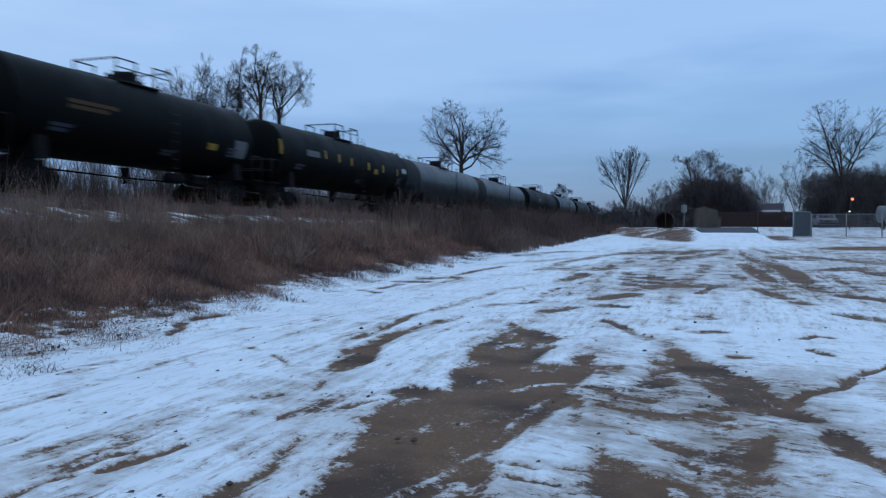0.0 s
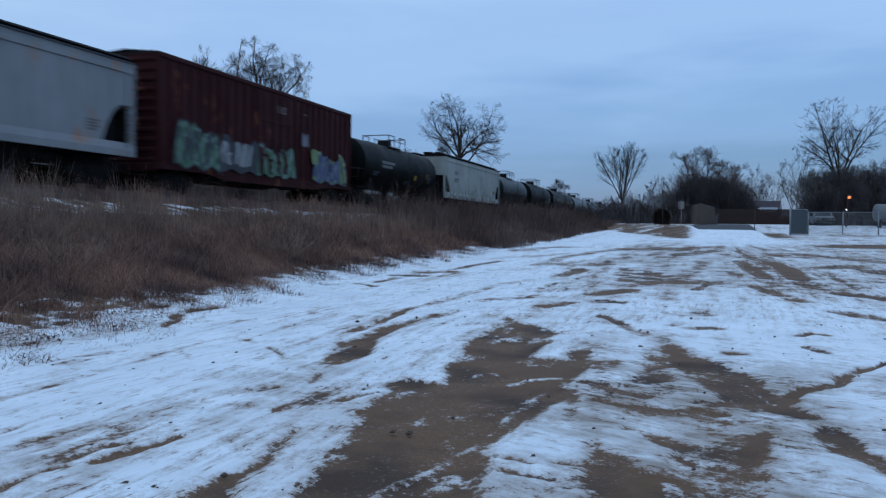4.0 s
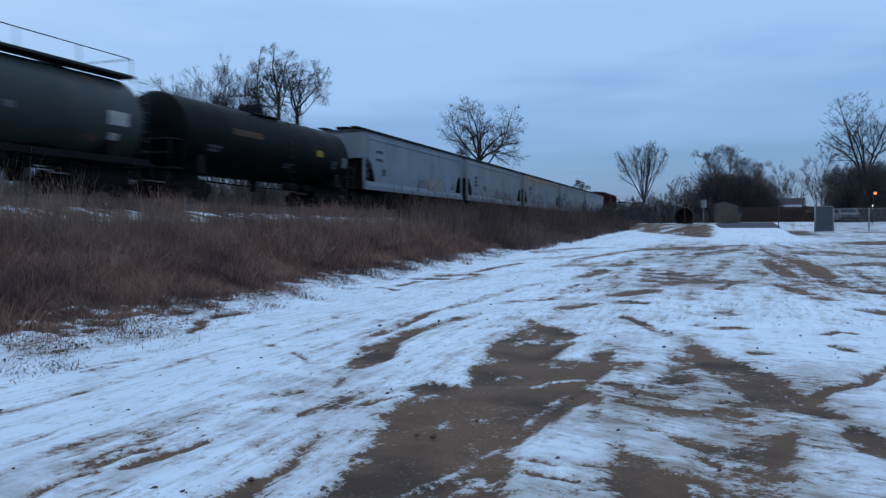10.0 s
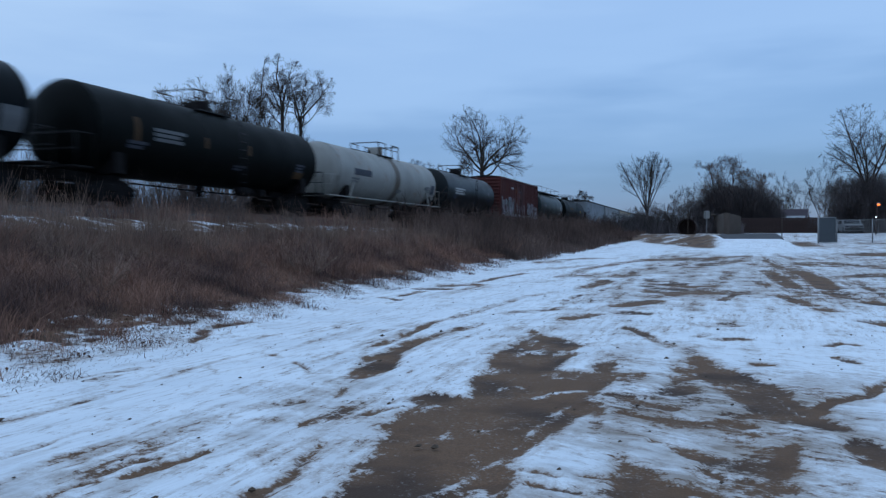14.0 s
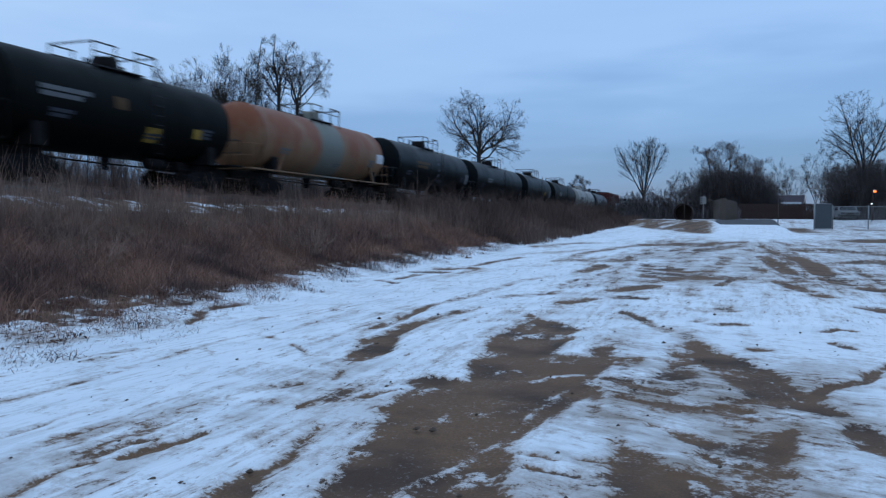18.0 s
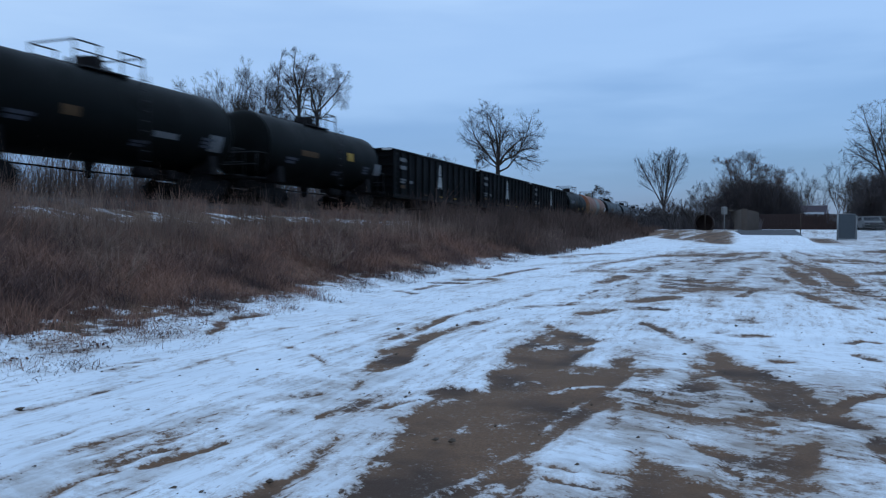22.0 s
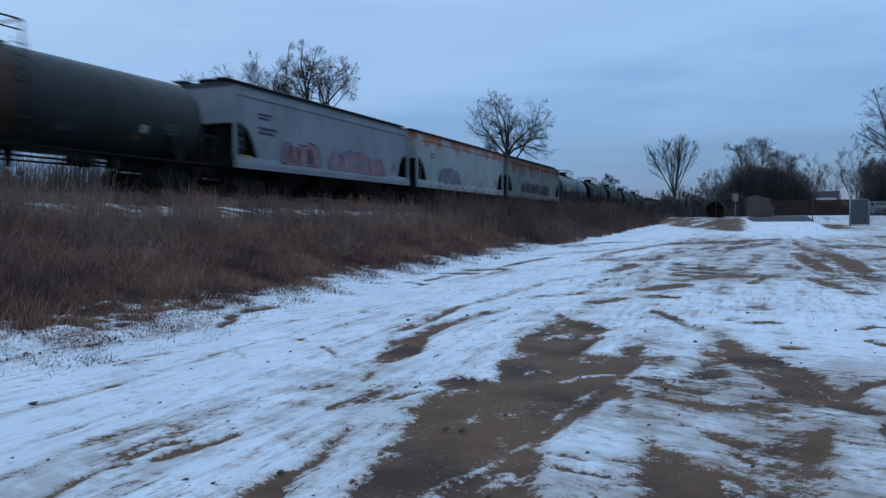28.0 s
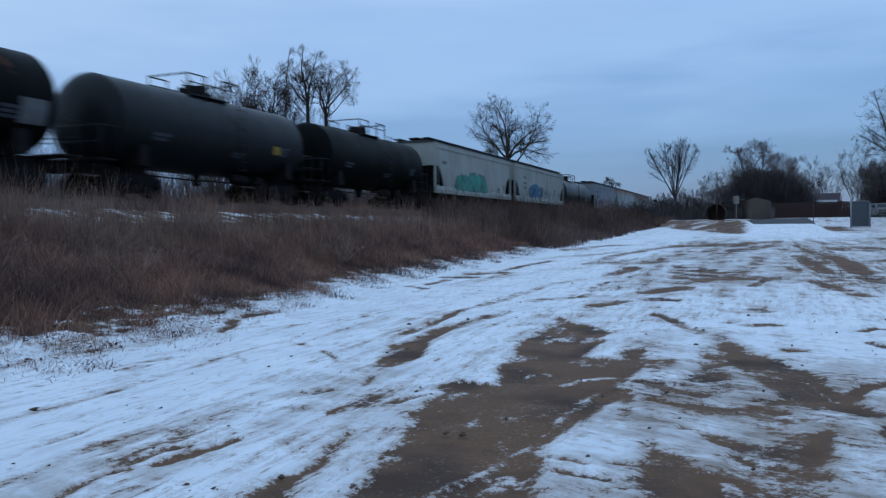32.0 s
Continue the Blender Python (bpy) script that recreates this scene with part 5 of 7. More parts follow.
def coupler_shape():
    s = Shape().box(-0.1, 0.1, -0.55, 0.25, 0.76, 0.96, 0.03)
    s.prism([(-0.19, 0.2), (0.15, 0.2), (0.2, 0.36), (0.16, 0.5), (0.05, 0.44), (-0.02, 0.34), (-0.19, 0.46)], 0.70, 1.02, "z")
    return s


def ladder_shape(h, w=0.42):
    s = Shape()
    for y in (-w / 2, w / 2):
        s.tube([(0, y, 0), (0, y, h)], 0.018, 5)
    for i in range(int(h / 0.33) + 1):
        s.tube([(0, -w / 2, 0.12 + 0.33 * i), (0, w / 2, 0.12 + 0.33 * i)], 0.014, 5)
    return s


def running_gear(car, L, inset=2.35):
    for e in (-1, 1):
        truck = part("truck", shared("bolster", bolster_shape, M_IRON), None, car, at=pose(0, e * (L / 2 - inset), 0))
        for x in (-1.0, 1.0):
            part("side_frame", shared("side_frame", side_frame_shape, M_IRON), None, truck, at=pose(x, 0, 0, 0, 0, 0 if x > 0 else 180))
        for y in (-0.89, 0.89):
            part("axle", shared("axle", lambda: Shape().tube([(-0.95, 0, 0), (0.95, 0, 0)], 0.085, 10), M_IRON), None, truck, at=pose(0, y, 0.42))
            for x in (-0.76, 0.76):
                part("wheel", shared("wheel", wheel_shape, M_WHEEL), None, truck, at=pose(x, y, 0.42, 0, 0, 0 if x > 0 else 180))
        part("coupler", shared("coupler", coupler_shape, M_IRON), None, car, at=pose(0, e * (L / 2 - 0.42), 0, 0, 0, 0 if e > 0 else 180))


def brake_gear(car, y):
    s = Shape().revolve([(-0.55, 0.001), (-0.5, 0.16), (-0.42, 0.2), (0.42, 0.2), (0.5, 0.16), (0.55, 0.001)], "y", (0.75, y, 0.92), 14)
    part("air_reservoir", s, M_IRON, car)
    s = Shape().box(0.55, 0.95, y + 1.1, y + 1.45, 0.75, 1.08, 0.04).tube([(0.7, y + 0.5, 0.95), (0.7, y + 1.2, 0.9)], 0.03, 5)
    part("brake_valve", s, M_IRON, car)
    part("brake_pipe", Shape().tube([(0.5, -4.5, 0.85), (0.55, -1, 0.78), (0.55, 1, 0.78), (0.5, 4.5, 0.85)], 0.03, 5), M_IRON, car)


def marks_flat(car, y, z, w, h, material, x=1.56, rows=1, name="marking"):
    """Plain bars for lettering on a flat side."""
    k = h / rows
    for i in range(rows):
        wi = w * (1.0, 0.82, 0.93, 0.7)[i % 4]
        part(name, Shape().box(x, x + 0.006, y - w / 2, y - w / 2 + wi, z - (i + 1) * k + 0.3 * k, z - i * k), material, car)


def arc_patch(r, zc, y0, y1, z0, z1, lift=0.006):
    """A sheet that hugs the near flank of a tank between two heights."""
    s, n = Shape(), 6
    a0, a1 = math.asin(max(-0.99, min(0.99, (z0 - zc) / r))), math.asin(max(-0.99, min(0.99, (z1 - zc) / r)))
    vs = []
    for k in (lift, -0.01):
        for i in range(n + 1):
            a = a0 + (a1 - a0) * i / n
            for y in (y0, y1):
                vs.append(((r + k) * math.cos(a), y, zc + (r + k) * math.sin(a)))
    fs = [(2 * i, 2 * i + 1, 2 * i + 3, 2 * i + 2) for i in range(n)]
    m = 2 * (n + 1)
    fs += [(m + 2 * i, m + 2 * i + 2, m + 2 * i + 3, m + 2 * i + 1) for i in range(n)]
    fs += [(0, 2 * n, m + 2 * n, m), (1, m + 1, m + 2 * n + 1, 2 * n + 1), (0, m, m + 1, 1), (2 * n, 2 * n + 1, m + 2 * n + 1, m + 2 * n)]
    return s.add(vs, fs)


def tank_head(r, depth, n=9):
    return [(depth * (1 - math.cos(0.5 * math.pi * i / n)), r * math.sin(0.5 * math.pi * i / n)) for i in range(n + 1)]


def car_root(name, label, L, index, group="cars of the freight train"):
    return thing(name, label, "railway car", pose(TX, 0, RAIL), group)


def guard_rail(car, x0, x1, y0, y1, z0, z1, material, r=0.03, posts=4, mid=True):
    """A guard rail round a platform: upright posts, and a bent top rail on them with a middle rail."""
    post = shared("guard_post%.2f" % (z1 - z0) + material.name, lambda: Shape().tube([(0, 0, -0.25), (0, 0, z1 - z0)], r, 5), material)
    for x in (x0, x1):
        for i in range(posts):
            part("guard_post", post, None, car, at=pose(x, y0 + (y1 - y0) * i / (posts - 1), z0))
        if mid:
            zm = (z0 + z1) / 2 + 0.05
            part("middle_rail", Shape().tube([(x, y0, zm), (x, y1, zm)], r * 0.8, 5), material, car)
    gap = 0.14 * (y1 - y0) if mid else 0.0
    for a, b in ((y0, (y0 + y1) / 2 - gap), (y1, (y0 + y1) / 2 + gap)):
        part("guard_rail", Shape().tube([(x0, b, z1), (x0, a, z1), (x1, a, z1), (x1, b, z1)], r, 5), material, car)


def tank_car(index, L, label, body, top=4.15, r=1.5, sill=None, side_rail=False, dome=0.38, rail_len=3.0, rail_top=0.6, rail_mat=None, marks=(), offset=0.0, ends=True):
    car = car_root("tank_car", label, L, index)
    zc, half = top - r, L / 2 - 0.77
    head = tank_head(r, 0.62)
    prof = [(-half + a, max(q, 0.002)) for a, q in head]
    y = -half + 0.62
    seams = max(3, int((2 * half) / 2.9))
    for i in range(seams + 1):
        c = -half + 0.62 + (2 * half - 1.24) * i / seams
        prof += [(c - 0.06, r), (c - 0.012, r), (c - 0.006, r + 0.003), (c + 0.006, r + 0.003), (c + 0.012, r), (c + 0.06, r)]
    prof += [(half - a, max(q, 0.002)) for a, q in head[::-1]]
    part("tank", Shape().revolve(prof, "y", (0, 0, zc), 40), body, car)
    frame_mat = sill or M_IRON
    for e in (-1, 1):
        c = e * (L / 2 - 2.35)
        lo, hi = sorted((e * (L / 2 - 0.5), e * (L / 2 - 3.6)))
        part("stub_sill", Shape().box(-0.36, 0.36, lo, hi, 0.78, 1.12, 0.03), M_IRON, car)
        s = Shape().prism([(-1.42, 1.05), (1.42, 1.05), (1.36, 1.75), (1.12, 1.5), (0.7, 1.27), (0, 1.18), (-0.7, 1.27), (-1.12, 1.5), (-1.36, 1.75)], c - 0.22, c + 0.22, "y")
        part("saddle", s, M_IRON, car)
        lo, hi = sorted((e * (L / 2 - 0.3), e * (L / 2 - 1.1)))
        part("end_platform", Shape().box(-1.45, 1.45, lo, hi, 1.10, 1.17, 0.015), frame_mat, car)
        s = Shape()
        y = e * (L / 2 - 0.45)
        for x in (-1.4, 1.4):
            s.tube([(x, y, 1.15), (x, y, 2.2), (x, e * (L / 2 - 1.2), 2.2), (x, e * (L / 2 - 1.2), 1.15)], 0.022, 5)
        s.tube([(-1.4, y, 2.2), (1.4, y, 2.2)], 0.022, 5).tube([(-1.4, y, 1.7), (1.4, y, 1.7)], 0.018, 5)
        part("end_railing", s, frame_mat if sill else M_RAILING, car)
        for x in (-1.42, 1.42):
            part("step", Shape().tube([(x, y - 0.18, 1.1), (x, y - 0.18, 0.5), (x, y + 0.18, 0.5), (x, y + 0.18, 1.1)], 0.02, 5), M_IRON, car)
    if side_rail:
        for x in (-1.43, 1.43):
            part("side_rail", Shape().box(x - 0.04, x + 0.04, -L / 2 + 0.5, L / 2 - 0.5, 1.10, 1.165, 0.01), frame_mat, car)
        for e in (-1, 1):
            for x in (-1.41, 1.41):
                yy = e * (L / 2 - 3.0)
                part("stay", Shape().prism([(yy + e * 0.5 - 0.08, 1.15), (yy + e * 0.5 + 0.08, 1.15), (yy + 0.05, 2.0), (yy - 0.05, 2.0)], x - 0.04, x + 0.04), frame_mat, car)
    # the manway, its platform and guard rails
    rm = rail_mat or M_RAILING
    s = Shape().revolve([(top - 0.06, 0.46), (top + dome - 0.08, 0.46), (top + dome, 0.4), (top + dome, 0.001)], "z", (0, offset, 0), 20)
    s.box(-0.5, 0.5, offset - 0.05, offset + 0.05, top + dome - 0.02, top + dome + 0.05, 0.01)
    part("manway", s, body if sill else M_IRON, car)
    for x in (-0.6, 0.6):
        part("platform", Shape().box(x - 0.2, x + 0.2, offset - rail_len * 0.36, offset + rail_len * 0.36, top - 0.13, top - 0.08, 0.01), rm, car)
    guard_rail(car, -0.9, 0.9, offset - rail_len / 2, offset + rail_len / 2, top - 0.1, top + rail_top, rm)
    for yy in (0.85, -0.85):
        s = Shape().revolve([(top - 0.05, 0.09), (top + 0.2, 0.09), (top + 0.24, 0.05), (top + 0.24, 0.001)], "z", (0, offset + yy, 0), 10)
        part("valve", s, M_IRON, car)
    part("ladder", ladder_shape(top - 1.2), rm if sill else M_RAILING, car, at=pose(-1.5 if sill else 1.5, offset + 0.9, 1.1))
    part("outlet", Shape().revolve([(0.62, 0.001), (0.62, 0.12), (0.8, 0.16), (1.2, 0.22)], "z", (0, 0, 0), 14), M_IRON, car)
    running_gear(car, L)
    brake_gear(car, L * 0.12)
    faint = M_DARKMARK if sill is None else M_GREYMARK
    for m in tuple(marks) + ((half - 2.0, 2.35, 0.7, 0.4, faint, 3), (-half + 2.4, 2.2, 0.9, 0.3, faint, 2), (0.9, 1.9, 0.8, 0.22, faint, 2)):
        y, z, w, h, mat_ = m[:5]
        rows = m[5] if len(m) > 5 else 1
        for i in range(rows):
            k = h / rows
            wi = w * (1.0, 0.8, 0.9, 0.7)[i % 4]
            part("marking", arc_patch(r, zc, y - w / 2, y - w / 2 + wi, z - (i + 1) * k + 0.3 * k * (rows > 1), z - i * k), mat_, car)
    return car


def hopper_car(index, L, label, body, top=4.45, roof=None, end_dark=None, marks=(), board=None):
    """A three-bay covered hopper with open sloping ends."""
    car = car_root("hopper_car", label, L, index)
    e, w = L / 2 - 0.62, 1.52
    cut = [(e - 0.35, 2.85), (e - 0.62, 2.82), (e - 0.95, 2.6), (e - 1.28, 2.15), (e - 1.6, 1.4)]
    poly = [(-e + 1.6, 1.4)] + [(-y, z) for y, z in cut[::-1][1:]] + [(-e, 2.85), (-e, top - 0.165), (e, top - 0.165), (e, 2.85)] + cut
    s = Shape().prism(poly, -w, w)
    part("body", s, body, car)
    for x in (-1, 1):
        part("side_sill", Shape().prism([(x * (w - 0.06), 1.58), (x * (w + 0.004), 1.58), (x * (w + 0.075), 1.34), (x * (w + 0.075), 1.12), (x * (w - 0.06), 1.12)], -e, e, "y"), body, car)
        lo, hi = sorted((x * (w - 0.02), x * (w + 0.045)))
        part("top_chord", Shape().box(lo, hi, -e, e, top - 0.52, top - 0.36, 0.015), body, car)
        for q in (-1, 1):
            y0, y1 = sorted((q * e, q * (e - 0.16)))
            part("end_post", Shape().box(*sorted((x * (w - 0.1), x * (w + 0.02))), y0, y1, 1.42, 2.9, 0.015), body, car)
            part("ladder", ladder_shape(3.1, 0.4), M_RAILING if False else body, car, at=pose(x * (w + 0.07), q * (e - 0.22), 1.15))
    part("roof", Shape().prism([(-w - 0.05, top - 0.17), (w + 0.05, top - 0.17), (w + 0.05, top - 0.12), (1.05, top - 0.02), (-1.05, top - 0.02), (-w - 0.05, top - 0.12)], -e - 0.05, e + 0.05, "y"), roof or M_IRON, car)
    for x in (-0.98, 0.98):
        part("running_board", Shape().box(x - 0.24, x + 0.24, -e - 0.2, e + 0.2, top + 0.05, top + 0.12, 0.01), board or M_RAILING, car)
    hatch = shared("roof_hatch%.1f" % top, lambda: Shape().box(-0.33, 0.33, -1.2, 1.2, top + 0.05, top + 0.19, 0.04), M_IRON)
    for i in range(6):
        part("roof_hatch", hatch, None, car, at=pose(0, -e + (2 * e) * (i + 0.5) / 6, 0))
    for q in (-1, 1):
        y = q * (L / 2 - 2.0)
        lo, hi = sorted((q * (L / 2 - 0.4), q * (L / 2 - 3.4)))
        part("stub_sill", Shape().box(-0.36, 0.36, lo, hi, 0.78, 1.15, 0.03), M_IRON, car)
        lo, hi = sorted((q * (e - 0.02), q * (e - 0.28)))
        part("end_sheet", Shape().box(-w + 0.12, w - 0.12, lo, hi, 1.15, 1.45, 0.02), end_dark or M_IRON, car)
        for x in (-0.9, 0.9):
            part("end_brace", Shape().box(x - 0.06, x + 0.06, *sorted((q * (e - 0.1), q * (e - 0.22))), 1.4, 2.9, 0.01), end_dark or M_IRON, car)
        part("slope_sheet", Shape().prism([(q * (e - 1.57), 1.36), (q * (e - 1.25), 2.12), (q * (e - 0.92), 2.56), (q * (e - 0.6), 2.78), (q * (e - 0.6), 2.74), (q * (e - 0.92), 2.52), (q * (e - 1.25), 2.08), (q * (e - 1.52), 1.36)], -w + 0.05, w - 0.05), M_IRON, car)
        part("end_bulkhead", Shape().box(-w + 0.12, w - 0.12, *sorted((q * (e - 0.3), q * (e - 0.34))), 1.4, 2.86), end_dark or M_IRON, car)
        part("centre_web", Shape().prism([(q * (e - 0.12), 1.15), (q * (e - 0.12), 2.8), (q * (e - 0.62), 2.78), (q * (e - 0.95), 2.56), (q * (e - 1.28), 2.1), (q * (e - 1.57), 1.2)], -0.03, 0.03), M_IRON, car)
        # a dark plate added behind the end post for the shade beside the slope
        part("end_shade_plate", Shape().box(w - 0.5, w - 0.42, *sorted((q * (e - 0.3), q * (e - 1.0))), 1.42, 2.4, 0.01), M_IRON, car)
    for i in (-1, 0, 1):
        y = i * (L - 7.4) / 3
        b = (L - 7.4) / 6
        s = Shape()
        vs = [(x, y + yy, z) for z, k, x0 in ((1.4, 1.0, 1.45), (0.38, 0.28, 0.75)) for x in (-x0, x0) for yy in (-b * k * 0.95, b * k * 0.95)]
        s.add(vs, [(0, 1, 3, 2), (4, 6, 7, 5), (0, 4, 5, 1), (2, 3, 7, 6), (0, 2, 6, 4), (1, 5, 7, 3)])
        part("hopper_bay", s, M_IRON, car)
        part("discharge_gate", Shape().box(-0.85, 0.85, y - 0.42, y + 0.42, 0.25, 0.38, 0.02), M_IRON, car)
    running_gear(car, L, 2.15)
    brake_gear(car, L * 0.30)
    for x in (-1, 1):
        for i in (-1, 1):
            part("weld_seam", Shape().box(*sorted((x * (w - 0.01), x * (w + 0.004))), i * (L - 7.4) / 6 - 0.012, i * (L - 7.4) / 6 + 0.012, 1.6, top - 0.54), M_GREYMARK, car)
    for m in tuple(marks) + ((e - 1.9, 2.2, 0.6, 0.4, M_GREYMARK, 4), (-0.4, 1.5, 0.5, 0.12, M_GREYMARK), (3.2, 1.5, 0.4, 0.12, M_GREYMARK)):
        marks_flat(car, m[0], m[1], m[2], m[3], m[4], w + 0.002, m[5] if len(m) > 5 else 1)
    return car


def box_car(index, L, label, body, top=4.5, roof=None, floor=1.02, marks=()):
    car = car_root("box_car", label, L, index)
    e, w = L / 2 - 0.75, 1.44
    part("body", Shape().box(-w, w, -e, e, floor, top - 0.12, 0.02), body, car)
    for x in (-1, 1):
        n = int(2 * e / 0.62)
        rib = shared("rib%.2f" % top, lambda: Shape().box(-0.05, 0.05, -0.05, 0.05, floor + 0.1, top - 0.2, 0.02), body)
        for i in range(n + 1):
            y = -e + 0.05 + (2 * e - 0.1) * i / n
            if abs(y) > 1.75:
                part("side_rib", rib, None, car, at=pose(x * (w + 0.012), y, 0))
        part("side_sill", Shape().prism([(-e, floor + 0.08), (e, floor + 0.08), (e, floor - 0.12), (e - 3, floor - 0.12), (e - 4.5, floor - 0.32), (-e + 4.5, floor - 0.32), (-e + 3, floor - 0.12), (-e, floor - 0.12)], *sorted((x * (w - 0.03), x * (w + 0.05)))), body, car)
        part("top_chord", Shape().box(*sorted((x * (w - 0.02), x * (w + 0.075))), -e, e, top - 0.26, top - 0.1, 0.015), body, car)
        door = part("door", Shape().box(*sorted((x * w, x * (w + 0.07))), -1.6, 1.6, floor + 0.1, top - 0.3, 0.02), body, car)
        for y in (-1.1, -0.35, 0.35, 1.1):
            part("door_rod", Shape().tube([(x * (w + 0.1), y, floor + 0.1), (x * (w + 0.1), y, top - 0.35)], 0.025, 6), M_IRON if abs(y) < 0.5 else body, door)
        for z in (floor + 0.9, floor + 1.7, floor + 2.5):
            part("door_rib", Shape().box(*sorted((x * (w + 0.06), x * (w + 0.095))), -1.5, 1.5, z, z + 0.1, 0.01), body, door)
        for q in (-1, 1):
            part("ladder", ladder_shape(2.2 if top < 5 else 1.6), body, car, at=pose(x * (w + 0.09), q * (e - 0.3), floor + 0.05))
    for q in (-1, 1):
        s = Shape()
        n = 11
        for i in range(n):
            z = floor + 0.2 + (top - floor - 0.55) * i / (n - 1)
            s.tube([(-w + 0.08, q * (e + 0.005), z), (w - 0.08, q * (e + 0.005), z)], 0.085, 8)
        part("end_corrugation", s, body, car)
        part("end_sill", Shape().box(-w, w, *sorted((q * (e - 0.05), q * (e + 0.12))), floor - 0.2, floor + 0.1, 0.02), body, car)
    part("roof", Shape().prism([(-w - 0.05, top - 0.12), (w + 0.05, top - 0.12), (w + 0.05, top - 0.08), (0, top + 0.03), (-w - 0.05, top - 0.08)], -e - 0.04, e + 0.04, "y"), roof or M_GALV, car)
    s = Shape()
    for i in range(13):
        y = -e + 2 * e * i / 12
        s.prism([(-w, top - 0.09), (0, top + 0.06), (w, top - 0.09), (w, top - 0.1), (-w, top - 0.1)], y - 0.04, y + 0.04, "y")
    part("roof_ribs", s, roof or M_GALV, car)
    part("centre_sill", Shape().box(-0.3, 0.3, -L / 2 + 0.5, L / 2 - 0.5, 0.7, floor, 0.02), M_IRON, car)
    for i in range(7):
        y = -5.4 + 1.8 * i
        part("cross_bearer", Shape().box(-w + 0.1, w - 0.1, y - 0.08, y + 0.08, floor - 0.25, floor, 0.02), M_IRON, car)
    running_gear(car, L, 2.3)
    brake_gear(car, L * 0.1)
    for m in marks:
        marks_flat(car, m[0], m[1], m[2], m[3], m[4], w + 0.064, m[5] if len(m) > 5 else 1)
    return car


def gondola_car(index, L, label, body, top=3.7, logo=0.0):
    """A high-sided coal gondola: ribbed sides with thickness, open top."""
    car = car_root("gondola_car", label, L, index)
    e, w = L / 2 - 0.55, 1.48
    for x in (-1, 1):
        part("side_wall", Shape().box(*sorted((x * (w - 0.05), x * w)), -e, e, 0.95, top - 0.1, 0.01), body, car)
        n = 13
        rib = shared("gondola_rib", lambda: Shape().box(-0.05, 0.05, -0.13, 0.13, 1.05, top - 0.14, 0.02), body)
        for i in range(n + 1):
            part("side_post", rib, None, car, at=pose(x * (w + 0.04), -e + 0.14 + (2 * e - 0.28) * i / n, 0))
        part("top_chord", Shape().box(*sorted((x * (w - 0.08), x * (w + 0.11))), -e, e, top - 0.14, top, 0.03), body, car)
        part("side_sill", Shape().box(*sorted((x * (w - 0.05), x * (w + 0.1))), -e, e, 0.92, 1.1, 0.02), body, car)
        for q in (-1, 1):
            part("ladder", ladder_shape(2.4), body, car, at=pose(x * (w + 0.06), q * (e - 0.35), 1.0))
    for q in (-1, 1):
        y0, y1 = sorted((q * e, q * (e - 0.06)))
        part("end_wall", Shape().box(-w, w, y0, y1, 0.95, top - 0.1, 0.01), body, car)
        s = Shape()
        for z in (1.5, 2.1, 2.7, 3.2):
            s.box(-w, w, *sorted((q * e, q * (e + 0.08))), z, z + 0.12, 0.02)
        part("end_stiffener", s, body, car)
        y0, y1 = sorted((q * (e - 0.05), q * (e + 0.16)))
        part("end_chord", Shape().box(-w, w, y0, y1, top - 0.12, top + 0.02, 0.02), body, car)
        part("corner_mark", Shape().box(w - 0.55, w + 0.02, *sorted((q * (e + 0.165), q * (e + 0.175))), top - 0.1, top - 0.01), M_WHITEPAINT, car, "small white corner mark")
    part("floor", Shape().box(-w + 0.05, w - 0.05, -e + 0.06, e - 0.06, 0.95, 1.05), body, car)
    part("tub", Shape().prism([(-3.6, 1.0), (-2.9, 0.45), (-1.0, 0.45), (-0.3, 1.0)], -1.1, 1.1), body, car)
    part("tub", Shape().prism([(0.3, 1.0), (1.0, 0.45), (2.9, 0.45), (3.6, 1.0)], -1.1, 1.1), body, car)
    part("centre_sill", Shape().box(-0.3, 0.3, -L / 2 + 0.5, L / 2 - 0.5, 0.7, 1.0, 0.02), M_IRON, car)
    x = w + 0.095
    # a plain tapering emblem, and bars for the lettering
    part("emblem", Shape().prism([(logo - 0.2, 2.62), (logo + 0.2, 2.62), (logo + 0.12, 3.3), (logo - 0.12, 3.3)], x, x + 0.006), M_WHITE, car, "white tapering painted emblem")
    part("emblem", Shape().prism([(logo - 0.42, 1.75), (logo - 0.1, 1.9), (logo + 0.1, 1.9), (logo + 0.42, 1.75), (logo + 0.25, 2.55), (logo - 0.25, 2.55)], x, x + 0.006), M_WHITE, car, "white spreading painted emblem")
    for m in ((-e + 1.35, 3.25, 0.9, 0.3, M_PALEMARK), (-e + 1.35, 2.8, 0.9, 0.3, M_PALEMARK), (-e + 2.55, 2.0, 0.45, 0.24, M_PALEMARK), (-e + 1.35, 2.05, 0.8, 0.3, M_GREYMARK, 2), (-e + 1.3, 1.68, 0.6, 0.26, M_ORANGE),
              (-e + 4.9, 1.3, 0.5, 0.1, M_ORANGE), (-e + 7.6, 1.3, 0.5, 0.1, M_YELLOW), (-e + 10.3, 1.3, 0.5, 0.1, M_YELLOW), (e - 1.2, 1.35, 0.4, 0.22, M_ORANGE)):
        marks_flat(car, m[0], m[1], m[2], m[3], m[4], x, m[5] if len(m) > 5 else 1)
    running_gear(car, L, 2.0)
    return car


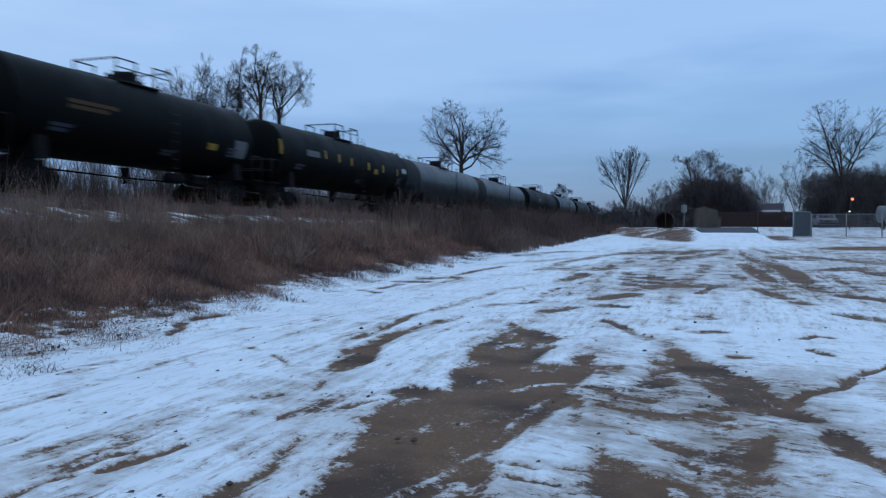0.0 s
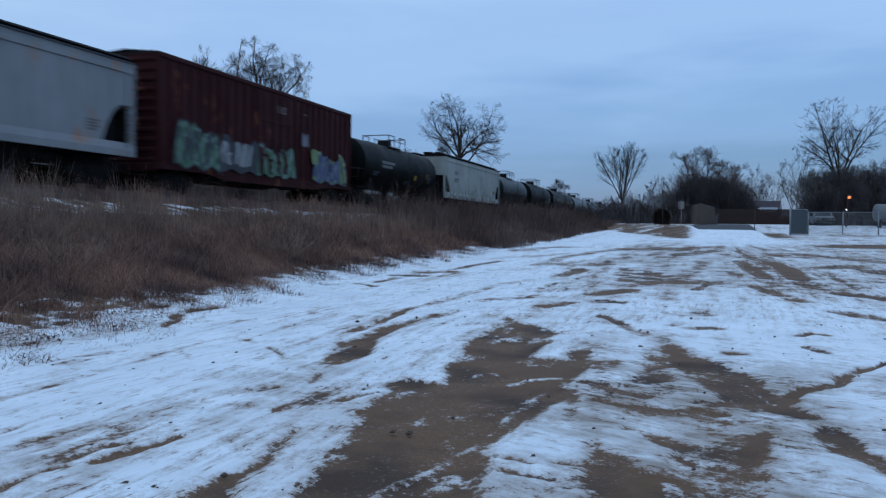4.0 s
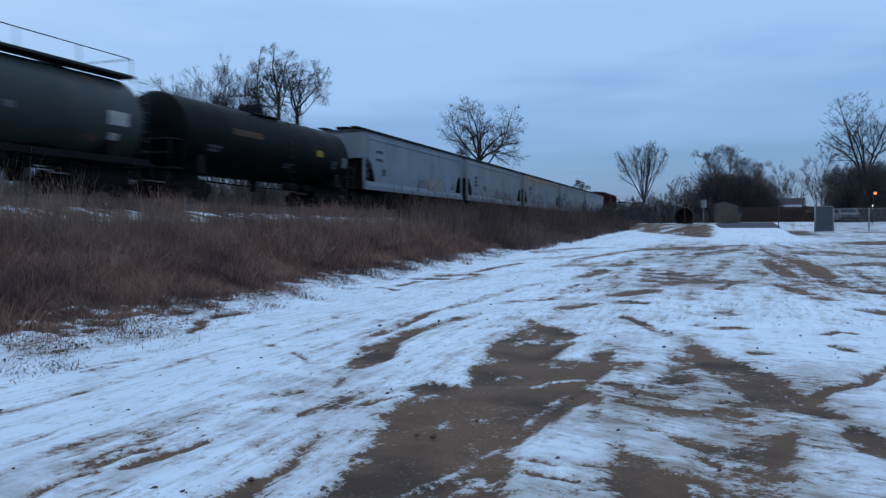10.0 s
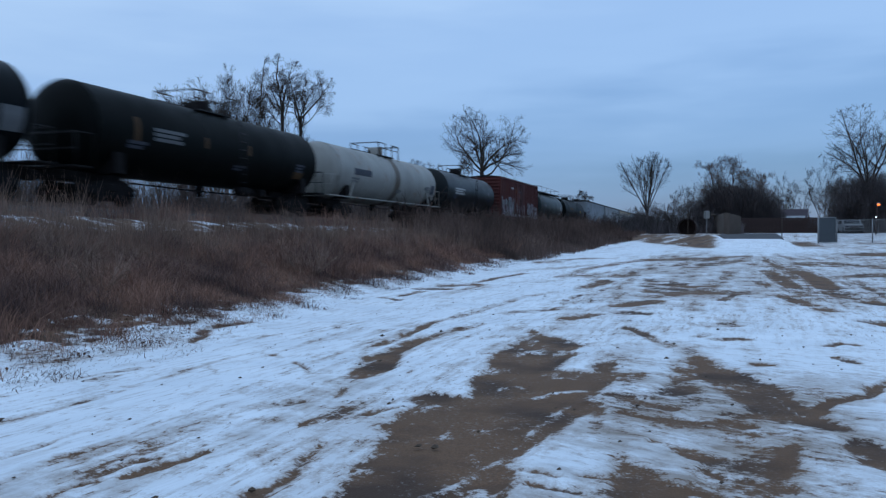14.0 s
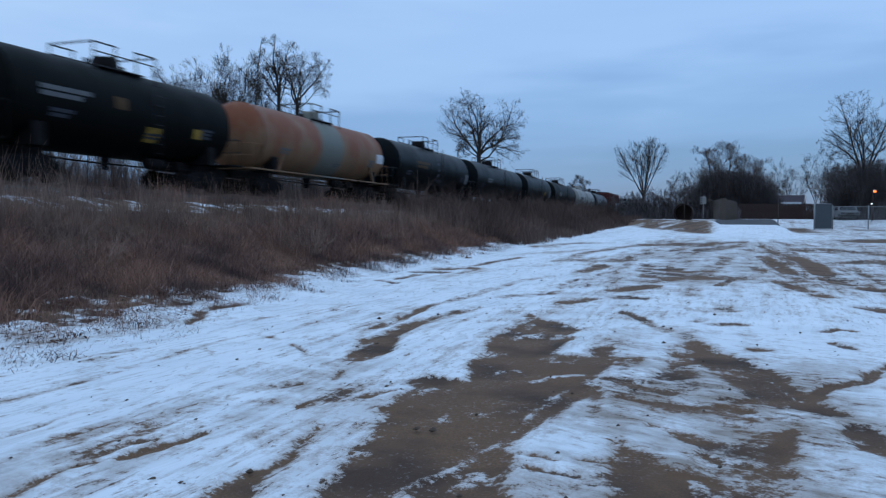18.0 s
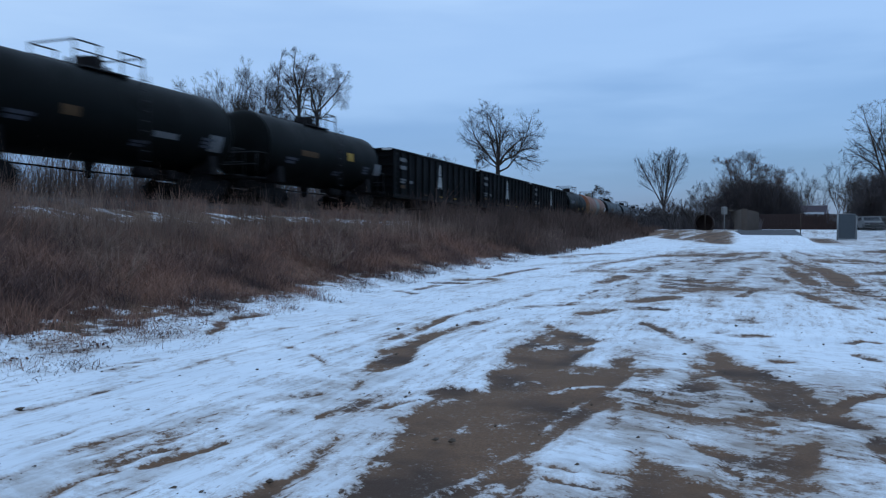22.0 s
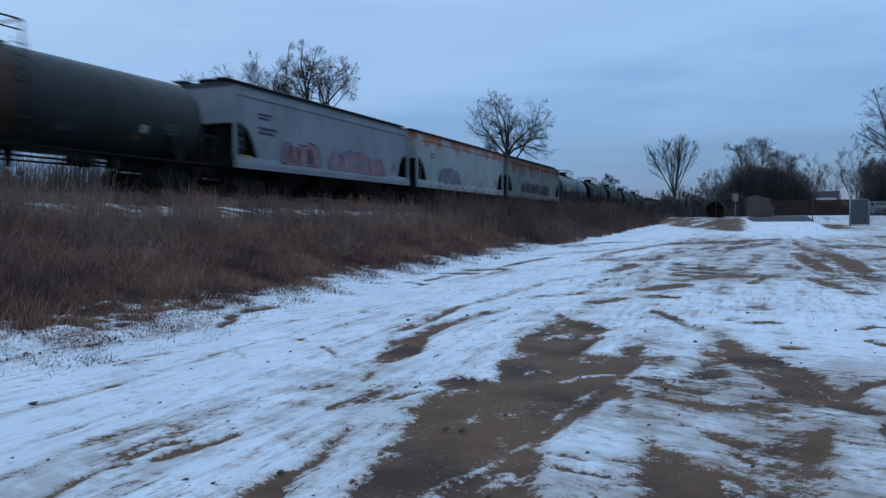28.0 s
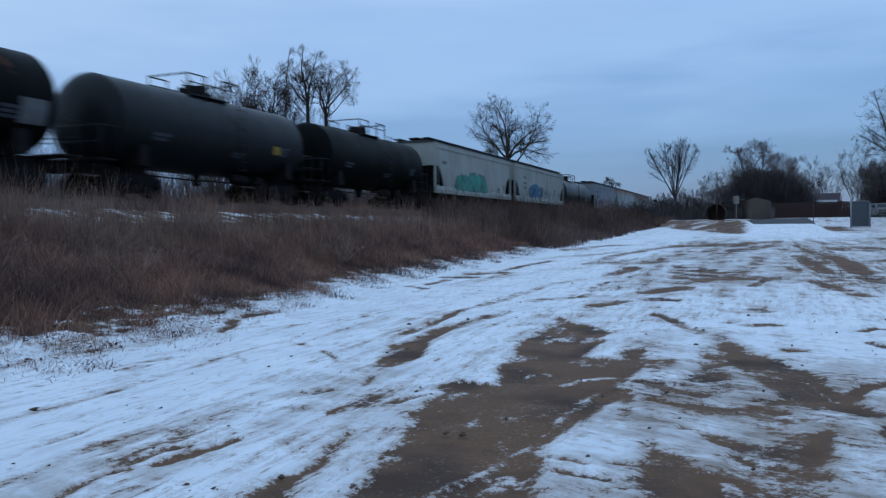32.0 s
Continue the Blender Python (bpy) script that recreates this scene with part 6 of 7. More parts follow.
def drum_hopper(index, L, label, body, top=4.1, r=1.5):
    """A round-bodied covered hopper with a walkway and rail along its whole roof."""
    car = car_root("hopper_car", label, L, index)
    zc, half = top - r, L / 2 - 0.7
    head = tank_head(r, 0.4)
    prof = [(-half + a, max(q, 0.002)) for a, q in head] + [(half - a, max(q, 0.002)) for a, q in head[::-1]]
    part("body", Shape().revolve(prof, "y", (0, 0, zc), 40), body, car)
    for x in (-0.68, 0.68):
        part("running_board", Shape().box(x - 0.33, x + 0.33, -half + 0.2, half - 0.1, top - 0.02, top + 0.08, 0.02), M_RAILING, car)
    guard_rail(car, -1.0, 1.0, -half + 0.4, half - 0.3, top + 0.05, top + 0.62, M_RAILING, 0.018, 6, False)
    for y in (-half * 0.55, 0, half * 0.55):
        part("roof_hatch", Shape().revolve([(top - 0.1, 0.42), (top + 0.2, 0.42), (top + 0.26, 0.36), (top + 0.26, 0.001)], "z", (0, y, 0), 18), body, car)
    for x in (-1, 1):
        part("side_sill", Shape().box(*sorted((x * 1.36, x * 1.48)), -half, half, 1.08, 1.3, 0.02), M_IRON, car)
    for q in (-1, 1):
        y = q * (L / 2 - 2.35)
        part("saddle", Shape().prism([(-1.4, 1.05), (1.4, 1.05), (1.36, 1.8), (1.1, 1.5), (0, 1.2), (-1.1, 1.5), (-1.36, 1.8)], y - 0.2, y + 0.2, "y"), M_IRON, car)
        lo, hi = sorted((q * (L / 2 - 0.5), q * (L / 2 - 3.2)))
        part("stub_sill", Shape().box(-0.36, 0.36, lo, hi, 0.78, 1.12, 0.03), M_IRON, car)
        lo, hi = sorted((q * (L / 2 - 0.4), q * (L / 2 - 1.2)))
        part("end_platform", Shape().box(-1.42, 1.42, lo, hi, 1.1, 1.17, 0.015), M_IRON, car)
        part("ladder", ladder_shape(2.9), body, car, at=pose(1.38, q * (half - 0.2), 1.15))
    for i in (-1, 1):
        s = Shape().revolve([(0.4, 0.3), (0.75, 0.4), (1.4, 1.25)], "z", (0, i * 2.0, 0), 18)
        part("hopper_bay", s, M_IRON, car)
    z = 2.55
    for y, zz, ww, h, m_ in ((-half + 2.6, 2.75, 1.2, 0.25, M_GREYMARK), (half - 1.5, 2.75, 0.9, 0.45, M_WHITE), (half - 1.6, 2.05, 0.4, 0.22, M_WHITE), (0.5, 2.5, 0.3, 0.2, M_GREYMARK)):
        part("marking", arc_patch(r, zc, y - ww / 2, y + ww / 2, zz - h, zz), m_, car)
    running_gear(car, L, 2.3)
    brake_gear(car, 0.5)
    return car


def tag_blob(car, y0, y1, z0, z1, material, seed, x=1.56, label="faded sprayed lettering in rounded shapes", rim=None):
    """Sprayed graffiti as an uneven sheet of paint, with a bumpy outline that reads as no word."""
    rng = random.Random(seed)
    n = 40
    ph = [rng.uniform(0, 6.28) for _ in range(4)]
    top, bot = [], []
    for i in range(n + 1):
        t = i / n
        k = 0.82 + 0.1 * math.sin(7 * t + ph[0]) + 0.12 * abs(math.sin(11 * t + ph[1])) - 0.07 * abs(math.sin(23 * t + ph[2])) ** 3
        k *= min(1, 9 * t + 0.4, 9 * (1 - t) + 0.4)
        y = y0 + (y1 - y0) * t
        top.append((y, z0 + (z1 - z0) * min(1, k)))
        bot.append((y, z0 + (z1 - z0) * 0.05 * (1 + math.sin(17 * t + ph[3]))))
    s = Shape()
    vs = [(x + d, *p) for d in (0.0, 0.005) for p in top + bot]
    m = n + 1
    fs = []
    for i in range(n):
        fs += [(2 * m + i, 2 * m + i + 1, 3 * m + i + 1, 3 * m + i), (i, m + i, m + i + 1, i + 1)]
        fs += [(i, i + 1, 2 * m + i + 1, 2 * m + i), (m + i, 3 * m + i, 3 * m + i + 1, m + i + 1)]
    fs += [(0, 2 * m, 3 * m, m), (n, m + n, 3 * m + n, 2 * m + n)]
    part("graffiti", s.add(vs, fs), material, car, label)
    if rim:
        c = ((y0 + y1) / 2, (z0 + z1) / 2)
        grown = Shape().add([(px - 0.006, c[0] + (py - c[0]) * (1 + 0.16 / (y1 - y0)), c[1] + (pz - c[1]) * (1 + 0.16 / (z1 - z0))) for px, py, pz in s.v], s.f)
        part("graffiti", grown, rim, car, "dark sprayed outline")


def sprayed_strokes(car, y0, y1, z0, z1, material, n, seed, x=1.57, w=0.3, label="fat slanting sprayed strokes"):
    """Slanting fat strokes with blunt ends, in no word's order."""
    rng = random.Random(seed)
    for i in range(n):
        y = y0 + (y1 - y0 - w) * (i + 0.5 * rng.random()) / n
        lean = rng.choice((-0.5, -0.25, 0.2, 0.45)) * (z1 - z0) * 0.5
        a, b = z0 + 0.12 * (z1 - z0) * rng.random(), z1 - 0.3 * (z1 - z0) * rng.random() ** 2
        k = w * rng.uniform(0.6, 1.25)
        top = min(max(y + lean, y0), y1 - k)
        m = 0.5 * (y + top) + rng.uniform(-0.12, 0.12)
        s = Shape().prism([(y, a), (y + k, a), (m + k * 1.15, 0.5 * (a + b)), (top + k, b), (top + 0.2 * k, b + 0.06), (top, b - 0.03), (m, 0.5 * (a + b))], x, x + 0.004)
        if rng.random() < 0.5:
            zc = a + (b - a) * rng.uniform(0.25, 0.8)
            s.prism([(m, zc), (m + 1.9 * k, zc + 0.07), (m + 1.9 * k, zc + 0.07 + 0.45 * w), (m, zc + 0.4 * w)], x, x + 0.0035)
        part("graffiti", s, material, car, label)

# ---- the train, from its head to its tail ----
P_BLACK = paint("black_tank_paint", (0.0052, 0.0063, 0.0060), 0.5, 0.0, 0.46, spec=0.045)
P_BLACK2 = paint("worn_black_paint", (0.0050, 0.0060, 0.0056), 0.6, 0.05, 0.46, spec=0.05)
P_BLUEBLACK = paint("blue_black_paint", (0.0048, 0.0068, 0.008), 0.5, 0.0, 0.36, spec=0.05)
P_DGREEN = paint("dark_green_grey_paint", (0.0120, 0.0150, 0.0145), 0.5, 0.05, 0.36, spec=0.10)
P_GREY = paint("grey_tank_paint", (0.034, 0.041, 0.042), 0.5, 0.05, 0.36, spec=0.22)
P_DGREY = paint("dark_grey_paint", (0.0110, 0.0142, 0.0162), 0.5, 0.0, 0.36, spec=0.13)
P_GREEN = paint("grey_green_paint", (0.036, 0.047, 0.046), 0.5, 0.05, 0.4, spec=0.15)
P_WHITE = paint("dirty_white_tank_paint", (0.32, 0.315, 0.29), 0.45, 0.06, 0.5, band=(0.5, 0.42, (0.10, 0.075, 0.055)))
P_ORANGE = paint("orange_rust_paint", (0.27, 0.155, 0.085), 0.6, 0.93, 0.5, band=(0.1, 1.4, (0.165, 0.165, 0.14)), high_rust=0.35, rust_col=(0.20, 0.062, 0.027), fade=0.26)
P_RUSTBAND = paint("grey_paint_rust_band", (0.024, 0.030, 0.029), 0.5, 0.02, 0.36, spec=0.18, band=(-1.3, 0.5, (0.055, 0.026, 0.017)))
P_HOP_WHITE = paint("off_white_hopper_paint", (0.345, 0.365, 0.335), 0.45, 0.0, 0.55)
P_HOP_GREY = paint("grey_hopper_paint", (0.25, 0.265, 0.275), 0.45, 0.0, 0.55)
P_HOP_SPOT = paint("grey_hopper_paint_rusty", (0.26, 0.275, 0.29), 0.4, 0.12, 0.55, rust_col=(0.32, 0.14, 0.06))
P_HOP_TAN = paint("grey_hopper_paint_tan", (0.25, 0.265, 0.27), 0.4, 0.0, 0.55, high_rust=0.8, rust_col=(0.30, 0.20, 0.10), fade=0.25)
P_HOP_BLUE = paint("blue_grey_hopper_paint", (0.225, 0.255, 0.285), 0.4, 0.0, 0.55)
P_HOP_RUST = paint("teal_white_paint_rust_top", (0.175, 0.215, 0.205), 0.6, 0.47, 0.6, high_rust=0.6, rust_col=(0.125, 0.047, 0.027), fade=0.24)
P_HOP_EDGE = paint("pale_paint_rust_edge", (0.32, 0.36, 0.365), 0.45, -0.08, 0.6, high_rust=0.8, rust_col=(0.27, 0.10, 0.045))
P_RED = paint("oxide_red_paint", (0.050, 0.0135, 0.0145), 0.45, 0.02, 0.6)
P_RED2 = paint("faded_red_paint", (0.092, 0.023, 0.020), 0.5, 0.05, 0.6)
P_COAL = paint("coal_black_paint", (0.0048, 0.0054, 0.006), 0.4, 0.0, 0.55)
# dark grey for the roofs and their edges
P_ROOF = surface("dark_grey_roof", (0.05, 0.053, 0.06), 0.7, 0.35, 2.0)
P_RUSTROOF = surface("rusty_roof", (0.16, 0.06, 0.03), 0.8, 0.4, 2.0)
G_BLUE = spray("graffiti_blue_lime", (0.025, 0.04, 0.13), (0.10, 0.13, 0.20), (0.012, 0.016, 0.05), (0.14, 0.20, 0.08))
G_GREEN = spray("graffiti_green_white", (0.03, 0.10, 0.045), (0.06, 0.15, 0.08), (0.02, 0.03, 0.035), (0.12, 0.20, 0.17))
G_YELLOW = spray("graffiti_yellow_purple", (0.30, 0.30, 0.14), (0.13, 0.12, 0.20), (0.36, 0.34, 0.20), (0.10, 0.22, 0.24))
G_PALE = spray("graffiti_pale_pink", (0.20, 0.155, 0.175), (0.27, 0.23, 0.255), (0.10, 0.045, 0.05), (0.15, 0.175, 0.17))
G_RED = spray("graffiti_red_pink", (0.24, 0.06, 0.07), (0.22, 0.10, 0.13), (0.08, 0.13, 0.19), (0.29, 0.15, 0.17))
G_PURPLE = spray("graffiti_dusky_purple", (0.115, 0.105, 0.13), (0.19, 0.175, 0.19), (0.075, 0.075, 0.095))
G_SKY = spray("graffiti_sky_blue", (0.035, 0.20, 0.36), (0.02, 0.10, 0.20), (0.06, 0.27, 0.42), (0.012, 0.03, 0.05))
G_INK = spray("graffiti_ink", (0.022, 0.024, 0.03), (0.035, 0.03, 0.04), (0.014, 0.015, 0.02))
G_CHALK = spray("graffiti_chalk", (0.27, 0.28, 0.29), (0.20, 0.21, 0.23), (0.33, 0.33, 0.33))
G_LIME = spray("graffiti_lime", (0.17, 0.25, 0.10), (0.25, 0.30, 0.17), (0.13, 0.20, 0.09))
G_HAZE = spray("graffiti_haze_blue", (0.06, 0.075, 0.15), (0.03, 0.04, 0.10), (0.13, 0.16, 0.22))
G_MINT = spray("graffiti_mint", (0.035, 0.22, 0.18), (0.025, 0.16, 0.135), (0.06, 0.27, 0.225))
G_TEAL = spray("graffiti_teal", (0.016, 0.20, 0.155), (0.012, 0.13, 0.11), (0.03, 0.26, 0.20))
G_MAROON = spray("graffiti_maroon", (0.075, 0.03, 0.034), (0.045, 0.02, 0.024))
G_GREY = spray("graffiti_grey", (0.15, 0.16, 0.19), (0.24, 0.25, 0.27), (0.11, 0.12, 0.16))
G_TAN = spray("graffiti_tan", (0.21, 0.175, 0.15), (0.205, 0.20, 0.20), (0.24, 0.195, 0.165))

# rear ends of the cars at the start, in units of the distance to their sides
ENDS = (8.5, 7.6, 6.7, 5.768, 4.677, 3.643, 2.676, 1.639, 0.815, 0.10, -0.944, -1.774, -2.751, -3.767, -4.796, -5.82, -6.842, -7.914, -8.757, -9.511, -10.41, -11.222, -12.136, -13.043, -13.811,
        -14.776, -15.676, -16.50, -17.15, -18.044, -18.904, -19.821, -20.558, -21.324, -22.053, -22.828, -23.61, -24.631, -25.636, -26.658, -27.508, -28.519, -29.54, -30.298, -31.023, -31.78)
CARS = []


HOPPERS, BOXES, GONDOLAS, DRUMS = (2, 5, 6, 7, 8, 9, 29, 30, 31, 33, 34), (4, 12), (21, 22, 23), (11,)


def buffer(k):
    """Where car k meets the car behind it, in metres ahead of the bare end."""
    b = k + 1
    if b in HOPPERS:
        return 0.0 if k in HOPPERS else 0.62
    if b in BOXES:
        return 0.75
    if b in GONDOLAS:
        return 0.2 if k in GONDOLAS else 0.55
    if b in DRUMS:
        return 0.7
    return 1.15 if k in HOPPERS + BOXES + GONDOLAS + DRUMS else 1.53


def span(k):
    """Length of car k and its middle at the start."""
    a, b = ENDS[k + 7] * SIDE + buffer(k - 1), ENDS[k + 8] * SIDE + buffer(k)
    return a - b, (a + b) / 2


def join(k, make, label, *a, **kw):
    L, y = span(k)
    car = make(k, L, label, *a, **kw)
    car.matrix_basis = pose(TX, y, RAIL)
    CARS.append((car, y))
    return car, L


TEXT = (-2.6, 2.95, 1.7, 0.42, M_GREYMARK, 2)


def build_train():
    W = M_WHITE
    for k in (-7, -6):
        join(k, tank_car, "black tank car with a railed platform", P_BLACK2)
    join(-5, tank_car, "grey tank car with a railed platform", P_DGREY)
    join(-4, tank_car, "dark tank car with a railed top platform", P_BLACK2, marks=(TEXT,))
    join(-3, tank_car, "weathered grey tank car with a railed platform", P_GREY, top=4.0)
    join(-2, tank_car, "weathered grey tank car with faded lettering", P_GREY, top=4.05, marks=(TEXT,))
    car, L = join(-1, tank_car, "black tank car with a row of short yellow marks", P_BLACK, top=4.2,
                  marks=((-L_(-1, 0.44), 3.2, 0.2, 0.7, M_YELLOW), (-5.2, 2.95, 1.4, 0.3, M_GREYMARK), (-3.8, 3.1, 0.22, 0.42, M_YELLOW), (-2.2, 3.05, 0.22, 0.42, M_YELLOW), (-0.6, 3.0, 0.22, 0.42, M_YELLOW), (1.8, 2.95, 0.25, 0.42, M_YELLOW), (2.9, 2.65, 0.5, 0.3, M_YELLOW), (4.0, 2.95, 0.25, 0.42, M_YELLOW), (6.4, 2.9, 0.22, 0.42, M_YELLOW), (7.6, 3.0, 0.8, 0.3, W)))
    join(0, tank_car, "black tank car with faded orange lettering", P_BLACK, top=4.25, marks=((-3.2, 3.0, 2.2, 0.36, M_ORANGE, 2), (3.4, 2.4, 0.6, 0.25, M_YELLOW), (5.4, 2.7, 0.9, 0.7, M_GREYMARK)))
    join(1, tank_car, "dark green-grey tank car with faint marks", P_DGREEN, top=4.2, marks=((-1.5, 2.9, 1.4, 0.3, M_DARKMARK), (3.6, 2.3, 0.5, 0.25, M_ORANGE)))
    car, L = join(2, hopper_car, "off-white covered hopper car with dark roof walkways", P_HOP_WHITE, marks=((-5.6, 3.3, 1.0, 0.3, M_GREYMARK, 2), (-5.5, 2.75, 1.3, 0.35, M_GREYMARK, 2), (6.5, 2.3, 0.7, 0.35, M_YELLOW)))
    join(3, tank_car, "black tank car with white lettering bars", P_BLACK, marks=((-2.9, 2.9, 2.2, 0.5, M_GREYMARK, 2), (2.2, 2.35, 0.4, 0.3, M_YELLOW), (4.6, 2.6, 0.9, 0.35, M_ORANGE)))
    car, L = join(4, box_car, "tall dark red boxcar with green and blue graffiti", P_RED, top=5.15, floor=0.98, roof=P_ROOF, marks=((0.6, 4.35, 0.9, 0.35, W, 3), (2.9, 4.3, 0.2, 0.05, W)))
    tag_blob(car, 3.6, 7.6, 1.0, 2.6, G_BLUE, 1, label="blue and lime graffiti along the lower side")
    sprayed_strokes(car, 4.0, 7.0, 1.05, 2.45, G_HAZE, 5, 1, x=1.567, w=0.36, label="hazy blue fat graffiti strokes")
    sprayed_strokes(car, 6.6, 7.7, 1.05, 2.7, G_LIME, 2, 2, x=1.573, w=0.4, label="lime green graffiti strokes")
    sprayed_strokes(car, 3.5, 4.4, 1.9, 2.75, G_LIME, 2, 3, x=1.573, w=0.35, label="lime green graffiti strokes")
    tag_blob(car, -7.5, -4.6, 1.0, 2.75, G_GREEN, 2, label="green graffiti along the lower side", rim=G_INK)
    sprayed_strokes(car, -7.3, -4.9, 1.15, 2.5, G_INK, 4, 5, x=1.567, w=0.22, label="black graffiti outlines")
    tag_blob(car, -4.6, -0.9, 1.0, 2.6, G_INK, 3, label="black graffiti panel with pale letters")
    sprayed_strokes(car, -4.4, -1.9, 1.3, 2.3, G_CHALK, 6, 4, x=1.567, w=0.26, label="chalky white graffiti strokes")
    tag_blob(car, -1.7, 1.7, 1.0, 2.5, G_GREEN, 13, x=1.58, label="mint and white graffiti across the door")
    sprayed_strokes(car, -1.6, 1.6, 1.1, 2.3, P_RED, 4, 14, x=1.587, w=0.3, label="dark red gaps between graffiti shapes")
    tag_blob(car, 2.4, 3.1, 2.7, 3.4, G_PURPLE, 4, label="small pale graffiti tag")
    car, L = join(5, hopper_car, "grey covered hopper car with orange rust spots", P_HOP_SPOT, roof=P_ROOF, marks=((-6.0, 3.2, 0.9, 0.3, M_GREYMARK, 2), (-6.0, 2.7, 0.9, 0.4, M_GREYMARK, 2)))
    tag_blob(car, -3.5, -0.8, 1.5, 2.3, G_GREY, 5)
    tag_blob(car, 0.8, 3.2, 1.5, 2.5, G_PURPLE, 6)
    car, L = join(6, hopper_car, "grey covered hopper car with purple and yellow graffiti", P_HOP_GREY, roof=P_ROOF, marks=((-6.2, 3.3, 1.3, 0.4, M_DARKMARK, 2), (-6.2, 2.8, 1.3, 0.4, M_DARKMARK, 2)))
    tag_blob(car, -5.6, -1.6, 1.5, 2.7, G_PURPLE, 7)
    tag_blob(car, 2.8, 5.6, 1.45, 2.95, G_YELLOW, 8, label="yellow and teal graffiti character shape")
    car, L = join(7, hopper_car, "grey covered hopper car with tan rust stains under the roof", P_HOP_TAN, roof=P_ROOF, marks=((-6.1, 3.2, 1.2, 0.4, M_DARKMARK, 2), (-6.0, 2.7, 1.0, 0.4, M_GREYMARK, 2)))
    tag_blob(car, -5.0, -0.6, 1.6, 2.7, G_GREY, 9, label="faint grey looping graffiti")
    car, L = join(8, hopper_car, "plain grey covered hopper car with dark panels", P_HOP_GREY, roof=P_ROOF, marks=((-6.3, 3.1, 0.9, 0.9, M_DARKMARK, 3), (-3.9, 2.5, 1.0, 0.7, M_GREYMARK)))
    sprayed_strokes(car, -1.2, 5.6, 1.5, 2.2, G_TAN, 13, 10, x=1.562, w=0.34, label="worn tan graffiti strokes")
    sprayed_strokes(car, -1.2, 5.4, 1.5, 2.3, G_GREY, 9, 11, x=1.567, w=0.12, label="thin grey graffiti strokes")
    car, L = join(9, hopper_car, "pale grey covered hopper car with tan graffiti", P_HOP_BLUE, roof=P_ROOF, marks=((-6.6, 3.4, 0.9, 0.25, M_DARKMARK), (-6.6, 2.95, 1.0, 0.25, M_DARKMARK), (-6.0, 2.4, 0.5, 0.6, M_DARKMARK), (6.4, 1.95, 0.3, 0.3, M_DARKMARK)))
    tag_blob(car, -0.4, 1.3, 1.6, 2.2, G_PURPLE, 11)
    tag_blob(car, 1.3, 4.2, 1.5, 2.5, G_TAN, 12, label="tan graffiti block")
    join(10, tank_car, "black tank car with a line of orange lettering", P_BLACK, top=4.1, marks=((-2.6, 3.0, 2.2, 0.26, M_ORANGE), (3.6, 2.75, 0.6, 0.3, M_YELLOW), (6.3, 2.6, 0.6, 0.5, M_GREYMARK)))
    join(11, drum_hopper, "grey-green round-bodied hopper car with a railed roof walkway", P_GREEN)
    car, L = join(12, box_car, "faded red boxcar with tall pale graffiti", P_RED2, top=4.55, roof=P_ROOF, marks=((-3.2, 3.7, 1.0, 0.2, W), (-0.4, 3.6, 1.4, 0.3, M_GREYMARK, 2)))
    sprayed_strokes(car, -7.2, -2.2, 1.05, 2.75, G_PALE, 7, 6, x=1.562, w=0.5, label="pale pink graffiti letter strokes")
    sprayed_strokes(car, -6.9, -2.6, 1.1, 2.5, G_INK, 6, 31, x=1.567, w=0.13, label="dark graffiti outlines")
    sprayed_strokes(car, -2.0, 2.0, 1.1, 2.3, G_PALE, 4, 14, x=1.583, w=0.22, label="thin pale graffiti strokes on the door")
    sprayed_strokes(car, 2.4, 7.0, 1.05, 2.5, G_PALE, 7, 7, x=1.562, w=0.5, label="pale pink graffiti letter strokes")
    sprayed_strokes(car, 2.6, 6.8, 1.1, 2.3, G_INK, 5, 33, x=1.567, w=0.13, label="dark graffiti outlines")
    tag_blob(car, -7.3, 7.1, 1.0, 1.3, G_PALE, 15, label="pale strip of graffiti along the sill")
    join(13, tank_car, "blue-black tank car with white lettering bars", P_DGREY, top=4.0, marks=((-3.2, 2.7, 2.3, 0.5, W, 3), (4.2, 2.8, 0.5, 0.3, M_GREYMARK)))
    join(14, tank_car, "dirty white tank car with a brown spill stain", P_WHITE, top=4.0, sill=P_WHITE, side_rail=True, dome=0.45, offset=0.4, marks=((-4.4, 2.7, 2.2, 0.35, M_DARKMARK), (5.2, 2.35, 0.25, 0.25, M_DARKMARK), (6.5, 2.5, 0.7, 0.6, M_DARKMARK)))
    join(15, tank_car, "long black tank car with orange marks", P_BLACK, top=4.05, marks=((-5.3, 3.0, 0.25, 0.9, M_ORANGE), (-3.6, 2.75, 1.7, 0.5, M_GREYMARK, 3), (-1.5, 2.75, 0.2, 0.4, M_ORANGE), (1.4, 2.75, 0.2, 0.4, M_ORANGE), (5.6, 2.0, 0.8, 0.3, M_ORANGE)))
    join(16, tank_car, "dark tank car with one yellow placard", P_BLUEBLACK, top=4.1, marks=((2.6, 2.4, 0.8, 0.35, M_YELLOW), (5.2, 2.6, 0.8, 0.7, M_GREYMARK)))
    join(17, tank_car, "dark tank car with a raised mid band", P_BLUEBLACK, top=4.1, marks=((-3.8, 2.7, 1.5, 0.4, M_GREYMARK, 2), (-0.2, 3.3, 0.5, 2.2, M_DARKMARK)))
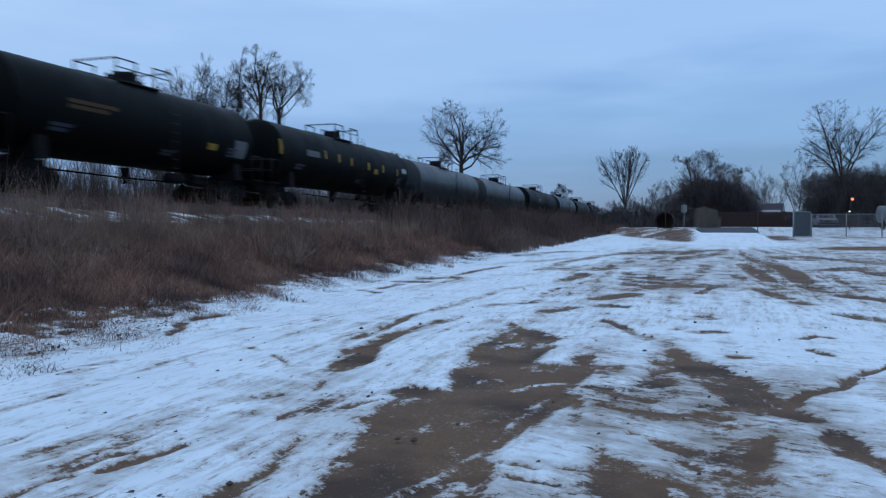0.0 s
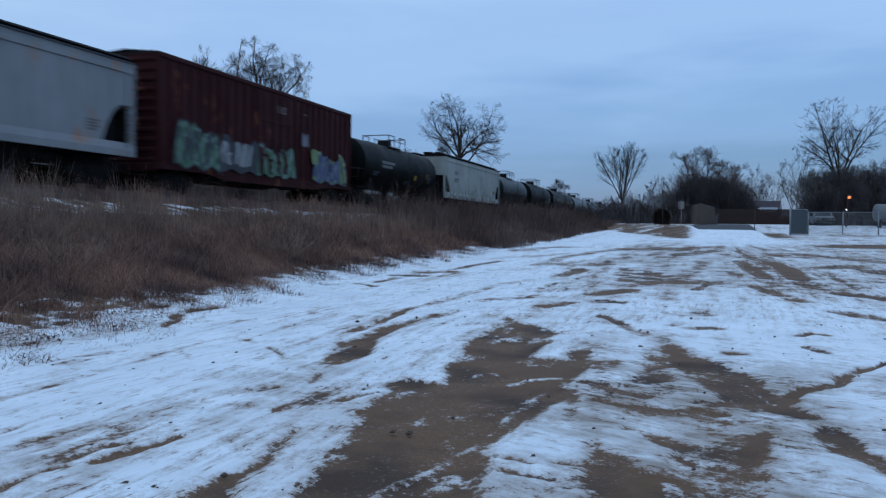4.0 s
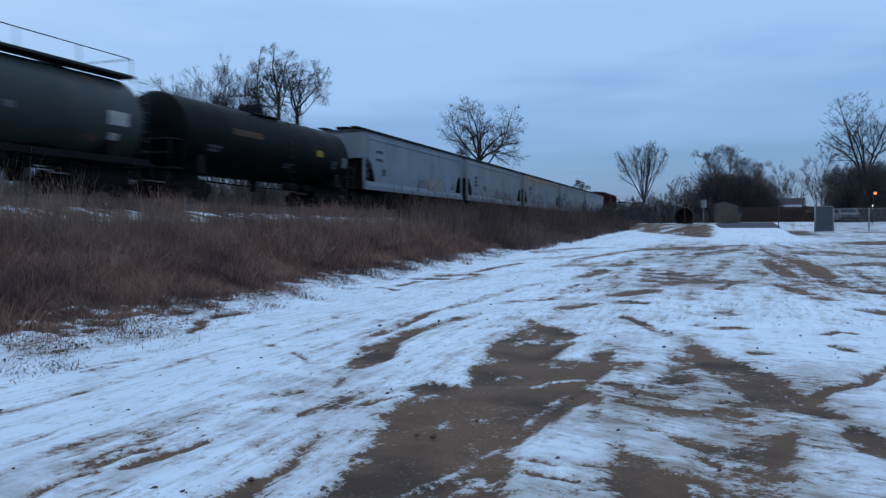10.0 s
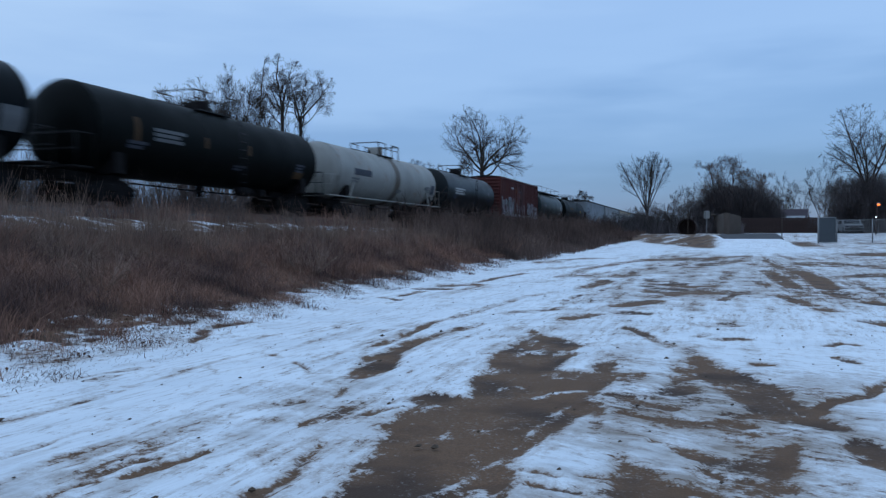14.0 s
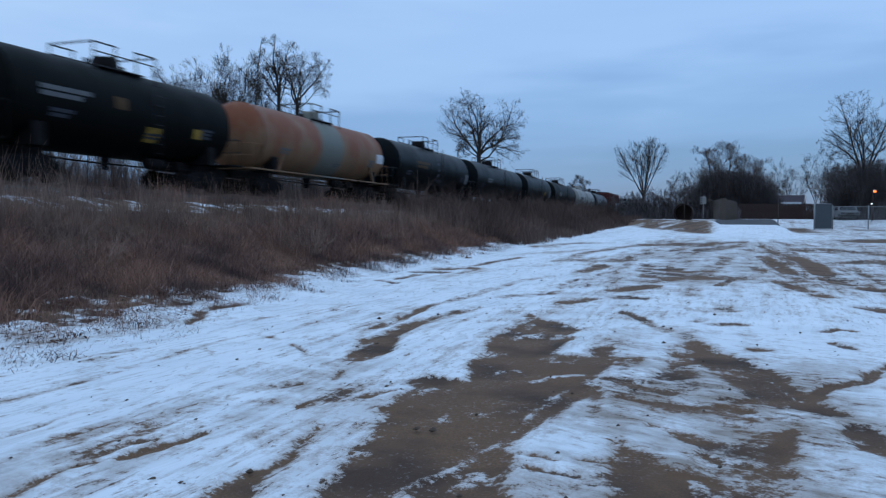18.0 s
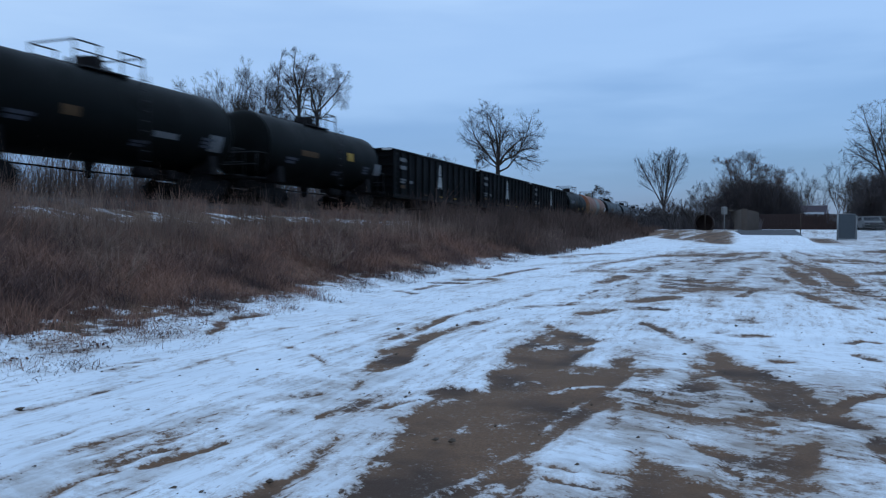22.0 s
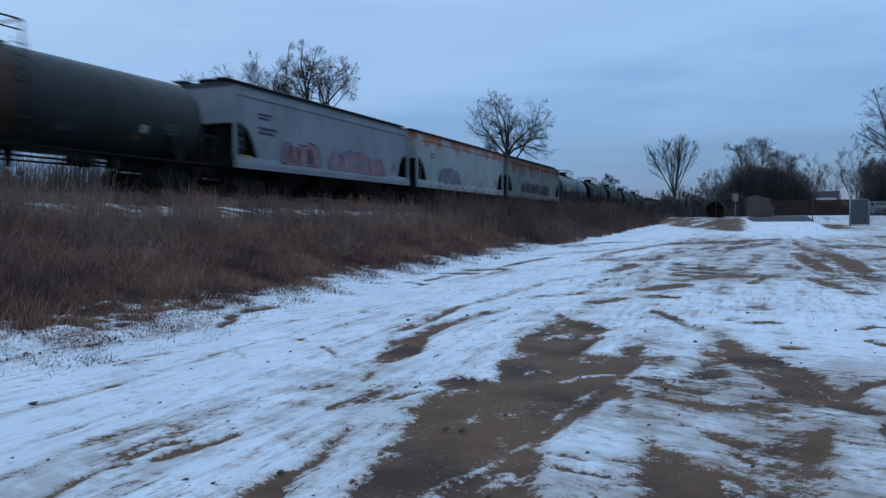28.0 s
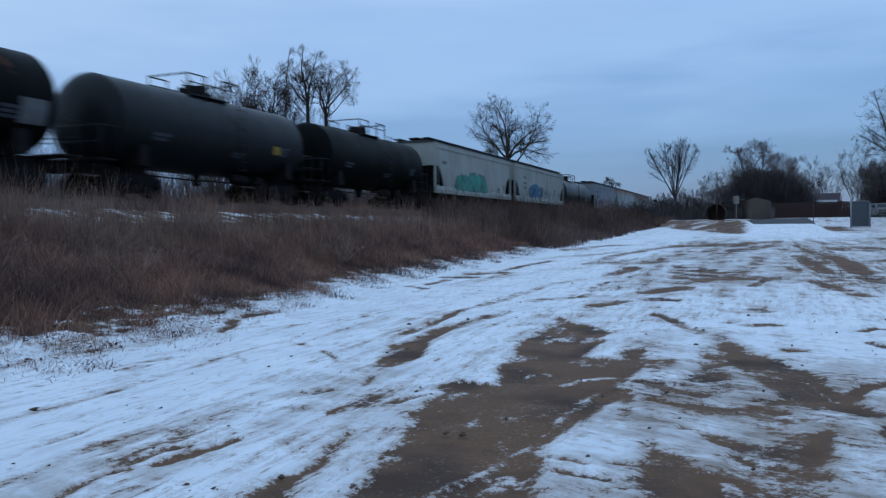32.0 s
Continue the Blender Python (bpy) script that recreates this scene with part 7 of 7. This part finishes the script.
    join(18, tank_car, "black tank car with faint orange lettering", P_BLUEBLACK, top=4.12, marks=((-2.8, 2.9, 2.4, 0.5, M_ORANGE, 2), (0.2, 3.3, 0.4, 2.0, M_DARKMARK), (6.6, 2.6, 0.8, 0.7, M_GREYMARK)))
    join(19, tank_car, "rusty orange tank car with a grey band", P_ORANGE, top=4.12, sill=P_ORANGE, side_rail=True, dome=0.4, offset=0.4, rail_mat=M_RAILING, marks=((5.9, 2.75, 0.9, 0.5, M_WHITEPAINT),))
    join(20, tank_car, "short black tank car with yellow patches", P_BLACK, top=4.05, marks=((-3.2, 2.85, 2.0, 0.4, M_GREYMARK, 2), (-0.9, 2.9, 0.6, 0.4, M_ORANGE), (0.8, 2.1, 0.7, 0.5, M_YELLOW), (3.2, 2.3, 0.55, 0.35, M_YELLOW)))
    for k in (21, 22, 23):
        join(k, gondola_car, "black high-sided coal gondola with white painted marks", P_COAL, logo=-0.1)
    join(24, tank_car, "black tank car with a yellow placard", P_BLACK, top=4.1, marks=((2.0, 2.9, 0.7, 0.4, M_YELLOW), (-2.0, 2.6, 1.5, 0.25, M_ORANGE), (5.2, 2.6, 0.8, 0.6, M_GREYMARK)))
    join(25, tank_car, "black tank car with faded marks", P_BLACK, top=4.15, marks=((-2.2, 2.6, 0.7, 0.3, M_ORANGE), (4.8, 2.5, 0.8, 0.6, M_GREYMARK), (2.0, 2.3, 1.2, 0.2, M_GREYMARK)))
    join(26, tank_car, "black tank car with an orange line of lettering", P_BLACK, top=4.15, marks=((-2.4, 2.7, 1.7, 0.26, M_ORANGE), (3.8, 3.1, 0.5, 0.3, W), (-4.4, 3.3, 0.2, 0.9, M_ORANGE)))
    join(27, tank_car, "black tank car with pale lettering bars", P_BLACK2, top=4.15, marks=((-2.9, 2.8, 1.8, 0.5, M_GREYMARK, 2), (4.6, 2.3, 0.7, 0.25, M_GREYMARK)))
    join(28, tank_car, "grey tank car with white lettering bars", P_GREY, top=4.18, side_rail=True, dome=0.4, marks=((-3.4, 2.75, 1.6, 0.45, W, 2), (3.4, 2.2, 0.3, 0.25, W)))
    car, L = join(29, hopper_car, "rust-streaked teal-white hopper car with black scrawls", P_HOP_RUST, roof=P_ROOF, marks=((-5.6, 3.25, 1.0, 0.9, M_GREYMARK, 3),))
    for i, (a, b) in enumerate(((-4.8, -2.0), (-1.6, 1.0), (1.5, 4.6))):
        sprayed_strokes(car, a - 0.3, b + 0.3, 1.58, 2.5, G_INK, 7, 20 + i, x=1.562, w=0.34, label="black scrawled graffiti")
    car, L = join(30, hopper_car, "pale hopper car with a rusty top edge", P_HOP_EDGE, roof=P_RUSTROOF, marks=((-6.2, 3.3, 0.7, 0.4, M_GREYMARK, 2),))
    tag_blob(car, -5.2, -1.2, 1.5, 2.6, G_PURPLE, 24, label="dark purple graffiti")
    car, L = join(31, hopper_car, "blue-grey covered hopper car with red graffiti", P_HOP_BLUE, roof=P_ROOF, marks=((-6.2, 3.4, 1.0, 0.3, M_DARKMARK, 2), (-6.0, 2.85, 1.4, 0.35, M_DARKMARK, 2), (-7.6, 1.65, 0.9, 0.18, M_YELLOW)))
    tag_blob(car, -5.0, -1.9, 1.45, 2.5, G_RED, 25, label="red graffiti with a dark outline", rim=G_INK)
    sprayed_strokes(car, -4.8, -2.1, 1.55, 2.35, G_INK, 5, 8, x=1.567, w=0.22, label="tan graffiti strokes")
    tag_blob(car, -1.0, 5.0, 1.4, 2.5, G_RED, 26, label="pink and blue graffiti", rim=G_HAZE)
    sprayed_strokes(car, -0.8, 4.8, 1.5, 2.3, G_PALE, 8, 9, x=1.567, w=0.28, label="pink graffiti strokes")
    join(32, tank_car, "dark green-grey tank car with a rust band", P_RUSTBAND, top=4.1, side_rail=True, dome=0.45, offset=-1.7, marks=((-3.0, 2.7, 1.4, 0.35, M_GREYMARK), (4.0, 2.2, 0.25, 0.25, W)))
    car, L = join(33, hopper_car, "off-white covered hopper car with blue graffiti", P_HOP_WHITE, roof=P_ROOF, marks=((-5.9, 3.3, 0.7, 0.25, M_GREYMARK), (-5.8, 2.8, 1.0, 0.25, M_GREYMARK), (-5.8, 2.4, 0.9, 0.25, M_GREYMARK), (5.2, 2.6, 0.9, 0.7, M_GREYMARK, 4)))
    tag_blob(car, -4.6, -0.4, 1.5, 2.85, G_SKY, 27, label="bright blue graffiti", rim=None)
    sprayed_strokes(car, -4.4, -0.8, 1.6, 2.6, G_INK, 6, 10, x=1.567, w=0.14, label="dark graffiti outlines")
    sprayed_strokes(car, -0.8, 0.5, 1.7, 2.6, G_INK, 3, 11, x=1.567, w=0.2, label="black graffiti strokes")
    tag_blob(car, 0.9, 2.6, 1.9, 2.4, G_GREY, 28)
    car, L = join(34, hopper_car, "off-white covered hopper car with a teal graffiti panel", P_HOP_WHITE, roof=P_ROOF, marks=((5.0, 1.95, 0.35, 0.3, M_DARKMARK), (-6.6, 3.2, 0.8, 0.3, M_GREYMARK)))
    tag_blob(car, -4.7, 2.1, 1.2, 2.75, G_TEAL, 29, label="large teal graffiti panel", rim=G_MAROON)
    sprayed_strokes(car, -4.5, 1.9, 1.25, 1.7, G_MINT, 9, 12, x=1.567, w=0.7, label="pale mint graffiti along its foot")
    sprayed_strokes(car, -4.4, -2.0, 1.6, 2.55, G_MINT, 5, 13, x=1.569, w=0.3, label="pale mint graffiti strokes")
    join(35, tank_car, "short black tank car with a railed platform", P_BLACK, top=4.03)
    join(36, tank_car, "dark grey tank car with a yellow placard", P_DGREY, top=4.04, marks=((3.4, 2.35, 0.6, 0.32, M_YELLOW),))
    join(37, tank_car, "dark green-black tank car with pale lettering", P_BLACK2, top=4.15, marks=((5.0, 2.6, 0.9, 0.7, M_GREYMARK),))


def L_(k, share):
    return span(k)[0] * share


build_train()

# ---- road, wall, fence and yard at the far end of the lot ----
def on_land(x, y):
    return float(land(np.array([float(x)]), np.array([float(y)]))[0])


def build_road():
    xs = np.arange(-0.4, 5.2, 0.5)
    s = Shape()
    y0, y1 = 78.9, 91.0
    vs = []
    for x in xs:
        za, zb = max(on_land(x, y0), 1.56) + 0.06, max(on_land(x, y1), 2.06) + 0.06
        vs += [(x, y0, za - 0.4), (x, y0, za), (x, (y0 + y1) / 2, (za + zb) / 2 + 0.05), (x, y1, zb), (x, y1, zb - 0.4)]
    fs = [(5 * i + j, 5 * i + j + 1, 5 * i + j + 6, 5 * i + j + 5) for i in range(len(xs) - 1) for j in range(4)]
    me = s.add(vs, fs).mesh("road", M_ASPHALT)
    thing("road", "short grey asphalt road end beyond the snowy ramp", "road", kind="structure", data=fixed_normals(me))


def build_wing_wall():
    wall = thing("concrete_wing_wall", "grey concrete wing wall with a slanting top", "wall", pose(0, 0, 0))
    z = 1.88
    def slab(name, a, b, za, zb, t):
        (ax, ay), (bx, by) = a, b
        d = Vector((bx - ax, by - ay, 0)).normalized()
        n = Vector((-d.y, d.x, 0)) * t
        p = [(ax, ay), (bx, by), (bx + n.x, by + n.y), (ax + n.x, ay + n.y)]
        vs = [(x, y, z - 0.5) for x, y in p] + [(p[0][0], p[0][1], za), (p[1][0], p[1][1], zb), (p[2][0], p[2][1], zb), (p[3][0], p[3][1], za)]
        part(name, Shape().add(vs, [(0, 1, 5, 4), (1, 2, 6, 5), (2, 3, 7, 6), (3, 0, 4, 7), (4, 5, 6, 7), (3, 2, 1, 0)]), M_CONC, wall)
    slab("side_slab", (-1.2, 96.5), (0.16, 88.8), z + 2.42, z + 2.53, 0.33)
    slab("face_slab", (0.16, 88.8), (1.63, 90.7), z + 2.53, z + 2.2, 0.33)
    part("coping", Shape().box(-1.42, -0.98, 91.5, 96.6, z + 2.42, z + 2.53, 0.02), M_CONC, wall)


def build_culvert():
    z = on_land(-3.5, 82)
    pipe = thing("culvert_pipe", "dark corrugated culvert pipe opening in the bank", "culvert", pose(-3.5, 81.9, z + 0.66))
    prof = []
    for i in range(25):
        prof.append((i * 0.25, 0.86 + 0.03 * (i % 2)))
    prof += [(6.0, 0.80)] + [(6.0 - i * 0.25, 0.80 + 0.03 * (i % 2)) for i in range(25)]
    prof.append(prof[0])
    part("pipe", Shape().revolve(prof, "y", (0, 0, 0), 28), M_VOID, pipe)
    # disc added to close the pipe, in the same shade-dark colour
    part("back", Shape().revolve([(1.4, 0.82), (1.45, 0.001)], "y", (0, 0, 0), 28), M_VOID, pipe)
    part("rim", Shape().revolve([(-0.05, 0.86), (-0.05, 0.92), (0.06, 0.92), (0.06, 0.86), (-0.05, 0.86)], "y", (0, 0, 0), 28), M_VOID, pipe)


def post_thing(name, label, x, y, h, r=0.05, material=None):
    p = thing(name, label, "post", pose(x, y, on_land(x, y) - 0.2))
    part("shaft", Shape().tube([(0, 0, 0), (0, 0, h + 0.2)], r, 8), material or M_GALV, p)
    part("cap", Shape().revolve([(h + 0.19, r + 0.01), (h + 0.24, r * 0.6), (h + 0.25, 0.001)], "z", (0, 0, 0), 8), material or M_GALV, p)
    return p


def build_sign():
    x, y = -1.6, 80
    z = on_land(x, y)
    s = thing("road_sign", "small white rectangular road sign on a thin post", "sign", pose(x, y, z))
    part("post", Shape().box(-0.03, 0.03, 0.02, 0.08, -0.2, 2.35, 0.01), M_GALV, s)
    part("panel", Shape().box(-0.28, -0.02, 0, 0.015, 1.55, 2.25, 0.004), M_SIGN, s)
    part("panel", Shape().box(0.02, 0.26, 0, 0.015, 1.55, 2.25, 0.004), M_SIGN, s)
    for i in range(3):
        part("lettering", Shape().box(-0.26, -0.08, -0.006, 0.0, 1.65 + 0.2 * i, 1.72 + 0.2 * i), M_DARKMARK, s)


def mesh_panel(s, x0, x1, z0, z1, gap=0.16, r=0.007):
    """Crossed fence wires in the plane y = 0."""
    h, w = z1 - z0, x1 - x0
    n = int((w + h) / gap)
    for i in range(n + 1):
        a = i * gap
        s.tube([(x0 + max(0, a - h), 0, z0 + min(h, a)), (x0 + min(w, a), 0, z0 + max(0, a - w))], r, 3, False, False)
        s.tube([(x1 - max(0, a - h), 0, z0 + min(h, a)), (x1 - min(w, a), 0, z0 + max(0, a - w))], r, 3, False, False)
    return s


def build_fence():
    # chain-link run on the right of the ramp
    y, x0 = 72.0, 8.6
    fence = thing("chain_link_fence", "galvanised chain-link fence with round posts round a snowy yard", "fence", pose(0, 0, 0))
    wire = shared("wire_panel", lambda: mesh_panel(Shape(), 0, 2.6, 0.12, 1.82), M_GALV)
    for i in range(9):
        x = x0 + 2.6 * i
        z = on_land(x, y)
        part("post", Shape().tube([(x, y, z - 0.2), (x, y, z + 1.92)], 0.045 if i % 3 else 0.06, 8), M_GALV, fence)
        if i < 8:
            z2 = on_land(x + 2.6, y)
            part("top_rail", Shape().tube([(x, y, z + 1.84), (x + 2.6, y, z2 + 1.84)], 0.03, 6), M_GALV, fence)
            part("wire_mesh", wire, None, fence, at=pose(x, y, z))
    # the slatted gate that stands open towards the lot
    gx, gy = 7.0, 69.6
    z = on_land(gx, gy)
    turn = math.degrees(math.atan2(72.0 - gy, 8.6 - gx))
    gate = thing("slatted_gate", "tall grey slatted gate standing open beside the fence", "gate", pose(gx, gy, z, 0, 0, turn))
    W = math.hypot(8.5 - gx, 71.9 - gy)
    part("gate_frame", Shape().tube([(0, 0, 0.05), (W, 0, 0.05), (W, 0, 2.1), (0, 0, 2.1), (0, 0, 0.05)], 0.035, 6), M_GALV, gate)
    slat = shared("gate_slat", lambda: Shape().box(-0.045, 0.045, -0.01, 0.01, 0.1, 2.06, 0.004), surface("grey_slat", (0.062, 0.072, 0.08), 0.5, 0.15))
    n = int(W / 0.105)
    for i in range(n):
        part("slat", slat, None, gate, at=pose(0.06 + (W - 0.12) * (i + 0.5) / n, 0, 0))
    post_thing("gate_post", "round steel gate post", gx, gy, 2.2, 0.06)
    post_thing("marker_post", "thin grey post beside the road", 5.1, 81.8, 2.0, 0.04, M_TIE)
    post_thing("marker_post", "thin grey post in front of the culvert", -3.35, 80.6, 2.1, 0.04, M_TIE)


def build_lamps():
    x, y = 14.5, 89.8
    z = on_land(x, y)
    lamp = thing("street_lamp", "lit orange sodium street lamp on a dark pole", "street lamp", pose(x, y, z))
    H = 1.6 + 0.0388 * 91 - z
    part("pole", Shape().tube([(0, 0.9, -0.3), (0, 0.9, H + 0.3)], 0.09, 8, r1=0.06), M_WOOD, lamp)
    part("arm", Shape().tube([(0, 0.9, H - 0.2), (0, 0.5, H + 0.12), (0, 0.1, H + 0.16)], 0.03, 6), M_GALV, lamp)
    part("head", Shape().revolve([(0.02, 0.18), (0.1, 0.15), (0.15, 0.06), (0.16, 0.001)], "z", (0, 0, H), 16), M_GALV, lamp)
    part("lens", Shape().revolve([(0.02, 0.13), (-0.06, 0.14), (-0.13, 0.1), (-0.16, 0.001)], "z", (0, 0, H), 16), M_SODIUM, lamp, "glowing orange lens")
    x, y = 13.8, 86.9
    z = on_land(x, y)
    H = 1.6 + 0.0240 * 88 - z
    lamp = thing("yard_light", "small white light on a short post in the yard", "lamp", pose(x, y, z))
    part("post", Shape().tube([(0, 0, -0.2), (0, 0, H)], 0.05, 8), M_WOOD, lamp)
    part("housing", Shape().box(-0.12, 0.12, -0.02, 0.14, H - 0.02, H + 0.16, 0.02), M_IRON, lamp)
    part("lens", Shape().box(-0.07, 0.07, -0.05, -0.02, H, H + 0.1, 0.01), M_COOL, lamp, "bright white lens")


def build_house():
    x, y = 7.35, 122
    z = on_land(x, y) - 0.1
    h = thing("house", "low dark red house with snow on its shingled roof", "house", pose(x, y, z, 0, 0, -8))
    part("wall", Shape().box(-3.3, 3.3, 0, 6.5, 0, 1.95, 0.02), M_BRICKRED, h)
    part("gable", Shape().prism([(0.0, 1.95), (6.5, 1.95), (3.25, 3.45)], -3.25, 3.25), M_BRICKRED, h)
    for a, b in ((-0.5, 3.25), (7.0, 3.25)):
        part("roof", Shape().prism([(a, 1.8), (b, 3.5), (b, 3.65), (a, 1.95)], -3.5, 3.5), M_ROOFTILE, h)
    part("roof_snow", Shape().prism([(-0.45, 2.0), (0.75, 2.56), (0.75, 2.62), (-0.45, 2.08)], -0.3, 3.2), M_SNOWROOF, h, "thin snow along the eave")
    part("barge_board", Shape().prism([(-0.55, 1.72), (3.25, 3.46), (3.25, 3.7), (-0.55, 1.92)], 3.5, 3.56), M_GALV, h)
    for cx in (-0.4, 0.5):
        part("chimney", Shape().box(cx - 0.2, cx + 0.2, 3.4, 3.8, 3.4, 4.3, 0.02), M_SIGN, h)
    for wx in (-2.2, 0.2, 2.2):
        win = part("window", Shape().box(wx - 0.45, wx + 0.45, -0.02, 0.04, 0.8, 1.6, 0.01), M_WOOD, h)
        part("pane", Shape().box(wx - 0.38, wx + 0.38, -0.035, -0.02, 0.87, 1.53), M_GLASS, win)
    # weathered board fence in front of it
    f = thing("board_fence", "dark brown weathered board fence beyond the road", "fence", pose(0, 0, 0))
    board = shared("board", lambda: Shape().box(-0.07, 0.07, -0.012, 0.012, -0.1, 1.75, 0.006), M_WOOD)
    for i in range(88):
        bx = 1.9 + 0.15 * i
        part("board", board, None, f, at=pose(bx, 99.6 + random.uniform(-0.01, 0.01), on_land(bx, 99.6) + random.uniform(-0.04, 0.04)))
    for zz in (0.4, 1.35):
        part("rail", Shape().box(1.85, 15.1, 99.63, 99.7, on_land(5, 99.6) + zz, on_land(5, 99.6) + zz + 0.09, 0.01), M_WOOD, f)
    # a low far roofline at the left, behind the brush
    b = thing("shed", "low dark shed with a snowy roof behind brush", "shed", pose(-21.0 + 3, 150, on_land(-14, 150)))
    part("wall", Shape().box(-3, 3, 0, 4, 0, 2.4, 0.02), M_WOOD, b)
    part("roof", Shape().prism([(-0.3, 2.35), (2, 3.3), (4.3, 2.35), (4.3, 2.5), (2, 3.45), (-0.3, 2.5)], -3.3, 3.3), M_SNOWROOF, b)


def build_van():
    """A parked pale car seen from its front, with its own lamps, glass and wheels."""
    x, y = 12.3, 92.6
    van = thing("parked_car", "pale grey car parked in the snowy yard behind the fence", "car", pose(x, y, on_land(x, y), 0, 0, 3))
    prof = [(-2.2, 0.3), (2.2, 0.3), (2.25, 0.85), (1.7, 0.95), (1.2, 1.4), (-0.5, 1.43), (-1.15, 0.97), (-2.1, 0.85), (-2.25, 0.6)]
    part("body", Shape().prism(prof, -0.88, 0.88), M_VAN, van)
    part("windscreen", Shape().add([(-0.76, -1.14, 1.0), (0.76, -1.14, 1.0), (0.7, -0.56, 1.40), (-0.7, -0.56, 1.40), (-0.76, -1.10, 0.97), (0.76, -1.10, 0.97), (0.7, -0.52, 1.38), (-0.7, -0.52, 1.38)], [(0, 1, 2, 3), (4, 7, 6, 5), (0, 4, 5, 1), (1, 5, 6, 2), (2, 6, 7, 3), (3, 7, 4, 0)]), M_GLASS, van)
    part("bumper", Shape().box(-0.9, 0.9, -2.36, -2.2, 0.34, 0.52, 0.03), M_IRON, van)
    part("grille", Shape().box(-0.4, 0.4, -2.28, -2.2, 0.56, 0.74, 0.02), M_IRON, van)
    for sx in (-0.66, 0.66):
        part("headlight", Shape().box(sx - 0.16, sx + 0.16, -2.27, -2.16, 0.6, 0.76, 0.03), M_GLASS, van)
    for sx in (-0.88, 0.88):
        part("side_window", Shape().box(*sorted((sx, sx * 1.012)), -0.7, 1.1, 1.0, 1.32, 0.005), M_GLASS, van)
        for wy in (-1.4, 1.4):
            tyre = part("tyre", Shape().revolve([(-0.1, 0.19), (-0.1, 0.30), (-0.06, 0.32), (0.06, 0.32), (0.1, 0.30), (0.1, 0.19)], "x", (sx * 0.94, wy, 0.32), 18), M_RUBBER, van)
            part("rim", Shape().revolve([(-0.07, 0.001), (-0.07, 0.19), (0.07, 0.19), (0.07, 0.001)], "x", (sx * 0.94, wy, 0.32), 14), M_GALV, tyre)
    # a white rounded storage tank at the edge of the yard
    x, y = 17.6, 87.4
    t = thing("storage_tank", "white rounded storage tank on dark feet", "tank", pose(x, y, on_land(x, y)))
    hd = tank_head(0.85, 0.35)
    prof = [(-1.4 + a, max(q, 0.002)) for a, q in hd] + [(1.4 - a, max(q, 0.002)) for a, q in hd[::-1]]
    part("shell", Shape().revolve(prof, "x", (0, 0, 1.45), 28), M_VAN, t)
    for fx in (-0.8, 0.8):
        part("foot", Shape().box(fx - 0.1, fx + 0.1, -0.6, 0.6, -0.1, 0.8, 0.02), M_IRON, t)


build_road()
build_wing_wall()
build_culvert()
build_sign()
build_fence()
build_lamps()
build_house()
build_van()


# ---- what moves: the train rolls away at an even speed ----
def motions():
    for car, y in CARS:
        walk(car, [(t, pose(TX, y + SPEED * t, RAIL)) for t in (0.0, 8.0, 16.0, 24.0, 32.0)])


motions()
